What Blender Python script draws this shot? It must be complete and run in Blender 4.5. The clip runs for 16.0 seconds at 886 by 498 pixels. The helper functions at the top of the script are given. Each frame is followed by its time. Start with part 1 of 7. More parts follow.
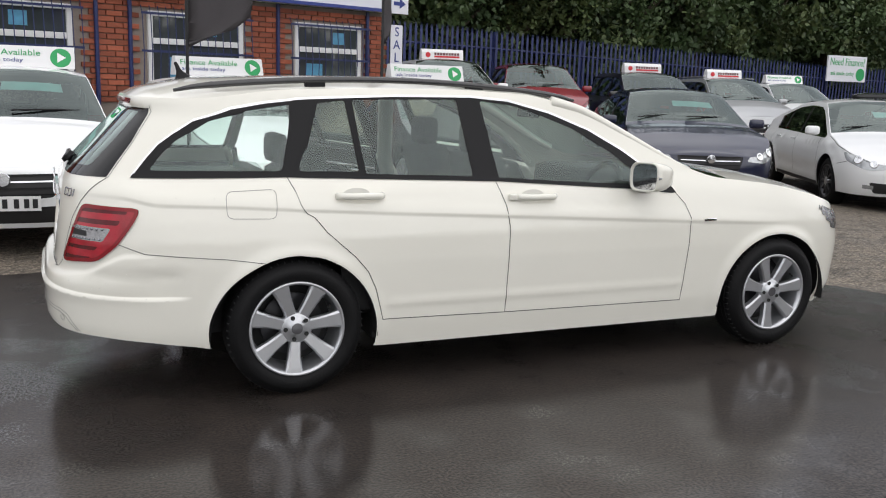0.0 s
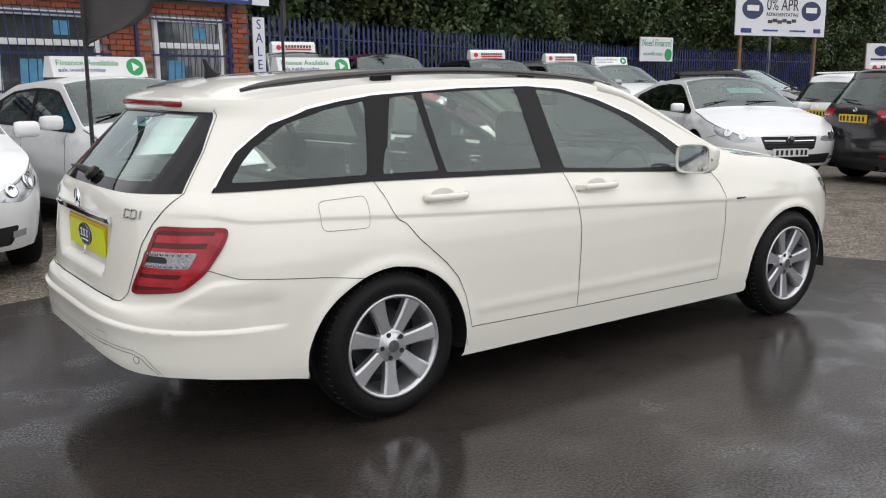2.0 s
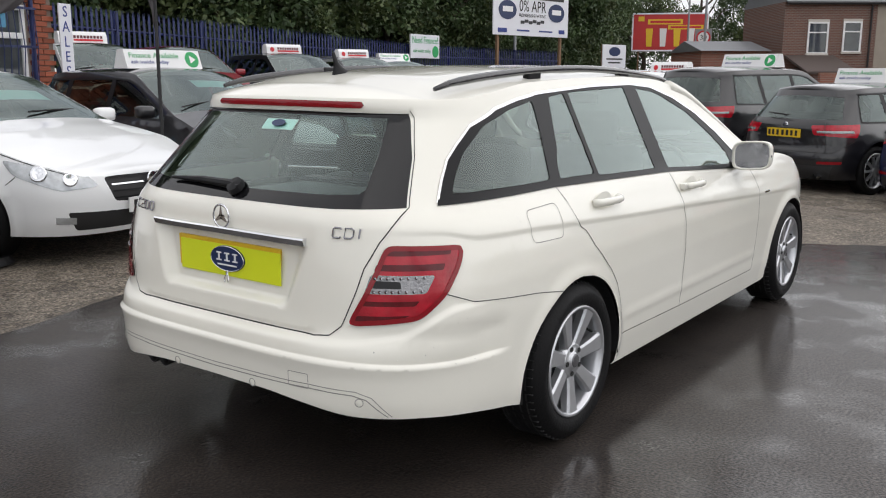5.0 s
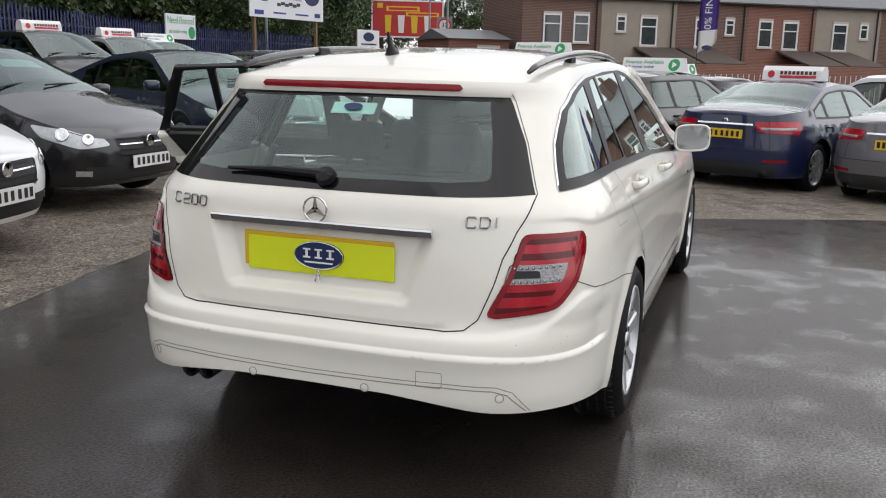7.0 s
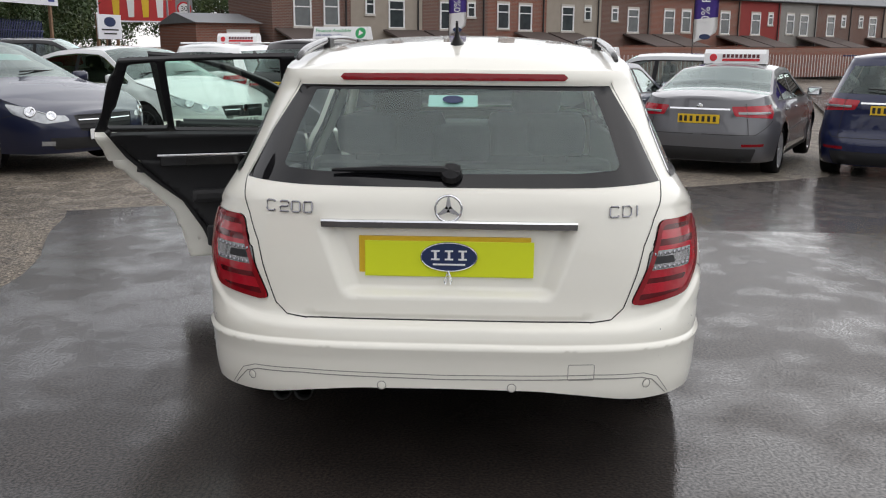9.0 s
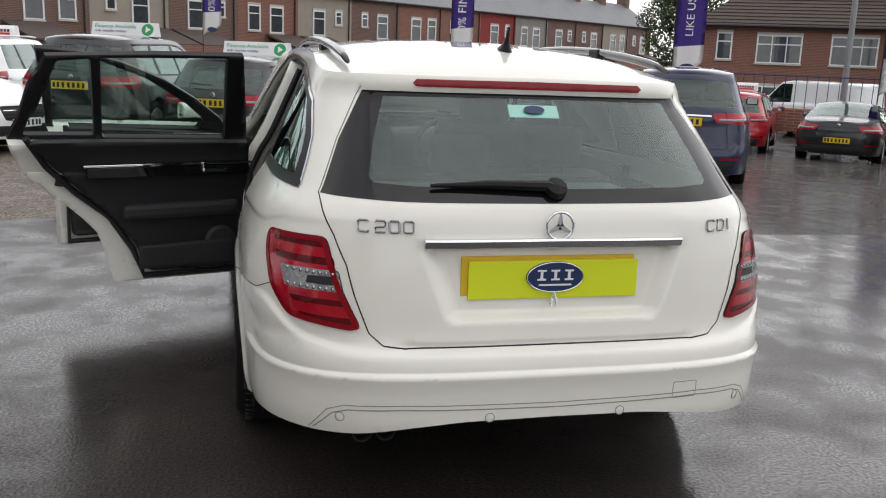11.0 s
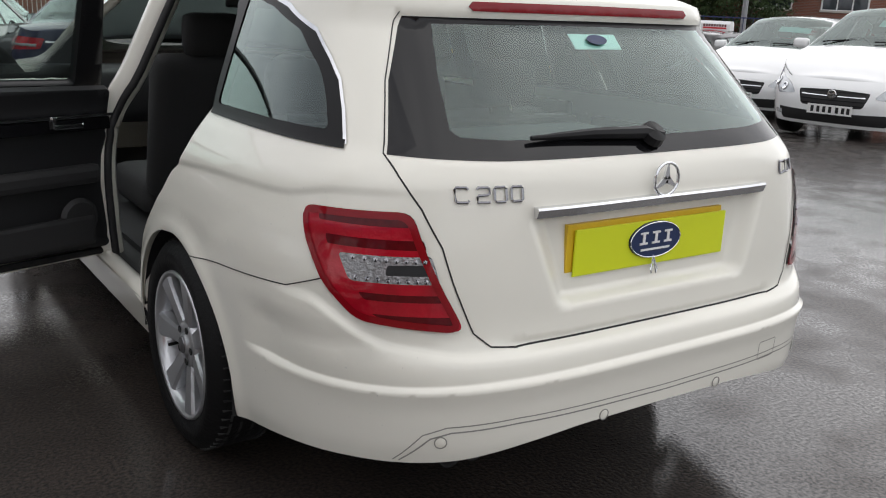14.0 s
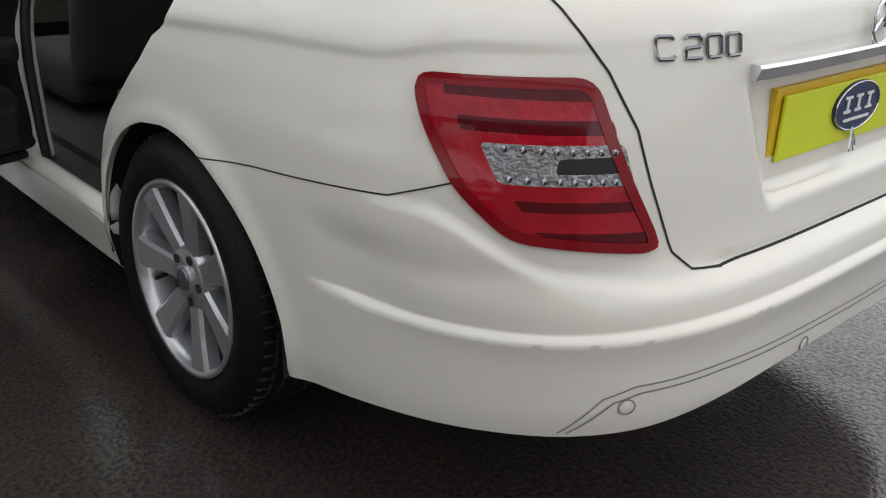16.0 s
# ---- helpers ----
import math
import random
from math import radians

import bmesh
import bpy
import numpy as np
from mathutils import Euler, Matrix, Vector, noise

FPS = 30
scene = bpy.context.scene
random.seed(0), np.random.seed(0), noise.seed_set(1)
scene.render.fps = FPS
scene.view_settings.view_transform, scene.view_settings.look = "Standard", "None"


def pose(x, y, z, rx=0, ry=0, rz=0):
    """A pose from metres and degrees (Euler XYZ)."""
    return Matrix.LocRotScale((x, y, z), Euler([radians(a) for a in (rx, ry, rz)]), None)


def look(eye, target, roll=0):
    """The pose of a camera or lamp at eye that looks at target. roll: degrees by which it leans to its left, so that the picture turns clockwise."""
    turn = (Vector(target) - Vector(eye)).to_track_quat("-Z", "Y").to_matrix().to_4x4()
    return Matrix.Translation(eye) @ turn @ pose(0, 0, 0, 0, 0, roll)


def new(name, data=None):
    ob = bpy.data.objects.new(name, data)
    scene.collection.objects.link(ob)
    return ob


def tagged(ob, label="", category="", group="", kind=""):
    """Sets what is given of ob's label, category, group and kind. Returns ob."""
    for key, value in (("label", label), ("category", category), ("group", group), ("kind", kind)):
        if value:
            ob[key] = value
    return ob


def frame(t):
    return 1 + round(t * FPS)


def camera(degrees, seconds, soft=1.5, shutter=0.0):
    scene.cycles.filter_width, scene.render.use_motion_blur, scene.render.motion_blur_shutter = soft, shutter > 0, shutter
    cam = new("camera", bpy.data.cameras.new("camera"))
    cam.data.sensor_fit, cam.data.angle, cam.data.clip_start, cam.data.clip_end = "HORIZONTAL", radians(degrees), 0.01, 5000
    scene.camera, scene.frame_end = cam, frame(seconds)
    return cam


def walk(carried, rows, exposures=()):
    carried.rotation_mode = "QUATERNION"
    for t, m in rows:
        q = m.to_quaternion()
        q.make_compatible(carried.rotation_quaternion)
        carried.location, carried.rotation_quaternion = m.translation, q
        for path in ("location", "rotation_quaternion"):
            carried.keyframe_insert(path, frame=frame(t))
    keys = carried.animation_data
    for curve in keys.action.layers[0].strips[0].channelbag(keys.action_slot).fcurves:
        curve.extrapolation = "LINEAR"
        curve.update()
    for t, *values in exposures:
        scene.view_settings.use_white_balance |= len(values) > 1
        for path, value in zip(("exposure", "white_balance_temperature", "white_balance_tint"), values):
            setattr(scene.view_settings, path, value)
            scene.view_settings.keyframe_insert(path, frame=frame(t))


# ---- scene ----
cam = camera(52.4, 16.0, 1.1)
PATH = [
    (0, (-2.355, -4.728, 1.424), (-1.57, -2.925, 1.061), 1.9),
    (0.5, (-2.618, -4.493, 1.41), (-1.75, -2.725, 1.061), 1.1),
    (1, (-2.837, -4.338, 1.409), (-1.895, -2.61, 1.051), -0.3),
    (1.5, (-3.108, -4.139, 1.407), (-2.047, -2.488, 1.019), -0.5),
    (2, (-3.313, -3.877, 1.401), (-2.157, -2.289, 1.025), -0.3),
    (2.5, (-3.524, -3.666, 1.422), (-2.28, -2.144, 1.053), -0.5),
    (3, (-3.726, -3.48, 1.407), (-2.401, -2.034, 1.017), -0.5),
    (3.5, (-3.892, -3.205, 1.405), (-2.485, -1.842, 1.001), -0.1),
    (4, (-4.026, -2.946, 1.411), (-2.575, -1.63, 1.006), -0.0),
    (6.5, (-4.82, -1.631, 1.409), (-3.026, -0.837, 1.017), 0.9),
    (7, (-4.867, -1.315, 1.387), (-3.021, -0.664, 0.976), 1.2),
    (7.5, (-4.95, -0.988, 1.405), (-3.054, -0.487, 1.015), 1.3),
    (8, (-5.034, -0.697, 1.386), (-3.113, -0.292, 1.003), 1.2),
    (8.5, (-5.052, -0.4, 1.395), (-3.112, -0.143, 0.984), 0.4),
    (11, (-4.728, 0.929, 1.378), (-2.83, 0.458, 0.96), 2.2),
    (11.5, (-4.677, 1.184, 1.367), (-2.811, 0.59, 0.962), 1.5),
    (12, (-4.567, 1.392, 1.378), (-2.746, 0.68, 0.956), 2.6),
    (12.5, (-4.358, 1.651, 1.377), (-2.593, 0.808, 0.959), 3.6),
    (13, (-4.199, 1.684, 1.349), (-2.497, 0.745, 0.879), 3.3),
    (13.5, (-3.976, 1.636, 1.327), (-2.317, 0.631, 0.84), 2.2),
    (14, (-3.816, 1.644, 1.306), (-2.226, 0.551, 0.776), 2.5),
    (14.5, (-3.569, 1.681, 1.277), (-2.088, 0.478, 0.681), 2.7),
    (15, (-3.427, 1.676, 1.236), (-1.992, 0.429, 0.612), 2.9),
    (15.5, (-3.225, 1.639, 1.172), (-1.828, 0.39, 0.473), 2.6),
    (16, (-3.033, 1.649, 1.126), (-1.675, 0.397, 0.36), 2.1),
]
walk(cam, [(t, look(eye, target, roll)) for t, eye, target, roll in PATH])

# ---- world, sun ----
world = bpy.data.worlds.new("overcast")
scene.world = world
world.use_nodes = True
wn = world.node_tree.nodes
wl = world.node_tree.links
bg = wn["Background"]
sky = wn.new("ShaderNodeTexSky")
sky.sky_type, sky.sun_disc = "NISHITA", False
sky.sun_elevation, sky.sun_rotation = radians(52), radians(148)
scale_sky = wn.new("ShaderNodeMix")
scale_sky.data_type, scale_sky.blend_type = "RGBA", "MULTIPLY"
scale_sky.inputs[0].default_value = 1.0
scale_sky.inputs[7].default_value = (0.10, 0.10, 0.10, 1)
wl.new(sky.outputs[0], scale_sky.inputs[6])
cloud_noise = wn.new("ShaderNodeTexNoise")
cloud_noise.inputs["Scale"].default_value = 2.2
cloud_noise.inputs["Detail"].default_value = 6.0
cloud_ramp = wn.new("ShaderNodeValToRGB")
cloud_ramp.color_ramp.elements[0].position, cloud_ramp.color_ramp.elements[0].color = 0.35, (0.52, 0.52, 0.55, 1)
cloud_ramp.color_ramp.elements[1].position, cloud_ramp.color_ramp.elements[1].color = 0.66, (1.08, 1.06, 1.06, 1)
wl.new(cloud_noise.outputs["Fac"], cloud_ramp.inputs[0])
overcast = wn.new("ShaderNodeMix")
overcast.data_type = "RGBA"
overcast.inputs[0].default_value = 0.85
wl.new(scale_sky.outputs[2], overcast.inputs[6])
wl.new(cloud_ramp.outputs[0], overcast.inputs[7])
wl.new(overcast.outputs[2], bg.inputs["Color"])
bg.inputs["Strength"].default_value = 1.45
sun = new("sun", bpy.data.lights.new("sun", "SUN"))
sun.data.energy, sun.data.angle, sun.data.color = 1.0, radians(110), (1.0, 0.97, 0.94)
sun.matrix_world = look((5, -8, 12), (0, 0, 0))


# ---- materials ----
def mat(name, color, rough=0.5, metal=0.0, vary=0.0, scale=8.0, bump=0.0, bump_scale=60.0, coat=0.0, spec=0.5, trans=0.0, alpha=1.0, emit=0.0, per=0.0):
    m = bpy.data.materials.new(name)
    m.use_nodes = True
    n, l = m.node_tree.nodes, m.node_tree.links
    b = n["Principled BSDF"]
    b.inputs["Base Color"].default_value = (*color, 1)
    b.inputs["Roughness"].default_value, b.inputs["Metallic"].default_value = rough, metal
    b.inputs["Coat Weight"].default_value, b.inputs["Coat Roughness"].default_value = coat, 0.03
    b.inputs["Specular IOR Level"].default_value = spec
    b.inputs["Transmission Weight"].default_value, b.inputs["Alpha"].default_value = trans, alpha
    if emit:
        b.inputs["Emission Color"].default_value, b.inputs["Emission Strength"].default_value = (*color, 1), emit
    co = n.new("ShaderNodeTexCoord")
    if vary:
        t = n.new("ShaderNodeTexNoise")
        t.inputs["Scale"].default_value, t.inputs["Detail"].default_value = scale, 6.0
        l.new(co.outputs["Object"], t.inputs["Vector"])
        mx = n.new("ShaderNodeMix")
        mx.data_type = "RGBA"
        mx.inputs[6].default_value = (*[c * (1 - vary) for c in color], 1)
        mx.inputs[7].default_value = (*[min(1, c * (1 + vary)) for c in color], 1)
        l.new(t.outputs["Fac"], mx.inputs[0])
        out = mx.outputs[2]
        if per:
            oi = n.new("ShaderNodeObjectInfo")
            hs = n.new("ShaderNodeHueSaturation")
            mr = n.new("ShaderNodeMapRange")
            mr.inputs[3].default_value, mr.inputs[4].default_value = 1 - per, 1 + per
            l.new(oi.outputs["Random"], mr.inputs[0])
            l.new(mr.outputs[0], hs.inputs["Value"])
            l.new(out, hs.inputs["Color"])
            out = hs.outputs[0]
        l.new(out, b.inputs["Base Color"])
        r = n.new("ShaderNodeMapRange")
        r.inputs[3].default_value, r.inputs[4].default_value = rough * (1 - vary * 0.5), min(1, rough * (1 + vary * 0.5))
        l.new(t.outputs["Fac"], r.inputs[0])
        l.new(r.outputs[0], b.inputs["Roughness"])
    if bump:
        t2 = n.new("ShaderNodeTexNoise")
        t2.inputs["Scale"].default_value, t2.inputs["Detail"].default_value = bump_scale, 4.0
        l.new(co.outputs["Object"], t2.inputs["Vector"])
        bp = n.new("ShaderNodeBump")
        bp.inputs["Strength"].default_value, bp.inputs["Distance"].default_value = bump, 0.01
        l.new(t2.outputs["Fac"], bp.inputs["Height"])
        l.new(bp.outputs[0], b.inputs["Normal"])
    return m


def paint(name, color, metal=0.0):
    return mat(name, color, 0.4, metal, vary=0.03, scale=3.0, coat=1.0, spec=0.25)


def glass_mat(name, color, density, gloss=1.9):
    """Tinted pane: part clear, part glossy."""
    m = bpy.data.materials.new(name)
    m.use_nodes = True
    n, l = m.node_tree.nodes, m.node_tree.links
    n.remove(n["Principled BSDF"])
    tr, gl, fr, mx = (n.new(k) for k in ("ShaderNodeBsdfTransparent", "ShaderNodeBsdfGlossy", "ShaderNodeFresnel", "ShaderNodeMixShader"))
    tr.inputs[0].default_value = (*[c * (1 - density) for c in color], 1)
    gl.inputs["Roughness"].default_value = 0.015
    gl.inputs["Color"].default_value = (0.88, 1.0, 0.97, 1)
    fr.inputs[0].default_value = 1.52
    boost = n.new("ShaderNodeMath")
    boost.operation, boost.use_clamp = "MULTIPLY_ADD", True
    boost.inputs[1].default_value, boost.inputs[2].default_value = gloss, 0.0
    l.new(fr.outputs[0], boost.inputs[0])
    l.new(boost.outputs[0], mx.inputs[0])
    l.new(tr.outputs[0], mx.inputs[1])
    l.new(gl.outputs[0], mx.inputs[2])
    l.new(mx.outputs[0], n["Material Output"].inputs[0])
    return m


WHITE = paint("white_car_paint", (0.80, 0.785, 0.705))
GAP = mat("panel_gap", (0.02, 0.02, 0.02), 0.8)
# soft grey that paints the shade inside shallow grooves and fine seams
GROOVE = mat("shaded_groove", (0.26, 0.255, 0.235), 0.7)
TRIM = mat("black_trim", (0.010, 0.010, 0.011), 0.35, spec=0.18)
FRIT = mat("black_glass_border", (0.006, 0.006, 0.007), 0.03, spec=0.4)
GLASS = glass_mat("tinted_car_glass", (0.84, 0.97, 0.91), 0.02)
PRIV = glass_mat("window_glass", (0.82, 0.97, 0.92), 0.02, 1.8)
CHROME = mat("chrome", (0.75, 0.76, 0.78), 0.06, 1.0)
# chrome with dark reflections put into its base colour, to stand out on white
DARKENED_CHROME = mat("darkened_chrome", (0.30, 0.30, 0.32), 0.12, 1.0)
RAIL = mat("satin_dark_rail", (0.035, 0.035, 0.037), 0.22, 0.2, vary=0.1, scale=20, coat=0.6)
ALLOY = mat("silver_alloy", (0.56, 0.57, 0.59), 0.30, 0.8, vary=0.06, scale=15)
ALLOY_DARK = mat("dark_alloy", (0.06, 0.06, 0.065), 0.35, 0.6)
RUBBER = mat("tyre_rubber", (0.006, 0.006, 0.0065), 0.6, vary=0.3, scale=25, bump=0.2, bump_scale=90, spec=0.2)
BLACK_PLASTIC = mat("black_plastic", (0.015, 0.015, 0.016), 0.6, vary=0.2, scale=20)
CLOTH = mat("dark_seat_cloth", (0.024, 0.025, 0.026), 0.85, vary=0.25, scale=40, bump=0.2, bump_scale=200)
DASH = mat("dark_dashboard", (0.012, 0.0125, 0.014), 0.55, vary=0.2, scale=30)
LOADGREY = mat("grey_load_cover", (0.17, 0.18, 0.18), 0.7, vary=0.15, scale=20)
HEADLINER = mat("pale_headlining", (0.38, 0.38, 0.36), 0.9, vary=0.05)
RED_LENS = mat("red_lamp_lens", (0.36, 0.005, 0.016), 0.12, vary=0.55, scale=14, bump=0.25, bump_scale=45, coat=0.8, spec=0.2)
RED_EDGE = mat("deep_red_lamp_edge", (0.22, 0.003, 0.008), 0.15, coat=0.5, spec=0.2)
DARK_LENS = mat("dark_red_lamp_band", (0.09, 0.002, 0.005), 0.15, vary=0.4, scale=60, coat=0.5, spec=0.2)
CLEAR_LENS = mat("clear_lamp_lens", (0.30, 0.30, 0.31), 0.16, 0.6, vary=0.3, scale=60, bump=0.6, bump_scale=120, coat=1.0)
WATER = mat("clear_water", (0.9, 0.92, 0.93), 0.02, trans=1.0)
YELLOW = mat("yellow_plate_cover", (0.70, 0.78, 0.02), 0.35, vary=0.03, scale=6)
PLATE_Y = mat("yellow_number_plate", (0.72, 0.47, 0.02), 0.4, vary=0.05)
PLATE_W = mat("white_number_plate", (0.75, 0.75, 0.74), 0.4, vary=0.05)
NAVY = mat("navy_badge", (0.01, 0.025, 0.09), 0.35)
WHITE_PRINT = mat("white_print", (0.80, 0.80, 0.80), 0.5)
BLACK_PRINT = mat("black_print", (0.01, 0.01, 0.01), 0.5)
DARK_PRINT = mat("dark_maroon_print", (0.10, 0.015, 0.02), 0.5)
GREEN_PRINT = mat("green_print", (0.02, 0.33, 0.10), 0.5)
RED_PRINT = mat("red_print", (0.55, 0.02, 0.03), 0.5)
BLUE_PRINT = mat("blue_print", (0.02, 0.04, 0.22), 0.5)
PURPLE = mat("purple_flag_cloth", (0.10, 0.06, 0.30), 0.8, vary=0.15, scale=5)
GREY_FLAG = mat("grey_flag_cloth", (0.12, 0.11, 0.115), 0.85, vary=0.2, scale=4)


def ground_mat(name, dark, light, grain, film, rough, relief, dry=0.0, stones=0.0):
    """Rough mineral base under a thin film of water that lies in patches and pools."""
    m = bpy.data.materials.new(name)
    m.use_nodes = True
    n, l = m.node_tree.nodes, m.node_tree.links
    b = n["Principled BSDF"]
    b.inputs["Specular IOR Level"].default_value = 0.35
    b.inputs["Coat IOR"].default_value = 1.70
    co = n.new("ShaderNodeTexCoord")

    def field(scale, detail, kind="ShaderNodeTexNoise"):
        t = n.new(kind)
        t.inputs["Scale"].default_value = scale
        if kind == "ShaderNodeTexNoise":
            t.inputs["Detail"].default_value = detail
        l.new(co.outputs["Object"], t.inputs["Vector"])
        return t

    def span(src, a, b_, c, d):
        r = n.new("ShaderNodeMapRange")
        for k, v in enumerate((a, b_, c, d)):
            r.inputs[k + 1].default_value = v
        l.new(src, r.inputs[0])
        return r.outputs[0]

    fine, wide, mid = field(grain, 3.0), field(0.33, 5.0), field(3.0, 7.0)
    r = n.new("ShaderNodeValToRGB")
    r.color_ramp.elements[0].position, r.color_ramp.elements[0].color = 0.36, (*dark, 1)
    r.color_ramp.elements[1].position, r.color_ramp.elements[1].color = 0.66, (*light, 1)
    l.new(fine.outputs["Fac"], r.inputs[0])
    base = r.outputs[0]
    if stones:
        v = field(stones, 0, "ShaderNodeTexVoronoi")
        hs = n.new("ShaderNodeMix")
        hs.data_type, hs.blend_type = "RGBA", "MULTIPLY"
        hs.inputs[0].default_value = 0.75
        grey = n.new("ShaderNodeSeparateColor")
        l.new(v.outputs["Color"], grey.inputs[0])
        l.new(base, hs.inputs[6])
        l.new(span(grey.outputs[0], 0.0, 1.0, 0.25, 1.5), hs.inputs[7])
        base = hs.outputs[2]
    tint = n.new("ShaderNodeMix")
    tint.data_type, tint.blend_type = "RGBA", "MULTIPLY"
    tint.inputs[0].default_value = 0.6
    l.new(base, tint.inputs[6])
    l.new(span(mid.outputs["Fac"], 0.3, 0.7, 0.45, 1.25), tint.inputs[7])
    l.new(tint.outputs[2], b.inputs["Base Color"])
    pool = n.new("ShaderNodeMath")
    pool.operation = "MULTIPLY_ADD"
    pool.inputs[1].default_value = 0.9
    l.new(mid.outputs["Fac"], pool.inputs[0])
    l.new(wide.outputs["Fac"], pool.inputs[2])
    wet = span(pool.outputs[0], 0.84, 1.06, 1.0, dry)
    cw = n.new("ShaderNodeMath")
    cw.operation = "MULTIPLY"
    l.new(wet, cw.inputs[0])
    l.new(span(fine.outputs["Fac"], 0.38, 0.60, film * 0.5, film), cw.inputs[1])
    l.new(cw.outputs[0], b.inputs["Coat Weight"])
    l.new(span(wet, 0.0, 1.0, rough * 1.9, rough * 0.7), b.inputs["Coat Roughness"])
    b.inputs["Roughness"].default_value = 0.75
    for src, strength, socket in ((fine, relief, "Normal"), (fine, relief * 0.13, "Coat Normal")):
        bp = n.new("ShaderNodeBump")
        bp.inputs["Distance"].default_value, bp.inputs["Strength"].default_value = 0.010, strength
        l.new(src.outputs["Fac"], bp.inputs["Height"])
        l.new(bp.outputs[0], b.inputs[socket])
    return m


ASPHALT = ground_mat("wet_asphalt", (0.004, 0.0030, 0.0024), (0.044, 0.032, 0.025), 85.0, 1.0, 0.11, 0.5, 0.5)
GRAVEL = ground_mat("damp_gravel", (0.06, 0.050, 0.040), (0.30, 0.255, 0.20), 60.0, 0.25, 0.30, 0.9, 0.2, 38.0)


# ---- building helpers ----
def part(name, bm, material, parent=None, label="", smooth=False):
    me = bpy.data.meshes.new(name)
    bm.to_mesh(me)
    bm.free()
    for m in material if isinstance(material, (list, tuple)) else [material]:
        me.materials.append(m)
    if smooth:
        for p in me.polygons:
            p.use_smooth = True
    ob = new(name, me)
    if parent:
        ob.parent = parent
    return tagged(ob, label)


def thing(name, label, category, group="", m=None):
    ob = new(name)
    ob.empty_display_size = 0.2
    if m is not None:
        ob.matrix_world = m
    return tagged(ob, label, category, group)


def box(bm, c, s, rz=0.0, bevel=0.0, m=None):
    """Adds a box of size s about c to bm."""
    b = bmesh.new()
    bmesh.ops.create_cube(b, size=1.0, matrix=Matrix.Diagonal((*s, 1)))
    if bevel:
        bmesh.ops.bevel(b, geom=b.edges[:], offset=bevel, segments=2, affect="EDGES", profile=0.6)
    b.transform((m or Matrix()) @ pose(*c, 0, 0, rz))
    me = bpy.data.meshes.new("tmp")
    b.to_mesh(me)
    b.free()
    bm.from_mesh(me)
    bpy.data.meshes.remove(me)
    return bm


def boxes(*items):
    bm = bmesh.new()
    for it in items:
        box(bm, *it)
    return bm


def tube(pts, r, seg=8, closed=False, flat=1.0, taper=None):
    """A round bar along points."""
    bm = bmesh.new()
    pts = [Vector(p) for p in pts]
    rings = []
    n = len(pts)
    for i, p in enumerate(pts):
        a = pts[(i - 1) % n] if closed else pts[max(i - 1, 0)]
        b = pts[(i + 1) % n] if closed else pts[min(i + 1, n - 1)]
        d = (b - a).normalized()
        up = Vector((0, 0, 1)) if abs(d.z) < 0.95 else Vector((1, 0, 0))
        s = d.cross(up).normalized()
        u = s.cross(d)
        k = r * (taper[i] if taper else 1.0)
        rings.append([bm.verts.new(p + s * math.cos(2 * math.pi * j / seg) * k + u * math.sin(2 * math.pi * j / seg) * k * flat) for j in range(seg)])
    for i in range(n if closed else n - 1):
        q, w = rings[i], rings[(i + 1) % n]
        for j in range(seg):
            bm.faces.new((q[j], q[(j + 1) % seg], w[(j + 1) % seg], w[j]))
    if not closed:
        bm.faces.new(rings[0][::-1])
        bm.faces.new(rings[-1])
    bmesh.ops.recalc_face_normals(bm, faces=bm.faces)
    return bm


def lathe(profile, seg=32, m=None):
    """Turns (radius, height) pairs round the local z axis."""
    bm = bmesh.new()
    rings = [[bm.verts.new((r * math.cos(2 * math.pi * k / seg), r * math.sin(2 * math.pi * k / seg), h)) for k in range(seg)] for r, h in profile]
    for a, b in zip(rings, rings[1:]):
        for k in range(seg):
            bm.faces.new((a[k], a[(k + 1) % seg], b[(k + 1) % seg], b[k]))
    if m is not None:
        bm.transform(m)
    bmesh.ops.recalc_face_normals(bm, faces=bm.faces)
    return bm


def prism(outline, depth, m=None):
    """A flat outline (x, y), depth thick along z."""
    bm = bmesh.new()
    lo = [bm.verts.new((x, y, 0)) for x, y in outline]
    hi = [bm.verts.new((x, y, depth)) for x, y in outline]
    bm.faces.new(lo[::-1])
    bm.faces.new(hi)
    for i in range(len(lo)):
        j = (i + 1) % len(lo)
        bm.faces.new((lo[i], lo[j], hi[j], hi[i]))
    if m is not None:
        bm.transform(m)
    bmesh.ops.recalc_face_normals(bm, faces=bm.faces)
    return bm


def lettering(name, text, size, material, parent, m, depth=0.002, label="", width=None):
    """Words in the built-in font, upright in the local x-z plane, facing local -y, centred."""
    cu = bpy.data.curves.new(name, "FONT")
    cu.body, cu.size, cu.extrude, cu.align_x, cu.align_y, cu.resolution_u = text, size, depth, "CENTER", "CENTER", 3
    tmp = bpy.data.objects.new("tmp", cu)
    scene.collection.objects.link(tmp)
    me = bpy.data.meshes.new_from_object(tmp.evaluated_get(bpy.context.evaluated_depsgraph_get()))
    bpy.data.objects.remove(tmp)
    bpy.data.curves.remove(cu)
    if width:
        xs = [v.co.x for v in me.vertices]
        me.transform(Matrix.Diagonal((width / (max(xs) - min(xs)), 1, 1, 1)))
    me.transform(m @ pose(0, 0, 0, 90, 0, 0))
    me.materials.clear()
    me.materials.append(material)
    ob = new(name, me)
    ob.parent = parent
    return tagged(ob, label)


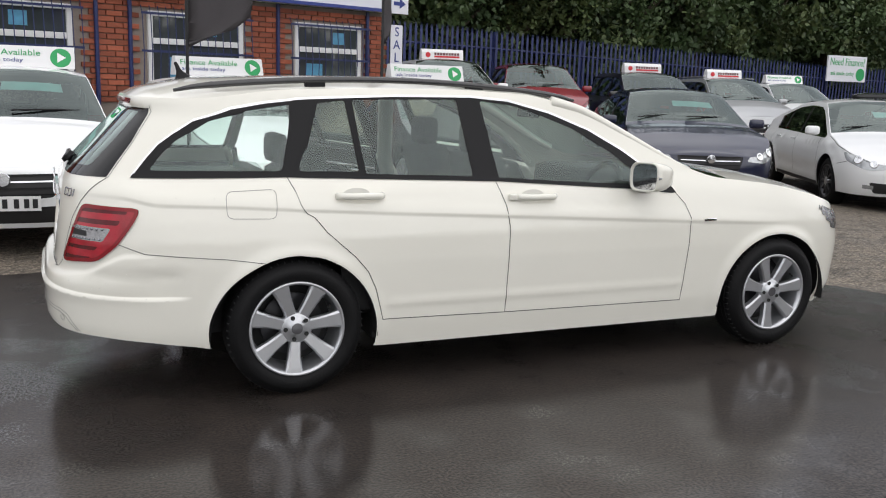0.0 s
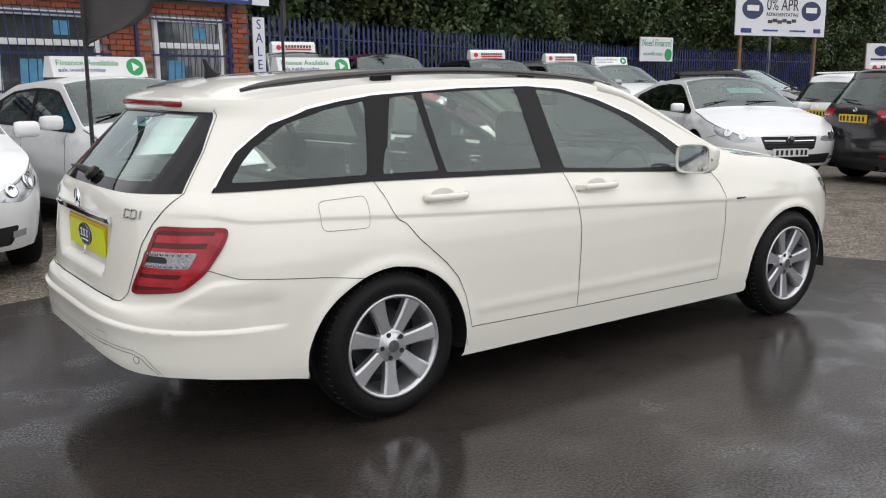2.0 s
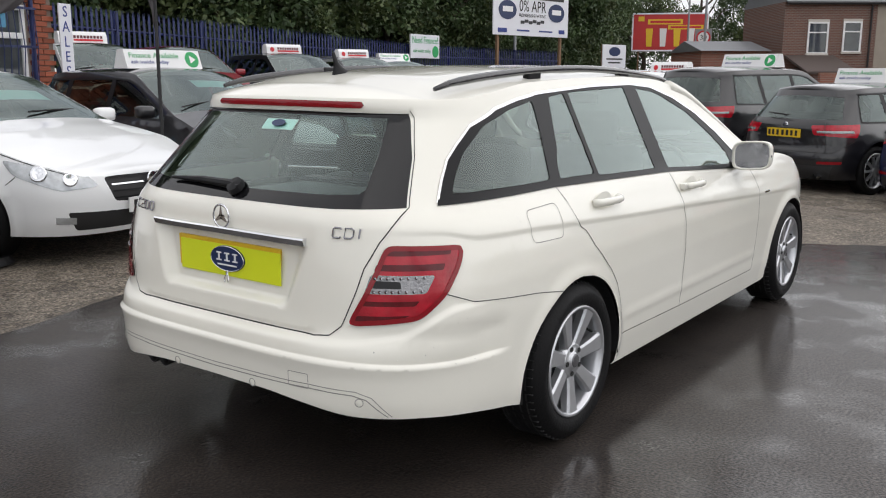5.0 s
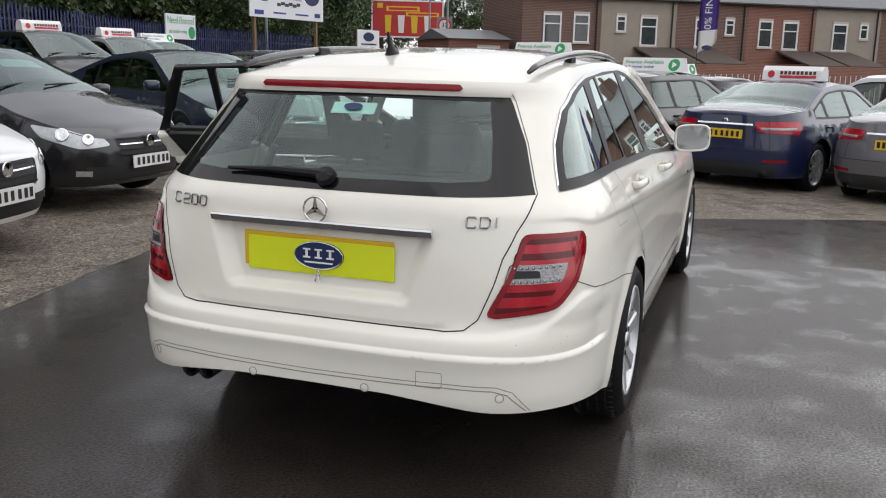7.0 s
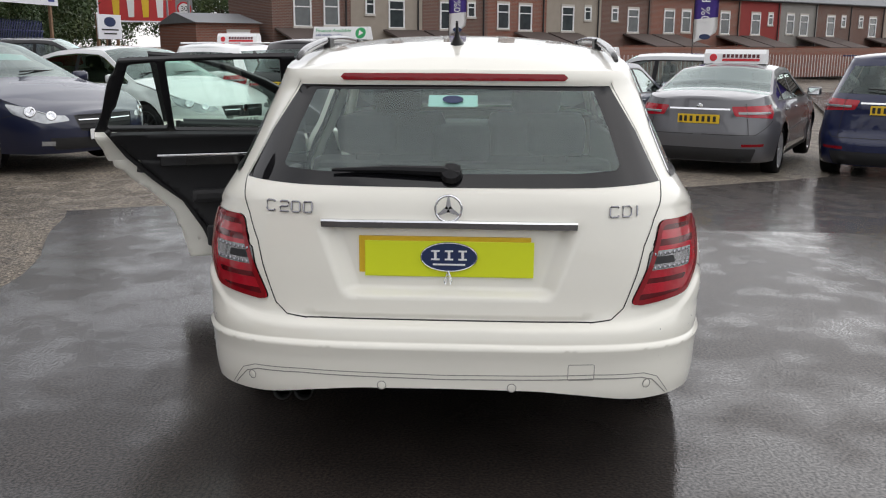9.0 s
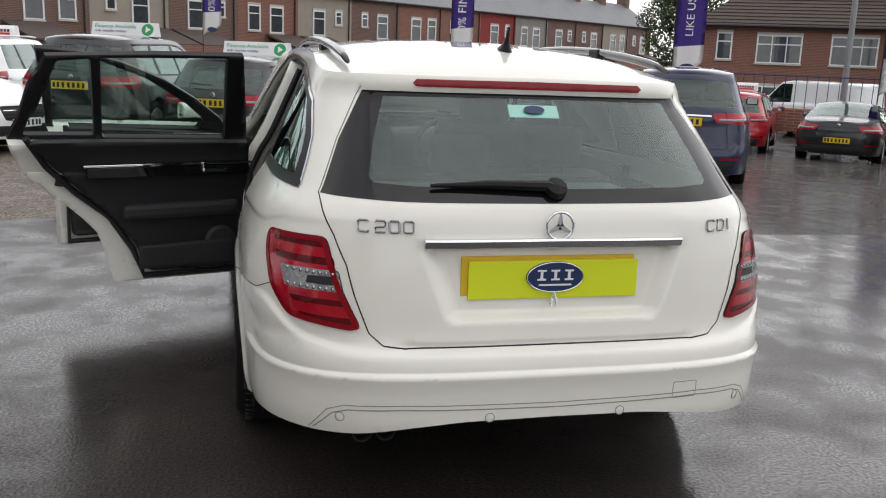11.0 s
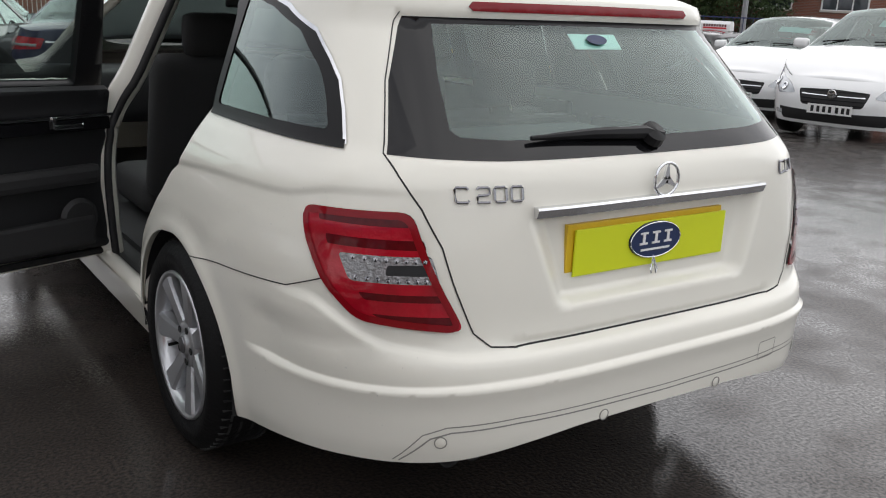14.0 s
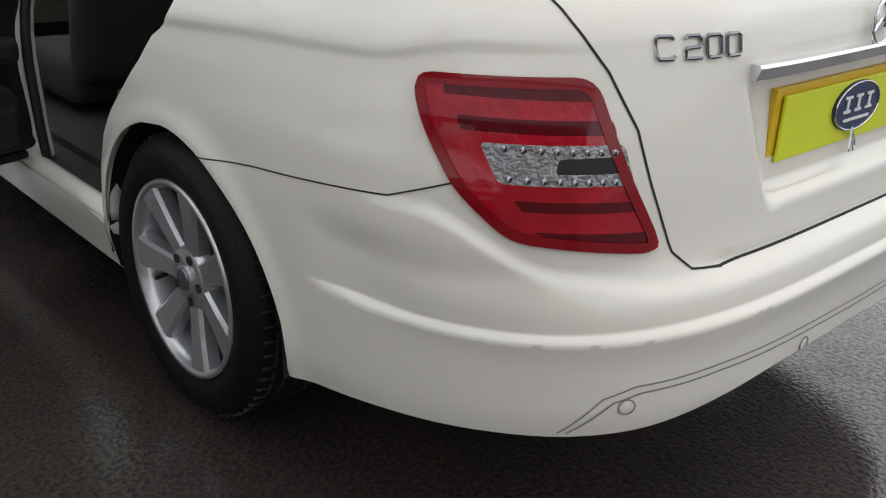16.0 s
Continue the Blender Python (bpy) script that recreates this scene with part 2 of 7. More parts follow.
def smooth_curve(pts, lo, hi, blur, step=0.002):
    """A blurred table of a piecewise-linear profile."""
    v = np.arange(lo - 0.3, hi + 0.3, step)
    y = np.interp(v, [p[0] for p in pts], [p[1] for p in pts])
    if blur:
        k = np.exp(-0.5 * (np.arange(-3 * blur, 3 * blur + step, step) / blur) ** 2)
        y = np.convolve(np.pad(y, len(k) // 2, mode="edge"), k / k.sum(), mode="same")[len(k) // 2:][: len(v)]
    return lambda q: np.interp(q, v, y)


def inside(poly, x, y):
    """Which of the points lie in the polygon."""
    p = np.array(poly)
    r = np.zeros(len(x), bool)
    for (x0, y0), (x1, y1) in zip(p, np.roll(p, -1, axis=0)):
        c = (y0 > y) != (y1 > y)
        with np.errstate(divide="ignore", invalid="ignore"):
            r ^= c & (x < (x1 - x0) * (y - y0) / (y1 - y0) + x0)
    return r


def rounded(poly, r, seg=4):
    """The polygon with its corners rounded."""
    out = []
    n = len(poly)
    for i in range(n):
        a, b, c = (Vector((*poly[(i + k) % n], 0)) for k in (-1, 0, 1))
        d0, d1 = (a - b), (c - b)
        k = min(r, d0.length * 0.45, d1.length * 0.45)
        p, q = b + d0.normalized() * k, b + d1.normalized() * k
        for j in range(seg + 1):
            t = j / seg
            v = p * (1 - t) ** 2 + b * 2 * t * (1 - t) + q * t * t
            out.append((v.x, v.y))
    return out


from mathutils.geometry import delaunay_2d_cdt


class Shell:
    """A car body: walls that run from the nose along one side to the tail, described by u (way along the wall) and z."""

    def __init__(s, sides, tail, nose, top, bottom, xr, xf, blur=0.010, nr=4.2, nf=2.6, bump=None):
        s.b = smooth_curve(sides, 0, 2.2, blur)
        s.t = smooth_curve(tail, 0, 2.2, blur * 0.8)
        s.f = smooth_curve(nose, 0, 2.2, blur * 2)
        s.xr, s.xf, s.nr, s.nf = xr, xf, nr, nf
        s.bump = bump
        th = np.linspace(0, math.pi / 2, 400)
        bm_ = float(s.b(0.6))
        def arc(a, n):
            x, w = a * np.sin(th) ** (2 / n), bm_ * np.cos(th) ** (2 / n)
            return np.r_[0, np.cumsum(np.hypot(np.diff(x), np.diff(w)))]
        s.th, s.ar, s.af = th, arc(xr - float(s.t(0.6)), nr), arc(float(s.f(0.6)) - xf, nf)
        s.u0, s.u1 = xr - s.ar[-1], xf + s.af[-1]
        s.top, s.bottom = top, bottom

    def ux(s, x, z):
        """u of a point on the side from its x."""
        if x >= s.xr and x <= s.xf:
            return x
        if x < s.xr:
            k = min(1, (s.xr - x) / (s.xr - float(s.t(z)))) ** (s.nr / 2)
            return s.xr - float(np.interp(math.asin(k), s.th, s.ar))
        k = min(1, (x - s.xf) / (float(s.f(z)) - s.xf)) ** (s.nf / 2)
        return s.xf + float(np.interp(math.asin(k), s.th, s.af))

    def uw(s, w, z):
        """u of a point on the tail from its distance to the middle."""
        k = min(1, w / float(s.b(z))) ** (s.nr / 2)
        return s.xr - float(np.interp(math.acos(k), s.th, s.ar))

    def place(s, u, z, off=0.0):
        u, z = np.asarray(u, float), np.asarray(z, float)
        b, t, f = s.b(z), s.t(z), s.f(z)
        tr = np.interp(s.xr - u, s.ar, s.th)
        tf = np.interp(u - s.xf, s.af, s.th)
        x = np.clip(u, s.xr, s.xf) - np.where(u < s.xr, (s.xr - t) * np.sin(tr) ** (2 / s.nr), 0) + np.where(u > s.xf, (f - s.xf) * np.sin(tf) ** (2 / s.nf), 0)
        cr, cf = np.clip(np.cos(tr), 0, 1), np.clip(np.cos(tf), 0, 1)
        w = b * np.where(u < s.xr, cr ** (2 / s.nr), 1) * np.where(u > s.xf, cf ** (2 / s.nf), 1)
        d = off + (s.bump(x, w, z, u) if s.bump else 0.0)
        x = x - d * np.where(u < s.xr, np.sin(tr), 0) + d * np.where(u > s.xf, np.sin(tf), 0)
        w = np.maximum(w + d * np.where(u < s.xr, cr, 1) * np.where(u > s.xf, cf, 1), 0)
        return np.stack([x, w, z], -1)

    def normals(s, u, z, off=0.0):
        e = 0.004
        du = s.place(u + e, z, off) - s.place(u - e, z, off)
        dz = s.place(u, z + e, off) - s.place(u, z - e, off)
        n = np.cross(du, dz)
        n /= np.maximum(np.linalg.norm(n, axis=-1, keepdims=True), 1e-9)
        tr, tf = np.interp(s.xr - u, s.ar, s.th), np.interp(u - s.xf, s.af, s.th)
        out = -np.where(u < s.xr, np.sin(tr), 0) + np.where(u > s.xf, np.sin(tf), 0)
        side = np.where(u < s.xr, np.cos(tr), 1) * np.where(u > s.xf, np.cos(tf), 1)
        return n * np.where(n[:, 0] * out + n[:, 1] * side < 0, -1, 1)[:, None]

    def cut(s, step, lines, regions, ridges=()):
        """Splits the wall along closed lines; regions: [(name, test)], first that fits."""
        us = np.arange(s.u0, s.u1 + step * 0.5, step)
        us[-1] = s.u1
        pts, edges = [], []
        for u in us:
            lo, hi = s.bottom(u), s.top(u)
            k = max(3, int((hi - lo) / step))
            for z in np.linspace(lo, hi, k + 1):
                pts.append((u, z))
        border = [(u, s.bottom(u)) for u in us] + [(u, s.top(u)) for u in us[::-1]]
        fine = []
        for line in list(lines) + list(ridges):
            q = []
            n = len(line)
            for i in range(n if len(fine) < len(lines) else n - 1):
                a, b = np.array(line[i]), np.array(line[(i + 1) % n])
                m = max(1, int(np.linalg.norm(b - a) / (step * 0.8)))
                q += [tuple(a + (b - a) * j / m) for j in range(m)]
            fine.append(q)
        if fine:
            allp = np.array([p for q in fine for p in q])
            P = np.array(pts)
            keep = np.array([np.min(np.abs(allp - p).sum(1)) > step * 0.35 for p in P])
            edge = np.array([abs(p[1] - s.bottom(p[0])) < 1e-6 or abs(p[1] - s.top(p[0])) < 1e-6 for p in P])
            pts = [tuple(p) for p in P[keep | edge]]
        for q in [border] + fine:
            k = len(pts)
            pts += q
            whole = q is border or any(q is w for w in fine[: len(lines)])
            edges += [(k + i, k + (i + 1) % len(q)) for i in range(len(q) if whole else len(q) - 1)]
        v, _, f, *_ = delaunay_2d_cdt([Vector(p) for p in pts], edges, [], 0, 1e-5)
        v = np.array([(p.x, p.y) for p in v])
        f = np.array([t for t in f if len(t) == 3])
        c = v[f].mean(1)
        ok = inside(border, c[:, 0], c[:, 1])
        f, c = f[ok], c[ok]
        out, free = {}, np.ones(len(f), bool)
        for name, test in regions:
            hit = free & test(c[:, 0], c[:, 1])
            out[name] = (v, f[hit])
            free &= ~hit
        out["rest"] = (v, f[free])
        return out

    def mesh(s, name, piece, sides, off=0.0, material=None, parent=None, label="", thick=0.0, inner=None, rim=None):
        """Lifts a piece to the right (-1), the left (1) or both sides; thick gives it an inner face and a rim."""
        v, f = piece
        used = np.unique(f)
        if not len(used):
            return None
        remap = -np.ones(len(v), int)
        remap[used] = np.arange(len(used))
        f = remap[f]
        u, z = v[used, 0], v[used, 1]
        P, N = s.place(u, z, off), s.normals(u, z, off)
        verts, norms, faces, mats = [], [], [], []
        for side in sides:
            k = len(verts)
            g = f if side < 0 else f[:, ::-1]
            a, b, c = P[f[0]]
            flip = np.dot(np.cross(b - a, c - a), N[f[0][0]]) < 0
            S = np.array([1, side, 1])
            verts += (P * S).tolist()
            norms += (N * S).tolist()
            tri = f if (flip != (side < 0)) else f[:, ::-1]
            # orient by normal
            a, b, c = (P * S)[tri[0]]
            if np.dot(np.cross(b - a, c - a), (N * S)[tri[0][0]]) < 0:
                tri = tri[:, ::-1]
            faces += (tri + k).tolist()
            mats += [0] * len(tri)
            if thick:
                k2 = len(verts)
                verts += ((P - N * thick) * S).tolist()
                norms += (-N * S).tolist()
                faces += (tri[:, ::-1] + k2).tolist()
                mats += [1 if inner else 0] * len(tri)
                cnt = {}
                for t in tri:
                    for i in range(3):
                        e = (t[i], t[(i + 1) % 3])
                        cnt[e] = 1
                for a_, b_ in [e for e in cnt if (e[1], e[0]) not in cnt]:
                    faces.append((k + b_, k + a_, k2 + a_, k2 + b_))
                    mats.append(2 if rim else 0)
        me = bpy.data.meshes.new(name)
        me.from_pydata(verts, [], faces)
        for m in [material, inner or material, rim or material]:
            me.materials.append(m)
        me.polygons.foreach_set("material_index", mats)
        me.polygons.foreach_set("use_smooth", [m != 2 for m in mats])
        if not thick:
            me.normals_split_custom_set_from_vertices(norms)
        ob = new(name, me)
        ob.parent = parent
        return tagged(ob, label)

    def strip(s, line, width, off, closed=False, step=0.02):
        """Points of a thin band on the wall along a line; returns a piece for mesh()."""
        q = []
        n = len(line)
        for i in range(n if closed else n - 1):
            a, b = np.array(line[i], float), np.array(line[(i + 1) % n], float)
            m = max(1, int(np.linalg.norm(b - a) / step))
            q += [a + (b - a) * j / m for j in range(m)]
        if not closed:
            q.append(np.array(line[-1], float))
        q = np.array(q)
        d = np.roll(q, -1, 0) - np.roll(q, 1, 0)
        if not closed:
            d[0], d[-1] = q[1] - q[0], q[-1] - q[-2]
        d /= np.linalg.norm(d, axis=1, keepdims=True)
        nn = np.stack([-d[:, 1], d[:, 0]], 1) * width / 2
        v = np.concatenate([q + nn, q - nn])
        m = len(q)
        f = []
        for i in range(m if closed else m - 1):
            j = (i + 1) % m
            f += [(i, j, m + j), (i, m + j, m + i)]
        return v, np.array(f)


# ---- ground ----
def fall(x, y=0.0):
    """Height of the ground: it drops ahead of the estate car and to its right, and rises towards the blue fence."""
    near = min(max((2.0 - y) / 4.0, 0.0), 1.0)
    ahead = -0.025 * min(max(x - 6.0, 0.0), 15.0)
    right = -0.03 * min(max(x - 2.0, 0.0), 16.0) - 0.02 * min(max(-y - 2.0, 0.0), 14.0) * min(max(x / 4.0, 0.0), 1.0)
    return ahead * (1 - near) + right * near + 0.05 * min(max(y - 7.0, 0.0), 6.0)


def sheet(name, outline, z, material, label, category):
    us = [-900, -300, -100, -40] + list(range(-30, 62, 2)) + [80, 150, 400, 900]
    grid = np.array([(a, b) for a in us for b in us], float)
    pts = [tuple(p) for p in grid[inside(outline, grid[:, 0], grid[:, 1])]]
    k = len(pts)
    pts += outline
    v, _, f, *_ = delaunay_2d_cdt([Vector(p) for p in pts], [(k + i, k + (i + 1) % len(outline)) for i in range(len(outline))], [], 0, 1e-5)
    c = np.array([[sum(v[i].x for i in t) / 3, sum(v[i].y for i in t) / 3] for t in f])
    ok = inside(outline, c[:, 0], c[:, 1])
    me = bpy.data.meshes.new(name)
    me.from_pydata([(p.x, p.y, z + fall(p.x, p.y)) for p in v], [], [t for t, g in zip(f, ok) if g])
    me.materials.append(material)
    return tagged(new(name, me), label, category, kind="structure")


def ragged(pts, wander=0.06, step=0.25):
    out = []
    for (x0, y0), (x1, y1) in zip(pts, pts[1:] + pts[:1]):
        n = max(1, int(math.hypot(x1 - x0, y1 - y0) / step)) if math.hypot(x1 - x0, y1 - y0) < 12 else 1
        for j in range(n):
            x, y = x0 + (x1 - x0) * j / n, y0 + (y1 - y0) * j / n
            k = wander if n > 1 else 0
            out.append((x + k * noise.noise((x * 2, y * 2, 0)), y + k * noise.noise((x * 2, y * 2, 5))))
    return out


sheet("ground", [(-900, -900), (900, -900), (900, 900), (-900, 900)], -0.02, GRAVEL, "damp grey-brown gravel yard", "ground")
YARD = [(-40, 0.6), (-8, 1.6), (-2.6, 2.16), (-1.1, 2.55), (0.2, 2.74), (1.6, 3.2), (2.4, 3.5), (2.9, 2.4), (3.0, 0.4), (4.1, -1.1), (4.85, -2.3), (6.5, -4.4), (12, -7), (42, -16), (60, -80), (-40, -60)]
sheet("pavement", ragged(YARD), 0.0, ASPHALT, "dark wet asphalt apron with damp patches", "asphalt")

# ---- the white estate car ----
def ramp(v, a, b):
    t = np.clip((v - a) / (b - a), 0, 1)
    return t * t * (3 - 2 * t)


crease_line = smooth_curve([(-2.8, 0.93), (-2.12, 0.903), (-2.0, 0.875), (-1.65, 0.864), (-1.4, 0.848), (-0.9, 0.82), (-0.33, 0.793), (0.76, 0.735), (1.8, 0.69)], -3.4, 3.4, 0.02)


def shoulder(x, w):
    """Height of the bumper's upper edge, which climbs round the corner below the tail light."""
    return 0.550 + 0.028 * ramp(w, 0.55, 0.78) + 0.075 * ramp(x, -2.27, -2.08)


def estate_relief(x, w, z, u):
    zc = crease_line(u)
    d = 0.0065 * ramp(z, zc - 0.011, zc + 0.011) * (1 - ramp(z, zc + 0.015, zc + 0.085)) * ramp(u, -2.45, -2.05) * (1 - ramp(x, 1.0, 1.6))
    for cx in (-1.38, 1.38):
        r = np.hypot(x - cx, z - 0.27)
        d = d + 0.012 * np.exp(-((r - 0.385) / 0.035) ** 2) * (z > 0.2)
    d = d + 0.004 * np.exp(-((z - 0.40) / 0.02) ** 2) * ramp(x, -1.0, -0.9) * (1 - ramp(x, 0.7, 0.8))
    tail = 1 - ramp(u, -1.95, -1.80)
    zl = 0.478 + 0.025 * (1 - ramp(u, -2.6, -1.9))
    d = d - 0.014 * tail * ramp(z, zl, zl + 0.008) * (1 - ramp(z, 0.56, 0.63))
    lim = 0.30 + (z - 0.655) / 0.207 * 0.075
    edge = shoulder(x, w)
    d = d + 0.011 * (1 - ramp(z, edge, edge + 0.026)) * ramp(z, 0.44, 0.53) * (1 - ramp(x, -2.12, -1.92))
    rear = u < -2.4
    d = d - 0.036 * rear * ramp(z, 0.640, 0.668) * (1 - ramp(z, 0.857, 0.863)) * (1 - ramp(w, lim - 0.025, lim + 0.035))
    d = d - 0.012 * rear * np.exp(-((z - 0.574) / 0.010) ** 2) * (1 - ramp(w, 0.38, 0.50))
    return d


SIDES = [(0.15, 0.835), (0.20, 0.845), (0.31, 0.866), (0.45, 0.875), (0.60, 0.882), (0.72, 0.878), (0.80, 0.862), (0.86, 0.843), (0.91, 0.824), (0.95, 0.803), (0.99, 0.775), (1.355, 0.617), (1.40, 0.585), (1.46, 0.53)]
TAIL = [(0.15, -2.27), (0.22, -2.35), (0.27, -2.395), (0.35, -2.42), (0.50, -2.425), (0.55, -2.415), (0.59, -2.385), (0.62, -2.372), (0.70, -2.366), (0.80, -2.356), (0.87, -2.348), (0.93, -2.34), (0.97, -2.318), (1.0, -2.29), (1.265, -2.03), (1.285, -2.05), (1.32, -2.04), (1.36, -1.99), (1.46, -1.9)]
NOSE = [(0.15, 2.06), (0.30, 2.18), (0.55, 2.20), (0.70, 2.17), (0.80, 2.10), (0.90, 1.95), (1.0, 1.8), (1.4, 1.7)]
ZTOP = [(-3.3, 1.325), (-2.9, 1.322), (-2.1, 1.318), (-1.95, 1.322), (-1.5, 1.366), (-1.0, 1.386), (-0.5, 1.394), (-0.1, 1.378), (0.2, 1.31), (0.5, 1.16), (0.75, 1.03), (0.95, 0.965), (1.15, 0.945), (1.45, 0.915), (1.75, 0.865), (2.0, 0.80), (2.3, 0.72), (2.6, 0.69), (3.4, 0.68)]
ZBOT = [(-3.3, 0.37), (-2.75, 0.365), (-2.60, 0.35), (-2.45, 0.325), (-2.2, 0.312), (-2.0, 0.287), (-1.75, 0.245), (-1.0, 0.192), (1.0, 0.192), (1.8, 0.22), (3.4, 0.22)]
top_curve, bottom_curve = smooth_curve(ZTOP, -3.5, 3.5, 0.05), smooth_curve(ZBOT, -3.5, 3.5, 0.03)
hull = Shell(SIDES, TAIL, NOSE, lambda u: float(top_curve(u)), lambda u: float(bottom_curve(u)), -1.3, 1.3, nf=3.0, bump=estate_relief)
X, Wd = hull.ux, hull.uw
UC = hull.u0


def at_x(pts):
    return [(X(x, z), z) for x, z in pts]


DLO = at_x([(-2.055, 0.994), (-2.0, 1.062), (-1.942, 1.125), (-1.88, 1.17), (-1.79, 1.228), (-1.63, 1.282), (-1.47, 1.312), (-1.27, 1.335), (-0.84, 1.356), (-0.45, 1.361), (-0.24, 1.346), (-0.01, 1.291), (0.21, 1.208), (0.395, 1.108), (0.553, 1.0), (0.675, 0.895), (0.40, 0.922), (-0.36, 0.968), (-1.41, 0.996)])
QUARTER = rounded(at_x([(-1.99, 1.016), (-1.93, 1.085), (-1.872, 1.139), (-1.725, 1.225), (-1.549, 1.274), (-1.36, 1.304), (-1.423, 1.014)]), 0.02)
FIXED = rounded(at_x([(-1.229, 1.315), (-1.10, 1.328), (-1.065, 1.008), (-1.347, 1.012)]), 0.015)
REARG = rounded(at_x([(-1.063, 1.332), (-0.527, 1.346), (-0.488, 0.983), (-1.033, 0.998)]), 0.015)
FRONTG = rounded(at_x([(-0.399, 1.340), (-0.24, 1.325), (-0.142, 1.303), (0.107, 1.215), (0.33, 1.09), (0.46, 0.99), (0.44, 0.935), (-0.349, 0.966)]), 0.015)
REAR_DOOR = [(-1.415, 0.992), (-1.339, 0.865), (-1.243, 0.747), (-1.112, 0.631), (-1.05, 0.56), (-1.012, 0.479), (-0.972, 0.325), (-0.329, 0.314), (-0.323, 0.747), (-0.339, 0.855), (-0.379, 0.966), (-0.455, 1.361), (-0.84, 1.356), (-1.27, 1.335)]
FRONT_DOOR = [(-0.329, 0.314), (-0.323, 0.747), (-0.339, 0.855), (-0.379, 0.966), (-0.455, 1.361), (-0.24, 1.346), (-0.01, 1.291), (0.21, 1.208), (0.395, 1.108), (0.553, 1.0), (0.675, 0.895), (0.735, 0.83), (0.764, 0.757), (0.762, 0.651), (0.738, 0.306)]
FUEL = rounded([(X(-1.681, 0.93), 0.93), (X(-1.461, 0.938), 0.938), (X(-1.468, 0.813), 0.813), (X(-1.682, 0.818), 0.818)], 0.03)
LAMP = rounded([(Wd(0.648, 0.873), 0.873), (X(-2.03, 0.862), 0.862), (X(-2.06, 0.805), 0.805), (X(-2.13, 0.708), 0.708), (Wd(0.75, 0.64), 0.640), (Wd(0.557, 0.618), 0.618)], 0.03)
CLEAR = rounded([(X(-2.147, 0.778), 0.778), (Wd(0.621, 0.783), 0.783), (Wd(0.608, 0.724), 0.724), (X(-2.181, 0.722), 0.722)], 0.012)
BAND_TOP = rounded([(X(-2.11, 0.812), 0.812), (Wd(0.635, 0.816), 0.816), (Wd(0.63, 0.796), 0.796), (X(-2.12, 0.792), 0.792)], 0.006)
BAND_UP = rounded([(X(-2.08, 0.852), 0.852), (Wd(0.648, 0.858), 0.858), (Wd(0.644, 0.842), 0.842), (X(-2.085, 0.838), 0.838)], 0.006)
BAND_LOW = rounded([(X(-2.20, 0.700), 0.700), (Wd(0.60, 0.700), 0.700), (Wd(0.597, 0.684), 0.684), (X(-2.212, 0.684), 0.684)], 0.006)
BAND_BOT = rounded([(Wd(0.73, 0.655), 0.655), (Wd(0.585, 0.652), 0.652), (Wd(0.575, 0.630), 0.630), (Wd(0.70, 0.637), 0.637)], 0.006)
CLEAR_CORE = rounded([(Wd(0.70, 0.762), 0.762), (Wd(0.628, 0.766), 0.766), (Wd(0.618, 0.742), 0.742), (Wd(0.705, 0.740), 0.740)], 0.006)
GATE = [(UC - 0.05, 0.572), (Wd(0.44, 0.572), 0.572), (Wd(0.505, 0.580), 0.580), (Wd(0.54, 0.612), 0.612), (Wd(0.60, 0.80), 0.80), (Wd(0.632, 0.88), 0.88), (Wd(0.66, 0.96), 0.96), (Wd(0.664, 0.985), 0.985), (Wd(0.60, 1.13), 1.13), (Wd(0.52, 1.28), 1.28), (Wd(0.505, 1.40), 1.40), (UC - 0.05, 1.40)]
BACKLIGHT = [(UC - 0.05, 0.975), (Wd(0.45, 0.977), 0.977), (Wd(0.66, 0.983), 0.983), (Wd(0.595, 1.13), 1.13), (Wd(0.515, 1.270), 1.270), (UC - 0.05, 1.272)]
PANE = [(UC - 0.05, 1.012), (Wd(0.40, 1.016), 1.016), (Wd(0.515, 1.022), 1.022), (Wd(0.528, 1.035), 1.035), (Wd(0.50, 1.14), 1.14), (Wd(0.458, 1.255), 1.255), (UC - 0.05, 1.26)]
BRAKE = [(UC - 0.05, 1.287), (Wd(0.36, 1.287), 1.287), (Wd(0.372, 1.297), 1.297), (Wd(0.36, 1.309), 1.309), (UC - 0.05, 1.311)]
SEAM = [(UC - 0.1, 0.572), (Wd(0.44, 0.572), 0.572), (Wd(0.54, 0.612), 0.612), (X(-2.124, 0.714), 0.714), (X(-2.022, 0.675), 0.675), (-1.70, 0.645), (-1.515, 0.620)]


def arch(cx):
    return [(cx + 0.38 * math.cos(a), 0.27 + 0.38 * math.sin(a)) for a in np.linspace(-0.35, math.pi + 0.35, 40)]


ARCHES = [arch(-1.38), arch(1.38)]
HEAD = rounded([(X(1.70, 0.79), 0.79), (X(2.02, 0.74), 0.74), (hull.u1 - 0.55, 0.70), (hull.u1 - 0.5, 0.60), (X(2.05, 0.62), 0.62), (X(1.86, 0.66), 0.66)], 0.03)
RIDGES = []
for dz in (-0.022, -0.012, -0.006, 0.0, 0.006, 0.012, 0.022):
    RIDGES.append([(u, float(crease_line(u)) + dz) for u in np.linspace(-2.45, 1.7, 120)])
for dz in (-0.012, 0.0, 0.006, 0.012, 0.024):
    RIDGES.append([(u, 0.478 + 0.025 * float(1 - ramp(u, -2.6, -1.9)) + dz) for u in np.linspace(UC, -1.80, 60)])
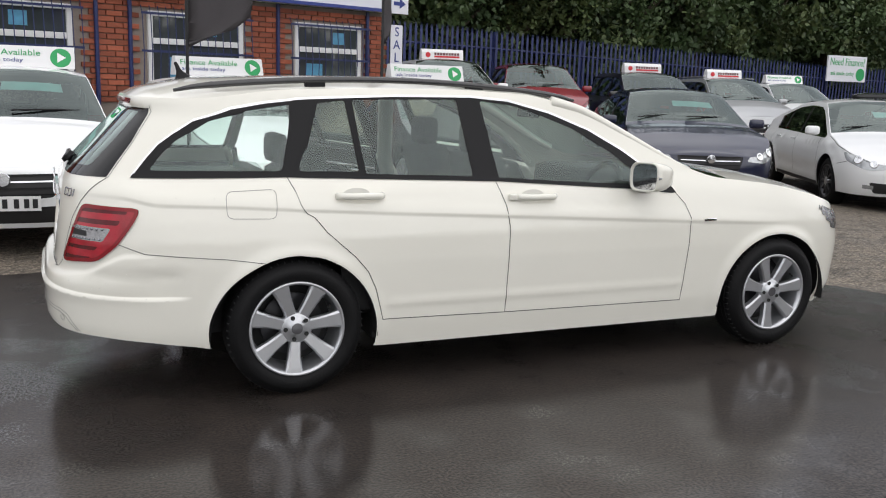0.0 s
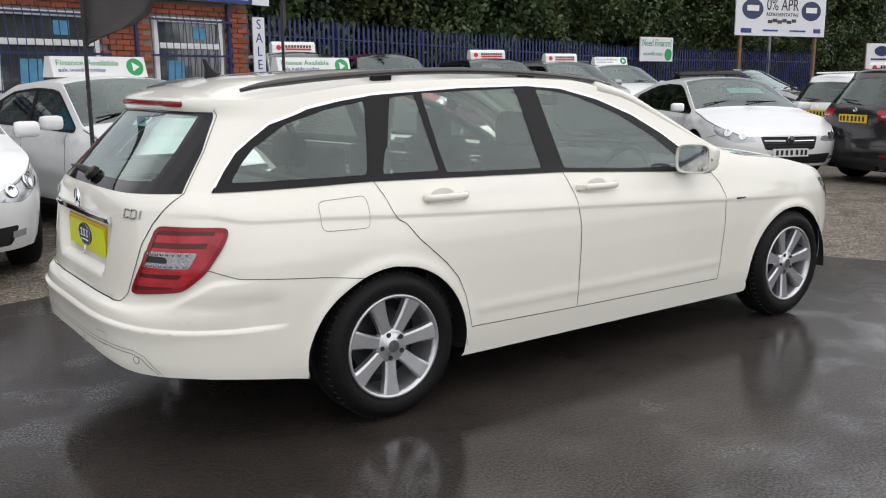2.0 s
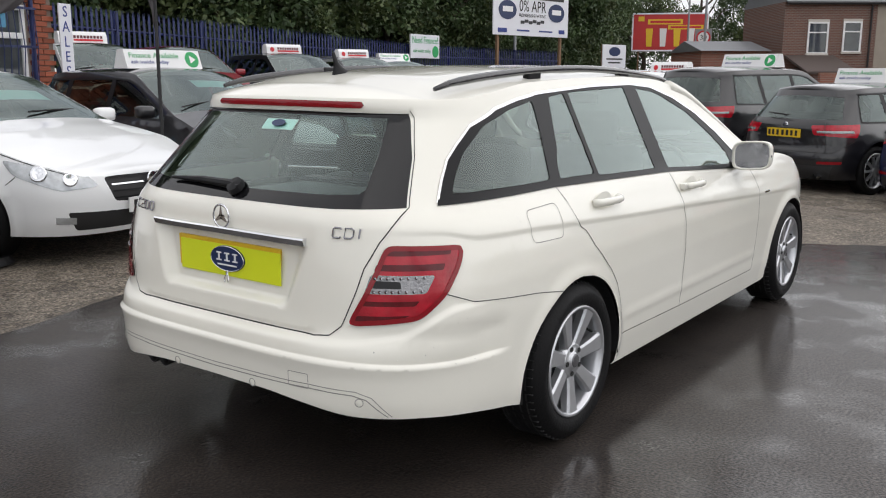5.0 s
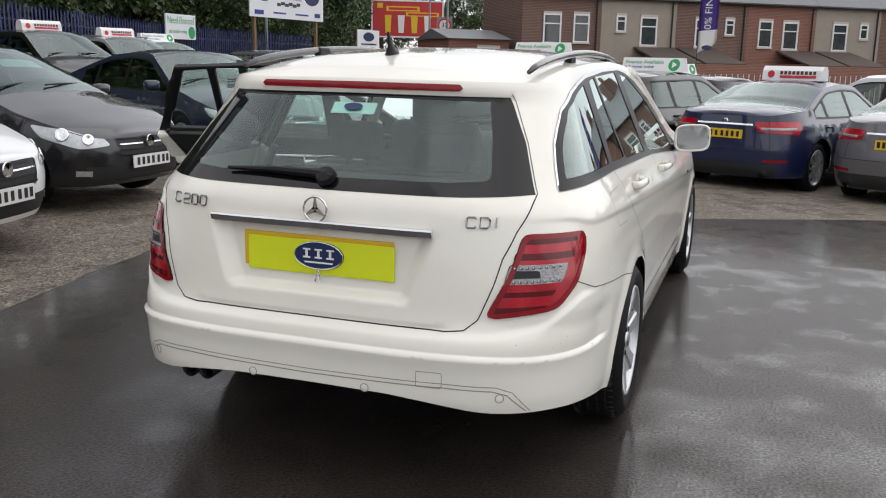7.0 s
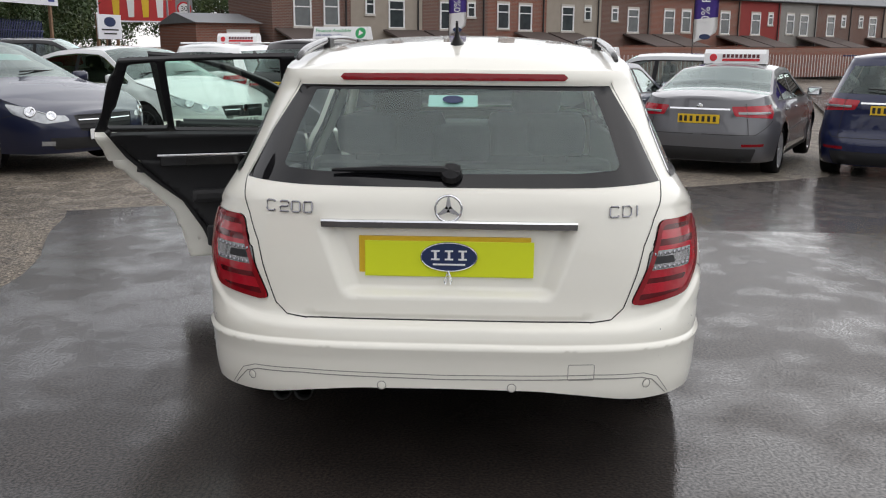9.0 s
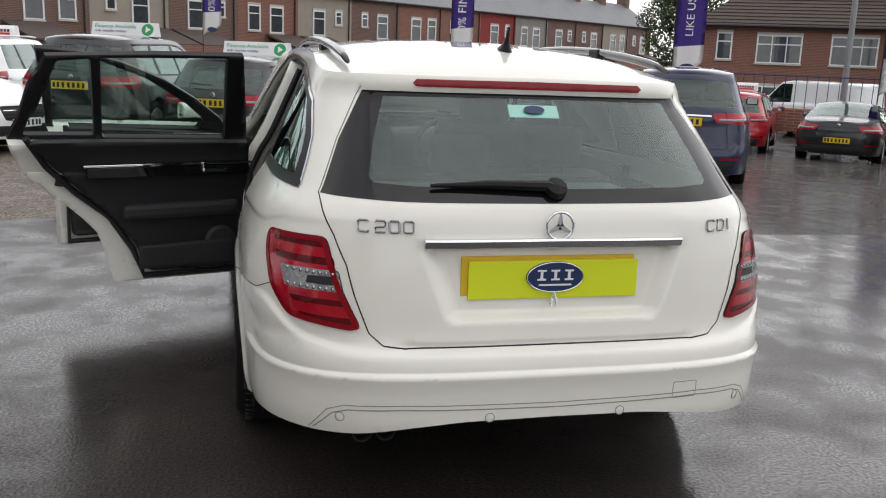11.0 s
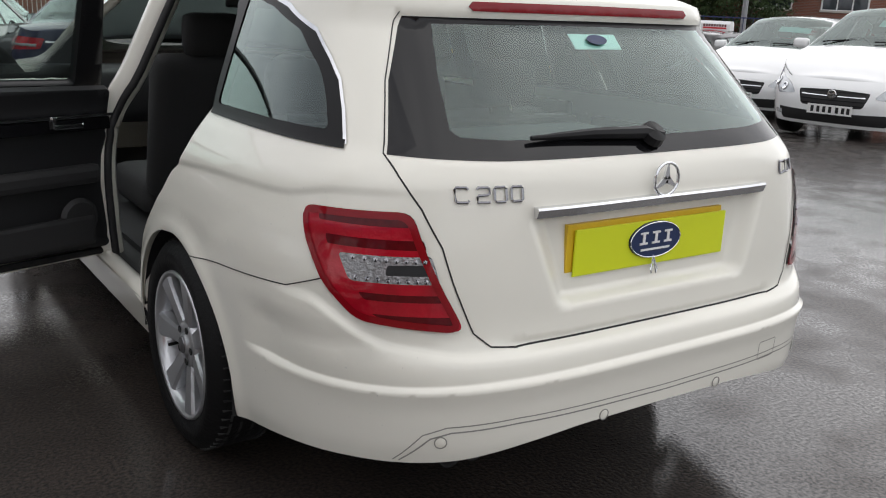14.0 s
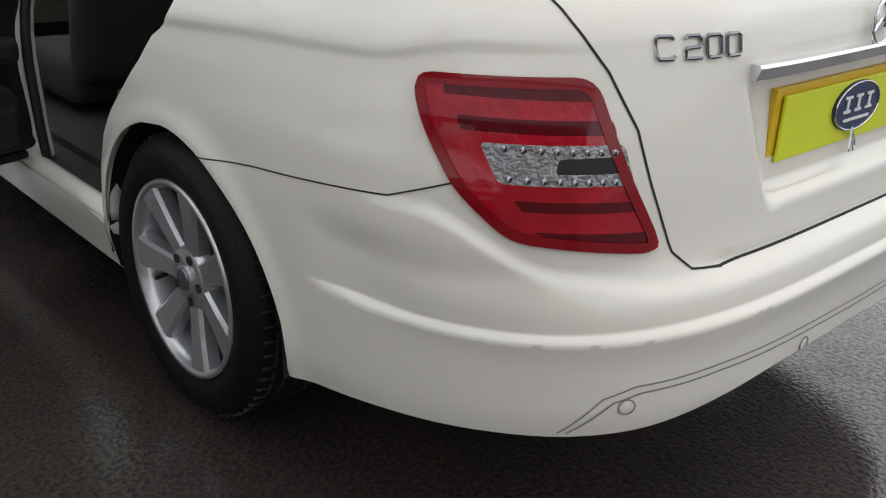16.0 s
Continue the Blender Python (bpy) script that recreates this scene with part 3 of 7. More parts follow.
for k in (-0.03, -0.02, -0.01, 0.0, 0.01, 0.02, 0.03, 0.04):
    RIDGES.append([(Wd(0.30 + (z - 0.655) / 0.207 * 0.075 + k, z), z) for z in np.linspace(0.63, 0.855, 16)])
for z in (0.630, 0.640, 0.648, 0.656, 0.664, 0.674, 0.854, 0.858, 0.862, 0.868):
    RIDGES.append([(u, z) for u in np.linspace(UC, Wd(0.30 + (z - 0.655) / 0.207 * 0.075, z), 16)])
for z in (0.535, 0.545, 0.553, 0.563, 0.584, 0.595):
    RIDGES.append([(u, z) for u in np.linspace(UC, Wd(0.43, z), 20)])
for dz in (-0.01, 0.0, 0.007, 0.013, 0.019, 0.026, 0.034):
    line = []
    for u in np.linspace(UC, X(-1.93, 0.6), 70):
        p = hull.place([u], [0.60])[0]
        line.append((float(u), float(shoulder(p[0], p[1])) + dz))
    RIDGES.append(line)
for cx in (-1.38, 1.38):
    for rr in (0.395, 0.41, 0.43, 0.455):
        RIDGES.append([(cx + rr * math.cos(a), 0.27 + rr * math.sin(a)) for a in np.linspace(0.25, math.pi - 0.25, 46)])
for dz in (-0.02, 0.0, 0.02):
    RIDGES.append([(u, 0.40 + dz) for u in np.linspace(-0.95, 0.72, 50)])
CARD_R = rounded([(-1.325, 0.985), (-1.265, 0.90), (-1.15, 0.78), (-1.01, 0.64), (-0.90, 0.50), (-0.855, 0.375), (-0.385, 0.365), (-0.375, 0.75), (-0.40, 0.972), (-0.9, 0.985)], 0.03)
CARD_F = rounded([(-0.275, 0.37), (0.67, 0.36), (0.70, 0.72), (0.63, 0.895), (0.40, 0.918), (-0.30, 0.960)], 0.03)
BUMPER = SEAM + [(-1.45, 0.60), (-1.45, 0.1), (UC - 0.1, 0.1)]
poly = lambda p: (lambda u, z: inside(p, u, z))
pieces = hull.cut(0.028, [DLO, QUARTER, FIXED, REARG, FRONTG, REAR_DOOR, FRONT_DOOR, FUEL, LAMP, CLEAR, CLEAR_CORE, BAND_TOP, BAND_UP, BAND_LOW, BAND_BOT, GATE, BACKLIGHT, PANE, BRAKE, BUMPER, CARD_R, CARD_F] + ARCHES, [
    ("hole", lambda u, z: inside(ARCHES[0], u, z) | inside(ARCHES[1], u, z)),
    ("core", poly(CLEAR_CORE)),
    ("clear", poly(CLEAR)),
    ("band_a", poly(BAND_TOP)), ("band_b", poly(BAND_UP)), ("band_c", poly(BAND_LOW)), ("band_d", poly(BAND_BOT)),
    ("lamp", poly(LAMP)),
    ("brake", poly(BRAKE)),
    ("pane", poly(PANE)),
    ("frit", poly(BACKLIGHT)),
    ("quarter", poly(QUARTER)),
    ("fixed", poly(FIXED)),
    ("rearg", poly(REARG)),
    ("frontg", poly(FRONTG)),
    ("trim_r", lambda u, z: inside(DLO, u, z) & inside(REAR_DOOR, u, z)),
    ("trim_f", lambda u, z: inside(DLO, u, z) & inside(FRONT_DOOR, u, z)),
    ("trim_q", lambda u, z: inside(DLO, u, z) & (u < -0.8)),
    ("trim_a", poly(DLO)),
    ("fuel", poly(FUEL)),
    ("rear_door", lambda u, z: inside(REAR_DOOR, u, z) & (z < 1.02)),
    ("front_door", lambda u, z: inside(FRONT_DOOR, u, z) & (z < 1.02)),
    ("gate", poly(GATE)),
    ("bumper", poly(BUMPER)),
    ("sill", lambda u, z: (np.abs(u) < 1.05) & (z < 0.312)),
    ("head", poly(HEAD)),
    ("fender", lambda u, z: (u > 0.72) & (z < 0.99)),
], RIDGES)

estate = thing("estate_car", "white estate car parked on wet asphalt with two doors open", "car")


def both(name, key, off, material, label="", **kw):
    return hull.mesh(name, pieces[key], (-1, 1), off, material, estate, label, **kw)


def one(name, key, side, off, material, parent, label="", **kw):
    return hull.mesh(name, pieces[key], (side,), off, material, parent, label, **kw)


body = both("body", "rest", 0, WHITE, "white painted body shell")
bumper = both("rear_bumper", "bumper", 0, WHITE, "white rear bumper with parking sensors")
gate = both("tailgate", "gate", 0, WHITE, "white tailgate with recessed plate panel")
for side in (-1, 1):
    one("front_wing", "fender", side, 0, WHITE, estate)
    one("headlight", "head", side, 0.004, CLEAR_LENS, estate, "clear headlight")
    lamp = one("tail_light", "lamp", side, 0.006, RED_LENS, estate, "glossy red tail light with clear band")
    for k in "abcd":
        one("dark_band", "band_" + k, side, 0.006, DARK_LENS, lamp)
    cu, cz = np.mean([p[0] for p in LAMP]), np.mean([p[1] for p in LAMP])
    hull.mesh("lamp_edge", hull.strip([(u + (cu - u) * 0.05, z + (cz - z) * 0.05) for u, z in LAMP], 0.016, 0, closed=True), (side,), 0.008, RED_EDGE, lamp)
    one("clear_band", "clear", side, 0.006, CLEAR_LENS, lamp, "clear ribbed indicator band")
    one("reverse_lens", "core", side, 0.006, DASH, lamp)
    one("quarter_glass", "quarter", side, -0.002, GLASS, estate)
    one("quarter_trim", "trim_q", side, 0.001, TRIM, estate)
    one("pillar_trim", "trim_a", side, 0.001, TRIM, estate)
    one("sill", "sill", side, 0, WHITE, estate)
# rows of small reflectors in the clear band
for side in (-1, 1):
    for zrow in (0.772, 0.730):
        for k in range(8):
            u = Wd(0.75 - 0.0165 * k, zrow)
            p = hull.place([u], [zrow], 0.006)[0]
            b = bmesh.new()
            bmesh.ops.create_icosphere(b, subdivisions=1, radius=0.006, matrix=Matrix.Translation((p[0], p[1] * side, p[2])))
            part("reflector", b, DARKENED_CHROME, [o for o in estate.children if o.name.startswith("tail_light")][0 if side < 0 else 1])
one("fuel_flap", "fuel", -1, 0, WHITE, estate)
one("fuel_panel", "fuel", 1, 0, WHITE, body)
backlight = both("rear_window", "frit", 0.001, FRIT, "black-bordered tinted rear window")
pane_ob = hull.mesh("pane", pieces["pane"], (-1, 1), 0.001, PRIV, backlight)
pane_ob.visible_shadow = False
both("high_brake_light", "brake", 0.004, RED_EDGE, "slim dark red high brake light")
for o in estate.children:
    if o.name.startswith("quarter_glass"):
        o.visible_shadow = False


# rain beads on the rear corners
rain = np.random.RandomState(11)
for side in (-1, 1):
    beads = bmesh.new()
    for _ in range(150):
        u, z = rain.uniform(X(-2.3, 0.6), -1.72), rain.uniform(0.40, 0.92)
        if inside(LAMP, np.array([u]), np.array([z]))[0]:
            continue
        p, nn = hull.place([u], [z])[0], hull.normals(np.array([u]), np.array([z]))[0]
        rad = rain.uniform(0.0009, 0.0023)
        q = Vector((nn[0], nn[1] * side, nn[2])).to_track_quat("Z", "Y").to_matrix().to_4x4()
        bmesh.ops.create_icosphere(beads, subdivisions=1, radius=rad, matrix=Matrix.Translation((p[0], p[1] * side, p[2])) @ q @ Matrix.Diagonal((1, 1, 0.5, 1)))
    tagged(part("rain_beads", beads, WATER, body, "clear rain beads", smooth=True), kind="stuff")


# doors: closed on the right, open on the left
def turned(hx, hy, deg):
    return pose(hx, hy, 0) @ pose(0, 0, 0, 0, 0, deg) @ pose(-hx, -hy, 0)


def handle_on(parent, x, z, side):
    u = x
    p = hull.place([u], [z])[0]
    bm = tube([(x - 0.115, p[1] + 0.004, z), (x - 0.095, p[1] + 0.026, z), (x - 0.03, p[1] + 0.036, z), (x + 0.05, p[1] + 0.036, z), (x + 0.085, p[1] + 0.028, z), (x + 0.105, p[1] + 0.004, z)], 0.014, 10, flat=1.15)
    if side < 0:
        bm.transform(Matrix.Diagonal((1, -1, 1, 1)))
        bmesh.ops.reverse_faces(bm, faces=bm.faces)
    part("door_handle", bm, WHITE, parent, smooth=True)
    cup = lathe([(0.0, 0.0), (0.045, 0.0012), (0.055, 0.004)], 20, Matrix.Translation((x - 0.02, (p[1] + 0.001) * side, z - 0.005)) @ pose(0, 0, 0, -90 * side) @ Matrix.Diagonal((1.3, 0.75, 0.3, 1)))
    part("handle_cup", cup, mat_cup, parent, smooth=True)


mat_cup = mat("shaded_recess_paint", (0.74, 0.73, 0.68), 0.4, coat=0.6)


def door(name, skin, trim, panes, side, hx, deg, label):
    thick = 0.0 if side < 0 else 0.075
    d = one(name, skin, side, 0, WHITE, estate, label, thick=0.07, inner=WHITE, rim=WHITE) if thick else one(name, skin, side, 0, WHITE, estate, label)
    tr = one("window_frame", trim, side, 0.001, TRIM, d, "black window frame", thick=0.03 if side > 0 else 0.0, inner=TRIM, rim=TRIM) if side > 0 else one("window_frame", trim, side, 0.001, TRIM, d)
    for k in panes:
        g = one("door_glass", k, side, -0.002 if side < 0 else -0.012, GLASS, d)
        g.visible_shadow = False
    if side > 0:
        d.matrix_world = turned(hx, 0.80, -deg)
    return d


rd = door("rear_door", "rear_door", "trim_r", ("fixed", "rearg"), -1, 0, 0, "closed white rear door")
fd = door("front_door", "front_door", "trim_f", ("frontg",), -1, 0, 0, "closed white front door")
rd_l = door("rear_door", "rear_door", "trim_r", ("fixed", "rearg"), 1, -0.34, 70, "open white rear door with black lining")
fd_l = door("front_door", "front_door", "trim_f", ("frontg",), 1, 0.74, 66, "open white front door with black lining")
handle_on(rd, -1.075, 0.905, -1)
handle_on(fd, -0.165, 0.885, -1)
handle_on(rd_l, -1.075, 0.905, 1)
handle_on(fd_l, -0.165, 0.885, 1)
# key cylinder beside the front handle
for d, s in ((fd, -1), (fd_l, 1)):
    p = hull.place([-0.30], [0.885])[0]
    part("lock_cap", boxes(((-0.30, (p[1] + 0.012) * s, 0.885), (0.04, 0.03, 0.03), 0, 0.008)), WHITE, d)


def lining(d, outline, y, arm, x_handle):
    """The door card inside an open left door."""
    v, f = pieces[outline[0]]
    c = v[f].mean(1)
    hull.mesh("door_card", (v, f[inside(outline[1], c[:, 0], c[:, 1])]), (1,), -0.10, DASH, d, "black moulded door lining", thick=0.022, inner=DASH, rim=DASH)
    x0, x1 = arm
    part("armrest", boxes((((x0 + x1) / 2 + 0.04, y - 0.045, 0.66), (x1 - x0 - 0.08, 0.05, 0.07), 0, 0.022)), BLACK_PLASTIC, d)
    part("trim_strip", boxes((((x0 + x1) / 2, y - 0.042, 0.865), (x1 - x0 + 0.15, 0.012, 0.012), 0, 0.003)), CHROME, d, "thin bright trim strip")
    part("wood_inlay", boxes((((x0 + x1) / 2, y - 0.038, 0.835), (x1 - x0 + 0.12, 0.010, 0.045), 0, 0.003)), FRIT, d)
    part("inner_handle", boxes(((x_handle, y - 0.052, 0.835), (0.11, 0.02, 0.02), 0, 0.006), ((x_handle - 0.05, y - 0.05, 0.85), (0.014, 0.02, 0.045), 0, 0.004)), CHROME, d, "chrome inner handle")
    part("map_pocket", boxes((((x0 + x1) / 2 + 0.06, y - 0.040, 0.455), (x1 - x0 - 0.17, 0.03, 0.11), 0, 0.014)), BLACK_PLASTIC, d)
    part("speaker", lathe([(0.0, 0.012), (0.06, 0.012), (0.075, 0.0)], 24, Matrix.Translation((x1 - 0.08, y - 0.036, 0.50)) @ pose(0, 0, 0, 90)), BLACK_PLASTIC, d)


lining(rd_l, ("rear_door", CARD_R), 0.745, (-1.05, -0.45), -0.56)
lining(fd_l, ("front_door", CARD_F), 0.745, (-0.2, 0.5), 0.42)
for d, pts in ((rd_l, [(-1.345, 0.99), (-1.262, 0.865), (-1.145, 0.747), (-1.005, 0.631), (-0.91, 0.479), (-0.865, 0.352), (-0.36, 0.342)]), (fd_l, [(-0.30, 0.96), (-0.29, 0.34), (0.71, 0.33), (0.74, 0.70)])):
    part("door_seal", tube([(x, float(hull.b(z)) - 0.085, z) for x, z in pts], 0.014, 8), BLACK_PLASTIC, d, "black rubber door seal")
part("latch", boxes(((-1.20, 0.80, 0.80), (0.05, 0.06, 0.05), 35, 0.008)), BLACK_PLASTIC, rd_l)
# a dark mouth behind the open doors: the door jambs and B pillar
def jamb(name, line, r, material, off, label=""):
    pts = []
    for (a, b), (c, d) in zip(line, line[1:]):
        for t in np.linspace(0, 1, 8)[:-1]:
            p = hull.place([a + (c - a) * t], [b + (d - b) * t], off)[0]
            pts.append((float(p[0]), float(p[1]), float(p[2])))
    part(name, tube(pts, r, 8), material, estate, label, smooth=True)


jamb("b_pillar", [(-0.36, 0.28), (-0.36, 0.75), (-0.37, 0.86), (-0.41, 0.97), (-0.47, 1.37)], 0.048, WHITE, -0.055, "white painted centre pillar")
jamb("pillar_seal", [(-0.43, 0.30), (-0.43, 0.75), (-0.44, 0.86), (-0.48, 0.97), (-0.54, 1.35)], 0.014, BLACK_PLASTIC, -0.055)
jamb("door_jamb", [(-1.415, 1.0), (-1.345, 0.865), (-1.25, 0.747), (-1.118, 0.631), (-1.02, 0.479), (-0.98, 0.31)], 0.022, WHITE, -0.026)
jamb("jamb_seal", [(-1.37, 1.0), (-1.30, 0.865), (-1.20, 0.747), (-1.07, 0.631), (-0.97, 0.479), (-0.93, 0.32)], 0.016, BLACK_PLASTIC, -0.06)
jamb("roof_jamb", [(-1.35, 1.33), (-0.84, 1.362), (-0.45, 1.367), (-0.24, 1.352), (-0.01, 1.297), (0.21, 1.214), (0.395, 1.114), (0.553, 1.006), (0.70, 0.88)], 0.022, WHITE, -0.026)
jamb("sill_step", [(-1.0, 0.315), (0.75, 0.315)], 0.03, WHITE, -0.035)
jamb("c_pillar_edge", [(-1.39, 1.0), (-1.29, 1.335)], 0.02, TRIM, -0.025)


# mirrors
def mirror(parent, side):
    """A shell that tapers forwards, open to the rear round an inset glass."""
    cx, cy, cz = 0.40, 0.925, 0.985
    shape = [(math.copysign(abs(math.cos(t)) ** 0.5, math.cos(t)), math.copysign(abs(math.sin(t)) ** 0.5, math.sin(t))) for t in np.linspace(0, 2 * math.pi, 29)[:-1]]
    rings = [(0.012, 0.86), (-0.004, 0.93), (0.002, 1.0), (0.03, 1.0), (0.075, 0.90), (0.115, 0.68), (0.135, 0.40)]
    bm = bmesh.new()
    rows = [[bm.verts.new((cx + dx + 0.018 * p, (cy + 0.097 * k * p + 0.006) * side, cz + 0.076 * k * q + 0.004 * p)) for p, q in shape] for dx, k in rings]
    for r0, r1 in zip(rows, rows[1:]):
        for i in range(28):
            bm.faces.new((r0[i], r0[(i + 1) % 28], r1[(i + 1) % 28], r1[i]))
    bm.faces.new(rows[-1])
    bmesh.ops.recalc_face_normals(bm, faces=bm.faces)
    h = part("mirror_housing", bm, WHITE, parent, "white door mirror", smooth=True)
    bm = bmesh.new()
    face = bm.faces.new([bm.verts.new((cx + 0.010 + 0.018 * p, (cy + 0.086 * p + 0.006) * side, cz + 0.067 * q + 0.004 * p)) for p, q in shape])
    bmesh.ops.solidify(bm, geom=[face], thickness=0.004)
    part("mirror_glass", bm, CHROME, h, "silvered mirror glass")
    part("mirror_foot", boxes(((cx + 0.085, 0.83 * side, cz - 0.058), (0.09, 0.10, 0.03), 0, 0.010)), TRIM, h)
    part("indicator", tube([(cx + 0.02, (cy + 0.099) * side, cz + 0.0), (cx + 0.07, (cy + 0.088) * side, cz + 0.004), (cx + 0.115, (cy + 0.05) * side, cz + 0.006)], 0.009, 8), CLEAR_LENS, h)


mirror(fd, -1)
mirror(fd_l, 1)

# seams and bright strips
for s in (-1, 1):
    if s < 0:
        for line in (REAR_DOOR[:11], FRONT_DOOR[-5:] + [FRONT_DOOR[0]]):
            hull.mesh("shut_line", hull.strip(line, 0.0036, 0), (s,), 0.0012, GAP, estate)
    hull.mesh("bumper_seam", hull.strip(SEAM[3:], 0.0028, 0), (s,), 0.0012, GAP, bumper)
    hull.mesh("gate_gap", hull.strip([p for p in GATE[1:-2]], 0.0038, 0), (s,), 0.0012, GAP, gate)
    hull.mesh("chrome_strip", hull.strip(DLO[:15], 0.011, 0), (s,), 0.004, CHROME, estate, "bright strip round the side windows")
    if s < 0:
        hull.mesh("belt_seal", hull.strip(DLO[14:] + DLO[:1], 0.018, 0), (s,), 0.005, TRIM, estate)
    else:
        hull.mesh("belt_seal", hull.strip([DLO[18], DLO[0]], 0.018, 0), (s,), 0.005, TRIM, estate)
    hull.mesh("groove", hull.strip([(UC, 0.398), (Wd(0.45, 0.40), 0.405), (Wd(0.60, 0.4), 0.398), (Wd(0.64, 0.38), 0.384), (Wd(0.69, 0.32), 0.325)], 0.0035, 0), (s,), 0.001, GROOVE, bumper)
    hull.mesh("groove", hull.strip([(UC, 0.412), (Wd(0.45, 0.415), 0.418), (Wd(0.61, 0.41), 0.411), (Wd(0.655, 0.39), 0.392), (Wd(0.70, 0.32), 0.325)], 0.0028, 0), (s,), 0.001, GROOVE, bumper)
    hull.mesh("rear_gap", hull.strip([(UC, 0.573), (Wd(0.44, 0.573), 0.573)], 0.0036, 0), (s,), 0.001, GAP, gate)
    for w in (0.20, 0.62):
        u = Wd(w, 0.375)
        p, nn = hull.place([u], [0.375])[0], hull.normals(np.array([u]), np.array([0.375]))[0]
        c = Vector((p[0], p[1] * s, p[2]))
        nv = Vector((nn[0], nn[1] * s, nn[2]))
        q = nv.to_track_quat("Z", "Y").to_matrix().to_4x4()
        sensor = part("parking_sensor", lathe([(0.0, 0.0015), (0.0115, 0.0015), (0.0125, 0.0008)], 18, Matrix.Translation(c) @ q), WHITE, bumper, smooth=True)
        part("ring", lathe([(0.0125, 0.0008), (0.0125, 0.0022), (0.0145, 0.0022), (0.0145, 0.0008)], 18, Matrix.Translation(c) @ q), GROOVE, sensor)
hull.mesh("fuel_gap", hull.strip(FUEL, 0.0026, 0, closed=True), (-1,), 0.0012, GROOVE, estate)
hull.mesh("tow_cover", hull.strip(rounded([(Wd(0.37, 0.44), 0.452), (Wd(0.45, 0.44), 0.452), (Wd(0.45, 0.40), 0.402), (Wd(0.37, 0.40), 0.402)], 0.006), 0.0022, 0, closed=True), (-1,), 0.0015, GROOVE, bumper)
for s in (-1, 1):
    hull.mesh("wing_badge", hull.strip([(0.85, 0.742), (0.93, 0.745)], 0.012, 0), (s,), 0.004, CHROME, estate)


# roof, screen and bonnet
ZMID = smooth_curve([(-2.1, 1.335), (-2.0, 1.352), (-1.746, 1.407), (-1.2, 1.438), (-0.6, 1.447), (-0.1, 1.425), (0.2, 1.36), (0.6, 1.185), (1.0, 1.02), (1.1, 0.99), (1.5, 0.955), (1.85, 0.89), (2.05, 0.80), (2.2, 0.70)], -2.4, 2.4, 0.04)


def cap_row(u, n=24):
    e = hull.place([u], [float(top_curve(u))])[0]
    zc = float(ZMID(e[0]))
    flat = min(1.0, float(e[1]) / 0.3)
    out = []
    for k in range(-n, n + 1):
        s = math.sin(math.pi / 2 * k / n)
        out.append((float(e[0]), float(e[1]) * s, float(e[2]) + (zc - float(e[2])) * flat * (1 - abs(s) ** 2.6)))
    return out


US = np.arange(hull.u0, hull.u1 + 0.014, 0.028)
US[-1] = hull.u1


def between(a, b):
    return [u for u in US if a <= u <= b]


def cap(rows, name, material, label=""):
    bm = bmesh.new()
    vs = [[bm.verts.new(p) for p in r] for r in rows]
    for a, b in zip(vs, vs[1:]):
        for i in range(len(a) - 1):
            bm.faces.new((a[i], a[i + 1], b[i + 1], b[i]))
    bmesh.ops.recalc_face_normals(bm, faces=bm.faces)
    if sum(f.normal.z for f in bm.faces) < 0:
        bmesh.ops.reverse_faces(bm, faces=bm.faces)
    return part(name, bm, material, estate, label, smooth=True)


U_END = min(US, key=lambda u: abs(u - X(-1.90, 1.33)))
last = cap_row(U_END)
lip = []
for k in range(-24, 25):
    s = math.sin(math.pi / 2 * k / 24)
    w = abs(s) * abs(last[-1][1])
    u = Wd(w, 1.32)
    p = hull.place([u], [float(top_curve(u))])[0]
    lip.append((float(p[0]), math.copysign(float(p[1]), s), float(p[2])))
blend = [[tuple(a[i] + (b[i] - a[i]) * t for i in range(2)) + (a[2] + (b[2] - a[2]) * t ** 1.6,) for a, b in zip(last, lip)] for t in (0.2, 0.4, 0.6, 0.8, 0.92, 1.0)]
cap(blend[::-1] + [last] + [cap_row(u) for u in between(U_END + 0.01, 0.12)], "roof", WHITE, "white roof panel")
screen = cap([cap_row(u) for u in between(0.09, 1.06)], "windscreen", GLASS)
screen.visible_shadow = False
cap([cap_row(u) for u in between(1.03, 9)], "bonnet", WHITE, "white bonnet")
for s in (-1, 1):
    pts = [Vector(cap_row(x)[-2 if s > 0 else 1]) + Vector((0, -0.012 * s, -0.006)) for x in np.arange(0.02, 0.90, 0.08)]
    part("a_pillar", tube(pts, 0.030, 10, taper=[1 - 0.055 * k for k in range(len(pts))]), WHITE, estate, smooth=True)
    pts = []
    for k in range(26):
        x = -1.86 + 2.05 * k / 25
        w = 0.548 + 0.012 * math.sin(math.pi * k / 25)
        z = 1.352 + 0.047 * (math.sin(math.pi * min(1, max(0, (k / 25)))) ** 0.55) + 0.028 * math.sin(math.pi * k / 25)
        pts.append((x, w * s, z))
    rail = part("roof_rail", tube(pts, 0.0155, 10, flat=1.0, taper=[0.5, 0.8] + [1.0] * 22 + [0.8, 0.5]), RAIL, estate, "dark satin roof rail", smooth=True)
    for x in (-1.22, -0.40):
        part("rail_foot", boxes(((x, 0.553 * s, 1.40), (0.10, 0.03, 0.06), 0, 0.01)), TRIM, rail)
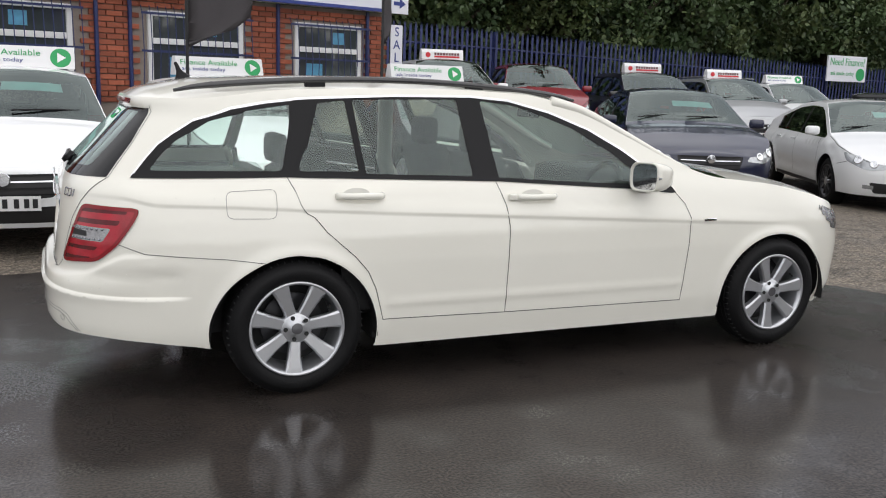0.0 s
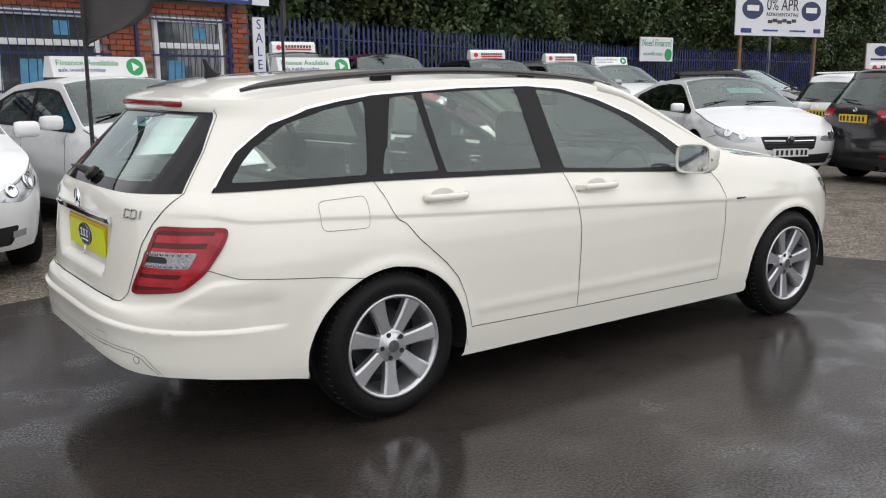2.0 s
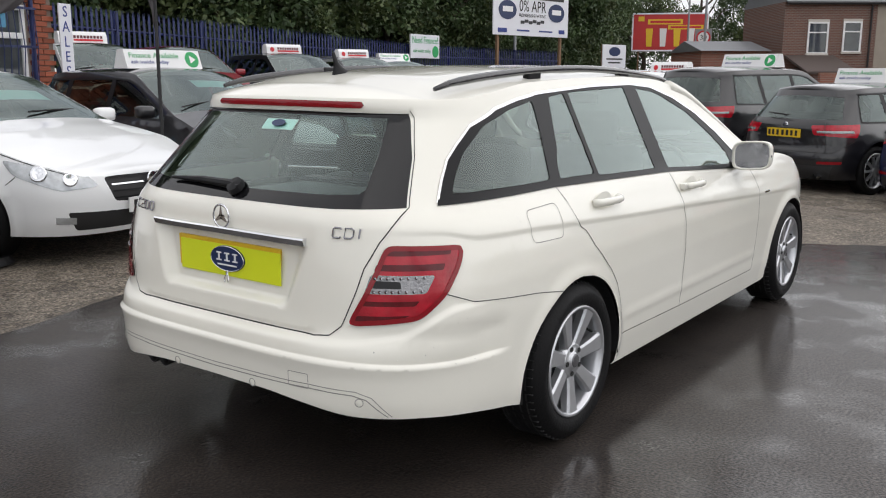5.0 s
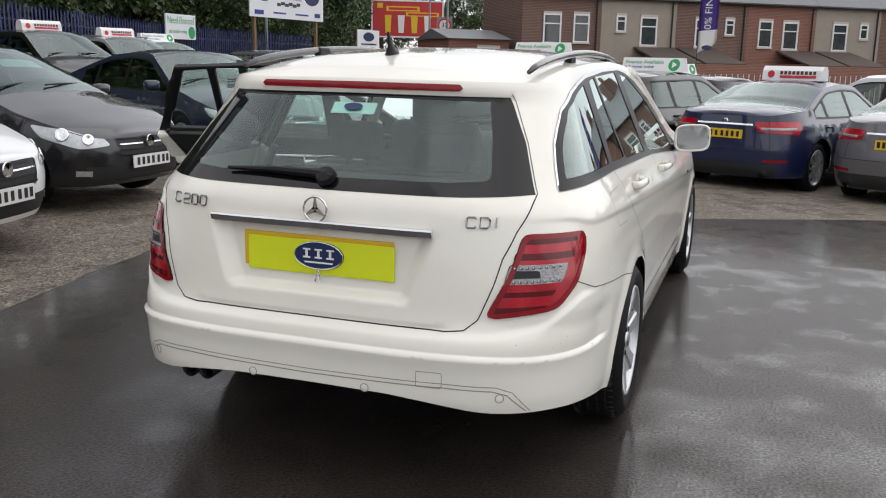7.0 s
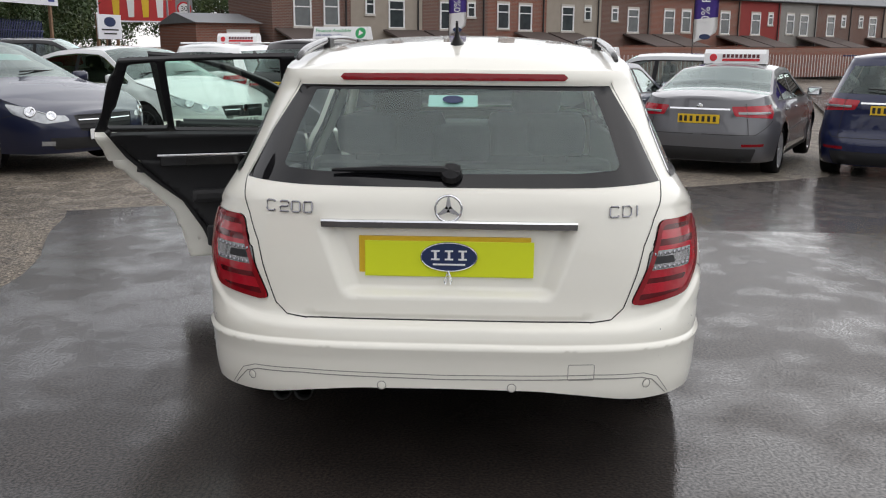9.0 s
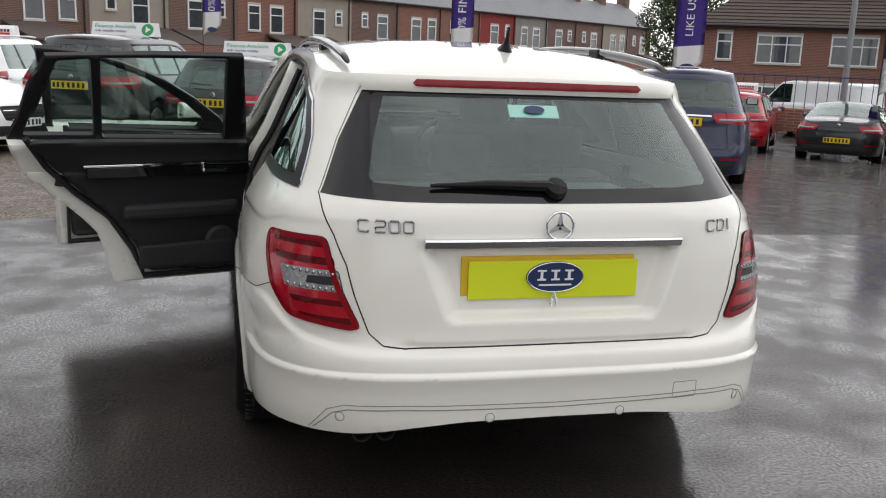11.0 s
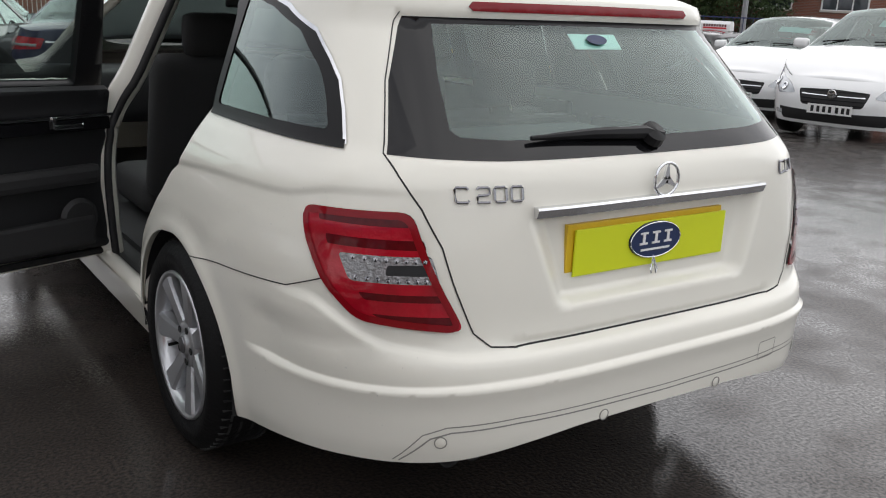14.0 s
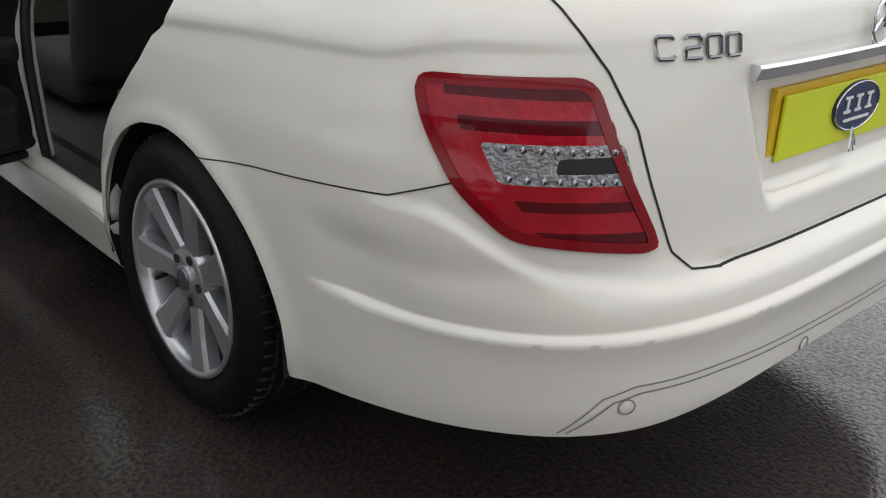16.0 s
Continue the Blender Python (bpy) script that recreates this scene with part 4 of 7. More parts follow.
part("antenna", lathe([(0.032, 0.0), (0.022, 0.012), (0.013, 0.03), (0.008, 0.045), (0.0055, 0.085), (0.0, 0.088)], 16, pose(-1.75, 0, 1.402, 0, -22, 0) @ Matrix.Diagonal((1.5, 0.8, 1, 1))), TRIM, estate, "short black roof antenna", smooth=True)

# rear fittings
bm = bmesh.new()
rows = [[bm.verts.new((float(hull.place([Wd(abs(w), 0.872)], [0.872])[0][0]) - 0.004 + dx, w, 0.870 - 0.004 * abs(w) + dz)) for dx, dz in ((0.012, 0.012), (-0.010, 0.011), (-0.014, 0.006), (-0.007, -0.013), (0.012, -0.014))] for w in np.linspace(-0.39, 0.39, 19)]
for r0, r1 in zip(rows, rows[1:]):
    for i in range(4):
        bm.faces.new((r0[i], r0[i + 1], r1[i + 1], r1[i]))
bm.faces.new(rows[0])
bm.faces.new(rows[-1][::-1])
bmesh.ops.recalc_face_normals(bm, faces=bm.faces)
part("chrome_bar", bm, CHROME, gate, "long chrome bar above the plate")
ring = part("badge", tube([(-2.358, 0.040 * math.cos(a), 0.918 + 0.040 * math.sin(a)) for a in np.linspace(0, 2 * math.pi, 33)[:-1]], 0.0042, 8, closed=True), CHROME, gate, "round chrome badge", smooth=True)
for k in range(3):
    a = math.pi / 2 + k * 2 * math.pi / 3
    part("spoke", prism([(-0.010, 0), (0.010, 0), (0.002, 0.039), (-0.002, 0.039)], 0.006, Matrix.Translation((-2.354, 0, 0.918)) @ pose(0, 0, 0, 90, 0, -90) @ pose(0, 0, 0, 0, 0, math.degrees(a) - 90)), CHROME, ring)


GLYPHS = {
    "C": [[(1, 0.86), (0.88, 1), (0.12, 1), (0, 0.88), (0, 0.12), (0.12, 0), (0.88, 0), (1, 0.14)]],
    "2": [[(0, 0.86), (0.12, 1), (0.88, 1), (1, 0.88), (1, 0.60), (0.88, 0.5), (0.12, 0.46), (0, 0.36), (0, 0.0), (1, 0.0)]],
    "0": [[(0.12, 0), (0.88, 0), (1, 0.12), (1, 0.88), (0.88, 1), (0.12, 1), (0, 0.88), (0, 0.12), (0.12, 0)]],
    "D": [[(0, 0), (0.75, 0), (1, 0.2), (1, 0.8), (0.75, 1), (0, 1), (0, 0)]],
    "I": [[(0.5, 0), (0.5, 1)]],
}


def badge_text(text, w, z, places, high=0.031, wide=0.027):
    """Thin squared chrome letters on the tailgate, read from behind; w is where the word begins."""
    for ch, at in zip(text, places):
        for line in GLYPHS[ch]:
            pts = []
            for gx, gz in line:
                y, zz = w - at - (gx - 0.5) * wide, z + (gz - 0.5) * high
                p = hull.place([Wd(abs(y), zz)], [zz], 0.004)[0]
                pts.append((float(p[0]), y, zz))
            part("model_letter", tube(pts, 0.0030, 6), DARKENED_CHROME, gate, "chrome model letter")


badge_text("C200", 0.572, 0.912, (0.017, 0.062, 0.100, 0.139))
badge_text("CDI", -0.487, 0.908, (0.016, 0.056, 0.088))
holder = part("number_plate", boxes(((-2.3225, 0.012, 0.768), (0.012, 0.53, 0.115), 0, 0.002)), PLATE_Y, gate, "yellow number plate mostly covered")
cover = part("plate_cover", boxes(((-2.334, -0.002, 0.757), (0.006, 0.52, 0.112), 0, 0.002)), YELLOW, gate, "bright yellow card over the plate")
oval = prism([(0.088 * math.cos(a), 0.046 * math.sin(a)) for a in np.linspace(0, 2 * math.pi, 41)[:-1]], 0.005, Matrix.Translation((-2.337, -0.002, 0.765)) @ pose(0, 0, 0, 90, 0, -90))
ov = part("oval_badge", oval, NAVY, cover, "navy oval badge with silver rim")
part("rim", tube([(-2.343, -0.002 + 0.086 * math.cos(a), 0.765 + 0.044 * math.sin(a)) for a in np.linspace(0, 2 * math.pi, 41)[:-1]], 0.0015, 6, closed=True), CHROME, cover)
part("print", boxes(*[((-2.3435, -0.002 + dy, 0.771 + dz), (0.002, ww, hh)) for dy in (-0.042, 0.0, 0.042) for dz, ww, hh in ((0.013, 0.026, 0.005), (0.0, 0.008, 0.021), (-0.013, 0.026, 0.005))], ((-2.3435, -0.002, 0.742), (0.002, 0.10, 0.005))), WHITE_PRINT, cover)
part("clip", tube([(-2.342, 0.0, 0.725), (-2.348, 0.012, 0.69), (-2.348, 0.008, 0.68), (-2.344, 0.0, 0.715), (-2.348, -0.008, 0.68), (-2.348, -0.012, 0.69), (-2.342, 0.0, 0.722)], 0.0022, 6), CHROME, cover, "small wire clip")
wp = [hull.place([Wd(abs(w), z)], [z], 0.022)[0] for w, z in ((0.36, 1.022), (0.18, 1.026), (0.02, 1.022))]
wiper = part("rear_wiper", tube([(p[0], p[1], p[2]) for p in wp] + [(-2.30, -0.03, 1.012)], 0.013, 8, taper=[0.4, 1.0, 1.3, 1.2]), TRIM, backlight, "black rear wiper")
part("wiper_base", lathe([(0.035, 0), (0.03, 0.02), (0.0, 0.026)], 16, pose(-2.288, -0.005, 1.012, 0, -45, 0)), TRIM, wiper)
sp = hull.place([UC + 0.015], [1.215], -0.006)[0]
st = part("window_sticker", boxes(((sp[0] + 0.004, -0.0, 1.225), (0.002, 0.16, 0.050), 0, 0, pose(sp[0], 0, 1.225, 0, 45, 0) @ pose(-sp[0], 0, -1.225))), mat("pale_sticker", (0.62, 0.80, 0.78), 0.6), backlight, "pale dealer sticker inside the glass")
part("oval", prism([(0.034 * math.cos(a), 0.016 * math.sin(a)) for a in np.linspace(0, 2 * math.pi, 25)[:-1]], 0.001, pose(sp[0] - 0.003, 0, 1.228, 0, 45, 0) @ pose(0, 0, 0, 90, 0, -90)), NAVY, backlight)
SOOT = mat("sooty_steel", (0.03, 0.03, 0.03), 0.45, 0.8)
for y in (0.475, 0.545):
    part("exhaust", lathe([(0.024, 0.03), (0.027, 0.0), (0.031, 0.0), (0.031, 0.20), (0.024, 0.20)], 20, pose(-2.285, y, 0.292, 0, 86, 0)), SOOT, estate, "dark exhaust tip", smooth=True)
part("diffuser", boxes(((-2.22, 0, 0.375), (0.26, 0.80, 0.06), 0, 0.02)), BLACK_PLASTIC, estate)
part("underbody", boxes(((0, 0, 0.27), (2.0, 1.60, 0.12), 0, 0.02), ((-1.38, 0, 0.30), (0.8, 1.02, 0.14), 0, 0.02), ((1.38, 0, 0.30), (0.8, 1.02, 0.14), 0, 0.02), ((-2.0, 0, 0.34), (0.5, 1.2, 0.08), 0, 0.02)), BLACK_PLASTIC, estate)
for cx in (-1.38, 1.38):
    for s in (-1, 1):
        bm = bmesh.new()
        arc = np.linspace(-0.06, math.pi + 0.06, 24)
        rows = [[bm.verts.new((cx + 0.385 * math.cos(a), y * s, 0.27 + 0.385 * math.sin(a))) for a in arc] for y in (0.872, 0.60)]
        for i in range(len(arc) - 1):
            bm.faces.new((rows[0][i], rows[0][i + 1], rows[1][i + 1], rows[1][i]))
        bm.faces.new(rows[1])
        part("arch_liner", bm, BLACK_PLASTIC, estate)


# wheels
def wheel_parts(parent, m, rim_mat, spokes=7, r=0.312, width=0.205, rr=0.214):
    h = width / 2
    tyre = part("tyre", lathe([(rr + 0.004, h - 0.012), (rr + 0.02, h - 0.001), (rr + 0.055, h + 0.006), (r - 0.035, h), (r - 0.010, h - 0.018), (r, h - 0.045), (r, -h + 0.045), (r - 0.01, -h + 0.02), (rr, -h)], 56, m), RUBBER, parent, smooth=True)
    for k in (-0.05, -0.018, 0.018, 0.05):
        part("tread_groove", lathe([(r + 0.0006, k - 0.004), (r + 0.0006, k + 0.004)], 40, m), GAP, tyre)
    cuts = bmesh.new()
    for k in range(60):
        a = 2 * math.pi * k / 60
        for zz in (h - 0.040, -h + 0.040):
            box(cuts, (0, 0, 0), (0.0085, 0.0035, 0.030), 0, 0, m @ pose(0, 0, 0, 0, 0, math.degrees(a)) @ Matrix.Translation((r - 0.0042, 0, zz)))
    tagged(part("tread_cuts", cuts, GAP, tyre), kind="stuff")
    part("valve", tube([tuple(m @ Vector((rr - 0.03, 0.02, h - 0.06))), tuple(m @ Vector((rr - 0.045, 0.02, h - 0.025)))], 0.005, 6), GAP, parent)
    rim = part("rim", lathe([(rr + 0.006, h - 0.010), (rr + 0.004, h - 0.002), (rr - 0.006, h - 0.004), (rr - 0.014, h - 0.03), (rr - 0.02, h - 0.10), (rr - 0.03, -h + 0.02)], 56, m), rim_mat, parent, "silver alloy rim", smooth=True)
    part("brake_disc", lathe([(0.0, h - 0.115), (0.145, h - 0.115), (0.145, h - 0.125)], 32, m), ALLOY_DARK, parent)
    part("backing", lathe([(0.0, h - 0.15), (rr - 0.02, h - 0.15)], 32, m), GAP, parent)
    for k in range(spokes):
        a = 360 / spokes * k
        b = bmesh.new()
        prof = [(0.045, 0.026, h - 0.030), (0.09, 0.0265, h - 0.024), (0.14, 0.030, h - 0.018), (0.185, 0.037, h - 0.012), (0.212, 0.043, h - 0.009)]
        rows = []
        for x, w, z in prof:
            rows.append([b.verts.new(p) for p in ((x, -w, z - 0.035), (x, -w, z - 0.008), (x, -w * 0.75, z), (x, w * 0.75, z), (x, w, z - 0.008), (x, w, z - 0.035))])
        for p, q in zip(rows, rows[1:]):
            for i in range(5):
                b.faces.new((p[i], p[i + 1], q[i + 1], q[i]))
        bmesh.ops.recalc_face_normals(b, faces=b.faces)
        b.transform(m @ pose(0, 0, 0, 0, 0, a + 90))
        part("spoke", b, rim_mat, rim)
    hub = part("hub", lathe([(0.075, h - 0.06), (0.072, h - 0.030), (0.060, h - 0.024), (0.034, h - 0.024), (0.032, h - 0.018), (0.026, h - 0.016), (0.0, h - 0.015)], 32, m), rim_mat, rim, smooth=True)
    for k in range(5):
        a = math.radians(72 * k + 90)
        part("bolt", lathe([(0.0105, h - 0.023), (0.0105, h - 0.020), (0.006, h - 0.022), (0.0, h - 0.022)], 10, m @ Matrix.Translation((0.052 * math.cos(a), 0.052 * math.sin(a), 0))), GAP, rim)
    part("centre_cap", lathe([(0.026, h - 0.0155), (0.024, h - 0.012), (0.0, h - 0.010)], 24, m), mat_cap, rim)


mat_cap = mat("dark_silver_cap", (0.18, 0.18, 0.19), 0.3, 0.8)
for cx in (-1.38, 1.38):
    for s in (-1, 1):
        # origin at the hub so that the wheel turns about it
        w = thing("wheel", "", "")
        w.parent = estate
        for key in ("category",):
            if key in w:
                del w[key]
        wheel_parts(w, pose(cx, 0.787 * s, 0.312, -90 * s) @ pose(0, 0, 0, 0, 0, 22 if s < 0 else 13), ALLOY)

# cabin
def seat(x, y, wide=0.50, label="dark cloth seat", tall=0.60):
    items = [((x, y, 0.47), (0.50, wide, 0.16), 0, 0.05), ((x - 0.27, y, 0.50 + tall / 2), (0.14, wide, tall), 0, 0.06, pose(x - 0.2, y, 0.5, 0, -14, 0) @ pose(-x + 0.2, -y, -0.5))]
    s = part("seat", boxes(*items), CLOTH, estate, label, smooth=True)
    return s


def headrest(seat_ob, x, y, z):
    part("headrest", boxes(((x, y, z), (0.10, 0.25, 0.17), 0, 0.045)), CLOTH, seat_ob, smooth=True)
    part("post", tube([(x + 0.01, y - 0.05, z - 0.16), (x + 0.01, y - 0.05, z - 0.05)], 0.006, 6), CHROME, seat_ob)
    part("post", tube([(x + 0.01, y + 0.05, z - 0.16), (x + 0.01, y + 0.05, z - 0.05)], 0.006, 6), CHROME, seat_ob)


for y in (-0.36, 0.36):
    s_ = seat(0.12, y)
    headrest(s_, -0.29, y, 1.14)
bench = seat(-0.78, 0.0, 1.30, "dark cloth rear bench", 0.46)
for y in (-0.40, 0.0, 0.40):
    headrest(bench, -1.19, y, 1.03 - (0.04 if y == 0 else 0))
part("load_cover", boxes(((-1.36, 0, 0.90), (0.09, 1.16, 0.07), 0, 0.02)), BLACK_PLASTIC, estate, "black load cover roller")
part("load_blind", boxes(((-1.73, 0, 0.905), (0.70, 1.14, 0.012), 0, 0.004)), LOADGREY, estate, "grey pull-out load blind")
part("load_floor", boxes(((-1.8, 0, 0.52), (0.95, 1.10, 0.02))), CLOTH, estate)
for s in (-1, 1):
    part("side_lining", boxes(((-1.70, 0.66 * s, 0.72), (0.60, 0.05, 0.42), 0, 0.02)), BLACK_PLASTIC, estate)
part("cabin_floor", boxes(((-0.2, 0, 0.34), (2.2, 1.45, 0.03))), CLOTH, estate)
part("dashboard", boxes(((0.86, 0, 0.80), (0.45, 1.36, 0.26), 0, 0.08)), DASH, estate, "dark dashboard", smooth=True)
part("console", boxes(((0.30, 0, 0.50), (0.90, 0.22, 0.26), 0, 0.03)), DASH, estate)
wheel_c = pose(0.50, -0.36, 0.83, 0, -66, 0)
st_w = part("steering_wheel", tube([tuple(wheel_c @ Vector((0.185 * math.cos(a), 0.185 * math.sin(a), 0))) for a in np.linspace(0, 2 * math.pi, 33)[:-1]], 0.016, 8, closed=True), BLACK_PLASTIC, estate, smooth=True)
part("steering_hub", boxes(((0, 0, -0.01), (0.12, 0.16, 0.05), 0, 0.02, wheel_c), ((0, 0, 0), (0.03, 0.34, 0.02), 0, 0.005, wheel_c)), BLACK_PLASTIC, st_w)
# headlining under the roof
rows = [[(x, y, z - 0.035) for x, y, z in cap_row(x)[3:-3]] for x in np.arange(-1.80, 0.11, 0.15)]
cap(rows, "headlining", HEADLINER)
# right side inner panels
for s, x0, x1 in ((-1, -1.15, 0.70),):
    part("inner_panel", boxes((((x0 + x1) / 2, 0.765 * s, 0.65), (x1 - x0, 0.03, 0.60), 0, 0.01)), BLACK_PLASTIC, estate)
part("interior_mirror", boxes(((0.22, 0, 1.27), (0.03, 0.23, 0.06), 0, 0.012)), BLACK_PLASTIC, estate)


# ---- the other parked cars ----
BGGLASS = glass_mat("parked_car_glass", (0.58, 0.66, 0.63), 0.05, 1.6)
STICKER = mat("pale_price_sticker", (0.42, 0.72, 0.70), 0.6, vary=0.1)
BG_PAINT = {
    "white": paint("white_paint", (0.80, 0.81, 0.81)), "black": paint("black_paint", (0.008, 0.008, 0.010)),
    "navy": paint("navy_paint", (0.010, 0.014, 0.040)), "blue": paint("blue_paint", (0.006, 0.011, 0.050)),
    "red": paint("red_paint", (0.42, 0.012, 0.02)), "grey": paint("grey_metal_paint", (0.14, 0.14, 0.15), 0.5),
    "silver": paint("silver_paint", (0.42, 0.43, 0.44), 0.5), "maroon": paint("maroon_paint", (0.22, 0.01, 0.02)),
}
LAMP_GLASS = mat("headlamp_glass", (0.45, 0.47, 0.48), 0.12, 0.5, vary=0.4, scale=25, coat=1.0)
bg_meshes = {}


def shared(key, build, material, smooth=False):
    if key not in bg_meshes:
        ob = part(key, build(), material, smooth=smooth)
        bg_meshes[key] = ob.data
        bpy.data.objects.remove(ob)
    return bg_meshes[key]


def place_shared(name, me, parent, m, label=""):
    ob = new(name, me)
    ob.parent = parent
    ob.matrix_local = m
    return tagged(ob, label)


def spokes_mesh():
    bm = bmesh.new()
    for k in range(10):
        box(bm, (0, 0, 0), (0.15, 0.030, 0.03), 0, 0, pose(0, 0, 0.085, 0, 0, 36 * k) @ Matrix.Translation((0.12, 0, 0)))
    return bm


def car_wheel(parent, x, y, r, dark):
    s = 1 if y > 0 else -1
    m = pose(x, y, r, -90 * s)
    k = r / 0.33
    w = new("wheel")
    w.parent = parent
    w.matrix_local = m @ Matrix.Diagonal((k, k, 1, 1))
    place_shared("tyre", shared("tyre_mesh", lambda: lathe([(0.235, 0.095), (0.26, 0.108), (0.30, 0.105), (0.326, 0.08), (0.33, 0.05), (0.33, -0.08), (0.30, -0.1), (0.2, -0.1)], 32), RUBBER, True), w, Matrix())
    rim = place_shared("rim", shared("rim_dark" if dark else "rim_mesh", lambda: lathe([(0.238, 0.094), (0.236, 0.102), (0.226, 0.098), (0.20, 0.04), (0.19, 0.0)], 32), ALLOY_DARK if dark else ALLOY, True), w, Matrix())
    place_shared("spokes", shared("spoke_dark" if dark else "spoke_mesh", spokes_mesh, ALLOY_DARK if dark else ALLOY), rim, Matrix())
    place_shared("hub", shared("hub_mesh", lambda: lathe([(0.07, 0.07), (0.06, 0.102), (0.0, 0.105)], 20), ALLOY), rim, Matrix())
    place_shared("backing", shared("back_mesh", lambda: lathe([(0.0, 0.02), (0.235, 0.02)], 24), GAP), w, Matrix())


STYLES = {
    "hatch": dict(L=4.25, W=1.79, H=1.45, wb=2.62, belt=0.93, rake=0.38, cowl=1.02, roof=0.15, end=0.62),
    "suv": dict(L=4.45, W=1.84, H=1.64, wb=2.65, belt=1.06, rake=0.32, cowl=1.10, roof=0.22, end=0.50),
    "saloon": dict(L=4.65, W=1.80, H=1.43, wb=2.78, belt=0.94, rake=0.06, cowl=1.06, roof=0.30, end=1.55),
    "fastback": dict(L=4.97, W=1.92, H=1.46, wb=2.91, belt=0.93, rake=0.10, cowl=1.18, roof=0.32, end=1.75),
    "roadster": dict(L=4.1, W=1.78, H=1.29, wb=2.49, belt=0.86, rake=0.08, cowl=0.62, roof=-0.05, end=1.25),
    "van": dict(L=4.4, W=1.83, H=1.82, wb=2.7, belt=1.10, rake=0.06, cowl=1.35, roof=0.75, end=0.10),
}


def plate_marks(plate, x, z):
    for d in (-0.2, -0.13, -0.06, 0.01, 0.09, 0.16, 0.22):
        place_shared("mark", shared("mark_mesh", lambda: boxes(((0, 0, 0), (0.002, 0.036, 0.07))), BLACK_PRINT), plate, Matrix.Translation((x, d, z)))


def seat_mesh():
    return boxes(((0, 0, 0.62), (0.48, 0.48, 0.16), 0, 0.05), ((-0.25, 0, 0.86), (0.14, 0.46, 0.56), 0, 0.05, pose(-0.2, 0, 0.6, 0, -12, 0) @ pose(0.2, 0, -0.6)))


def fit_cabin(car, q, rows, h, belt, H, W, style, end):
    """Seats, dashboard, steering wheel and headlining behind the glass of a parked car, and its wipers and sticker."""
    dz = belt - 0.93
    xf = min(0.0, q["roof"] - 0.25)
    for y in (-0.37, 0.37):
        st = place_shared("seat", shared("seat_mesh", seat_mesh, CLOTH, True), car, pose(xf + 0.05, y, dz))
        place_shared("headrest", shared("headrest_mesh", lambda: boxes(((0, 0, 0), (0.10, 0.25, 0.16), 0, 0.045)), CLOTH, True), st, pose(-0.33, 0, 1.22))
    if style not in ("roadster", "van"):
        bench = part("rear_bench", boxes(((xf - 1.15, 0, 0.84 + dz), (0.16, 1.7 * W * 0.8, 0.42), 0, 0.05)), CLOTH, car, smooth=True)
        for y in (-0.40, 0.40):
            place_shared("headrest", bg_meshes["headrest_mesh"], bench, pose(xf - 1.17, y, 1.12 + dz))
    part("dashboard", boxes(((q["cowl"] - 0.28, 0, belt - 0.06), (0.50, 1.62 * W, 0.20), 0, 0.06)), DASH, car, smooth=True)
    place_shared("steering_wheel", shared("steering_mesh", lambda: tube([(0.18 * math.cos(a), 0.18 * math.sin(a), 0) for a in np.linspace(0, 2 * math.pi, 25)[:-1]], 0.016, 6, closed=True), BLACK_PLASTIC, True), car, pose(q["cowl"] - 0.60, -0.37, belt + 0.02, 0, -62, 0))
    inner = [r for r in rows if -h + q["end"] + 0.05 < r[0][0] < q["roof"]]
    bm = bmesh.new()
    vs = [[bm.verts.new((x, y * 0.97, z - 0.035)) for x, y, z in r[1:-1]] for r in inner]
    for a, b in zip(vs, vs[1:]):
        for i in range(len(a) - 1):
            bm.faces.new((a[i], a[i + 1], b[i + 1], b[i]))
    part("headlining", bm, HEADLINER if style != "roadster" else CLOTH, car)
    glass = [r for r in rows if q["roof"] + 0.02 < r[0][0] < q["cowl"] - 0.03]
    if len(glass) > 4:
        low = glass[-1]
        for k0, k1 in ((4, 9), (10, 15)):
            part("wiper", tube([(low[k][0] + 0.01 - 0.02 * (k - k0), low[k][1], low[k][2] + 0.022 + 0.004 * (k - k0)) for k in range(k0, k1 + 1)], 0.008, 5), TRIM, car)
        if end == "F":
            i = len(glass) // 3
            bm = bmesh.new()
            vs = [[bm.verts.new((x, y, z - 0.006)) for x, y, z in r[9:15]] for r in glass[i:i + 3]]
            for a, b in zip(vs, vs[1:]):
                for j in range(len(a) - 1):
                    bm.faces.new((a[j], a[j + 1], b[j + 1], b[j]))
            part("price_sticker", bm, STICKER, car, "pale green price sticker")


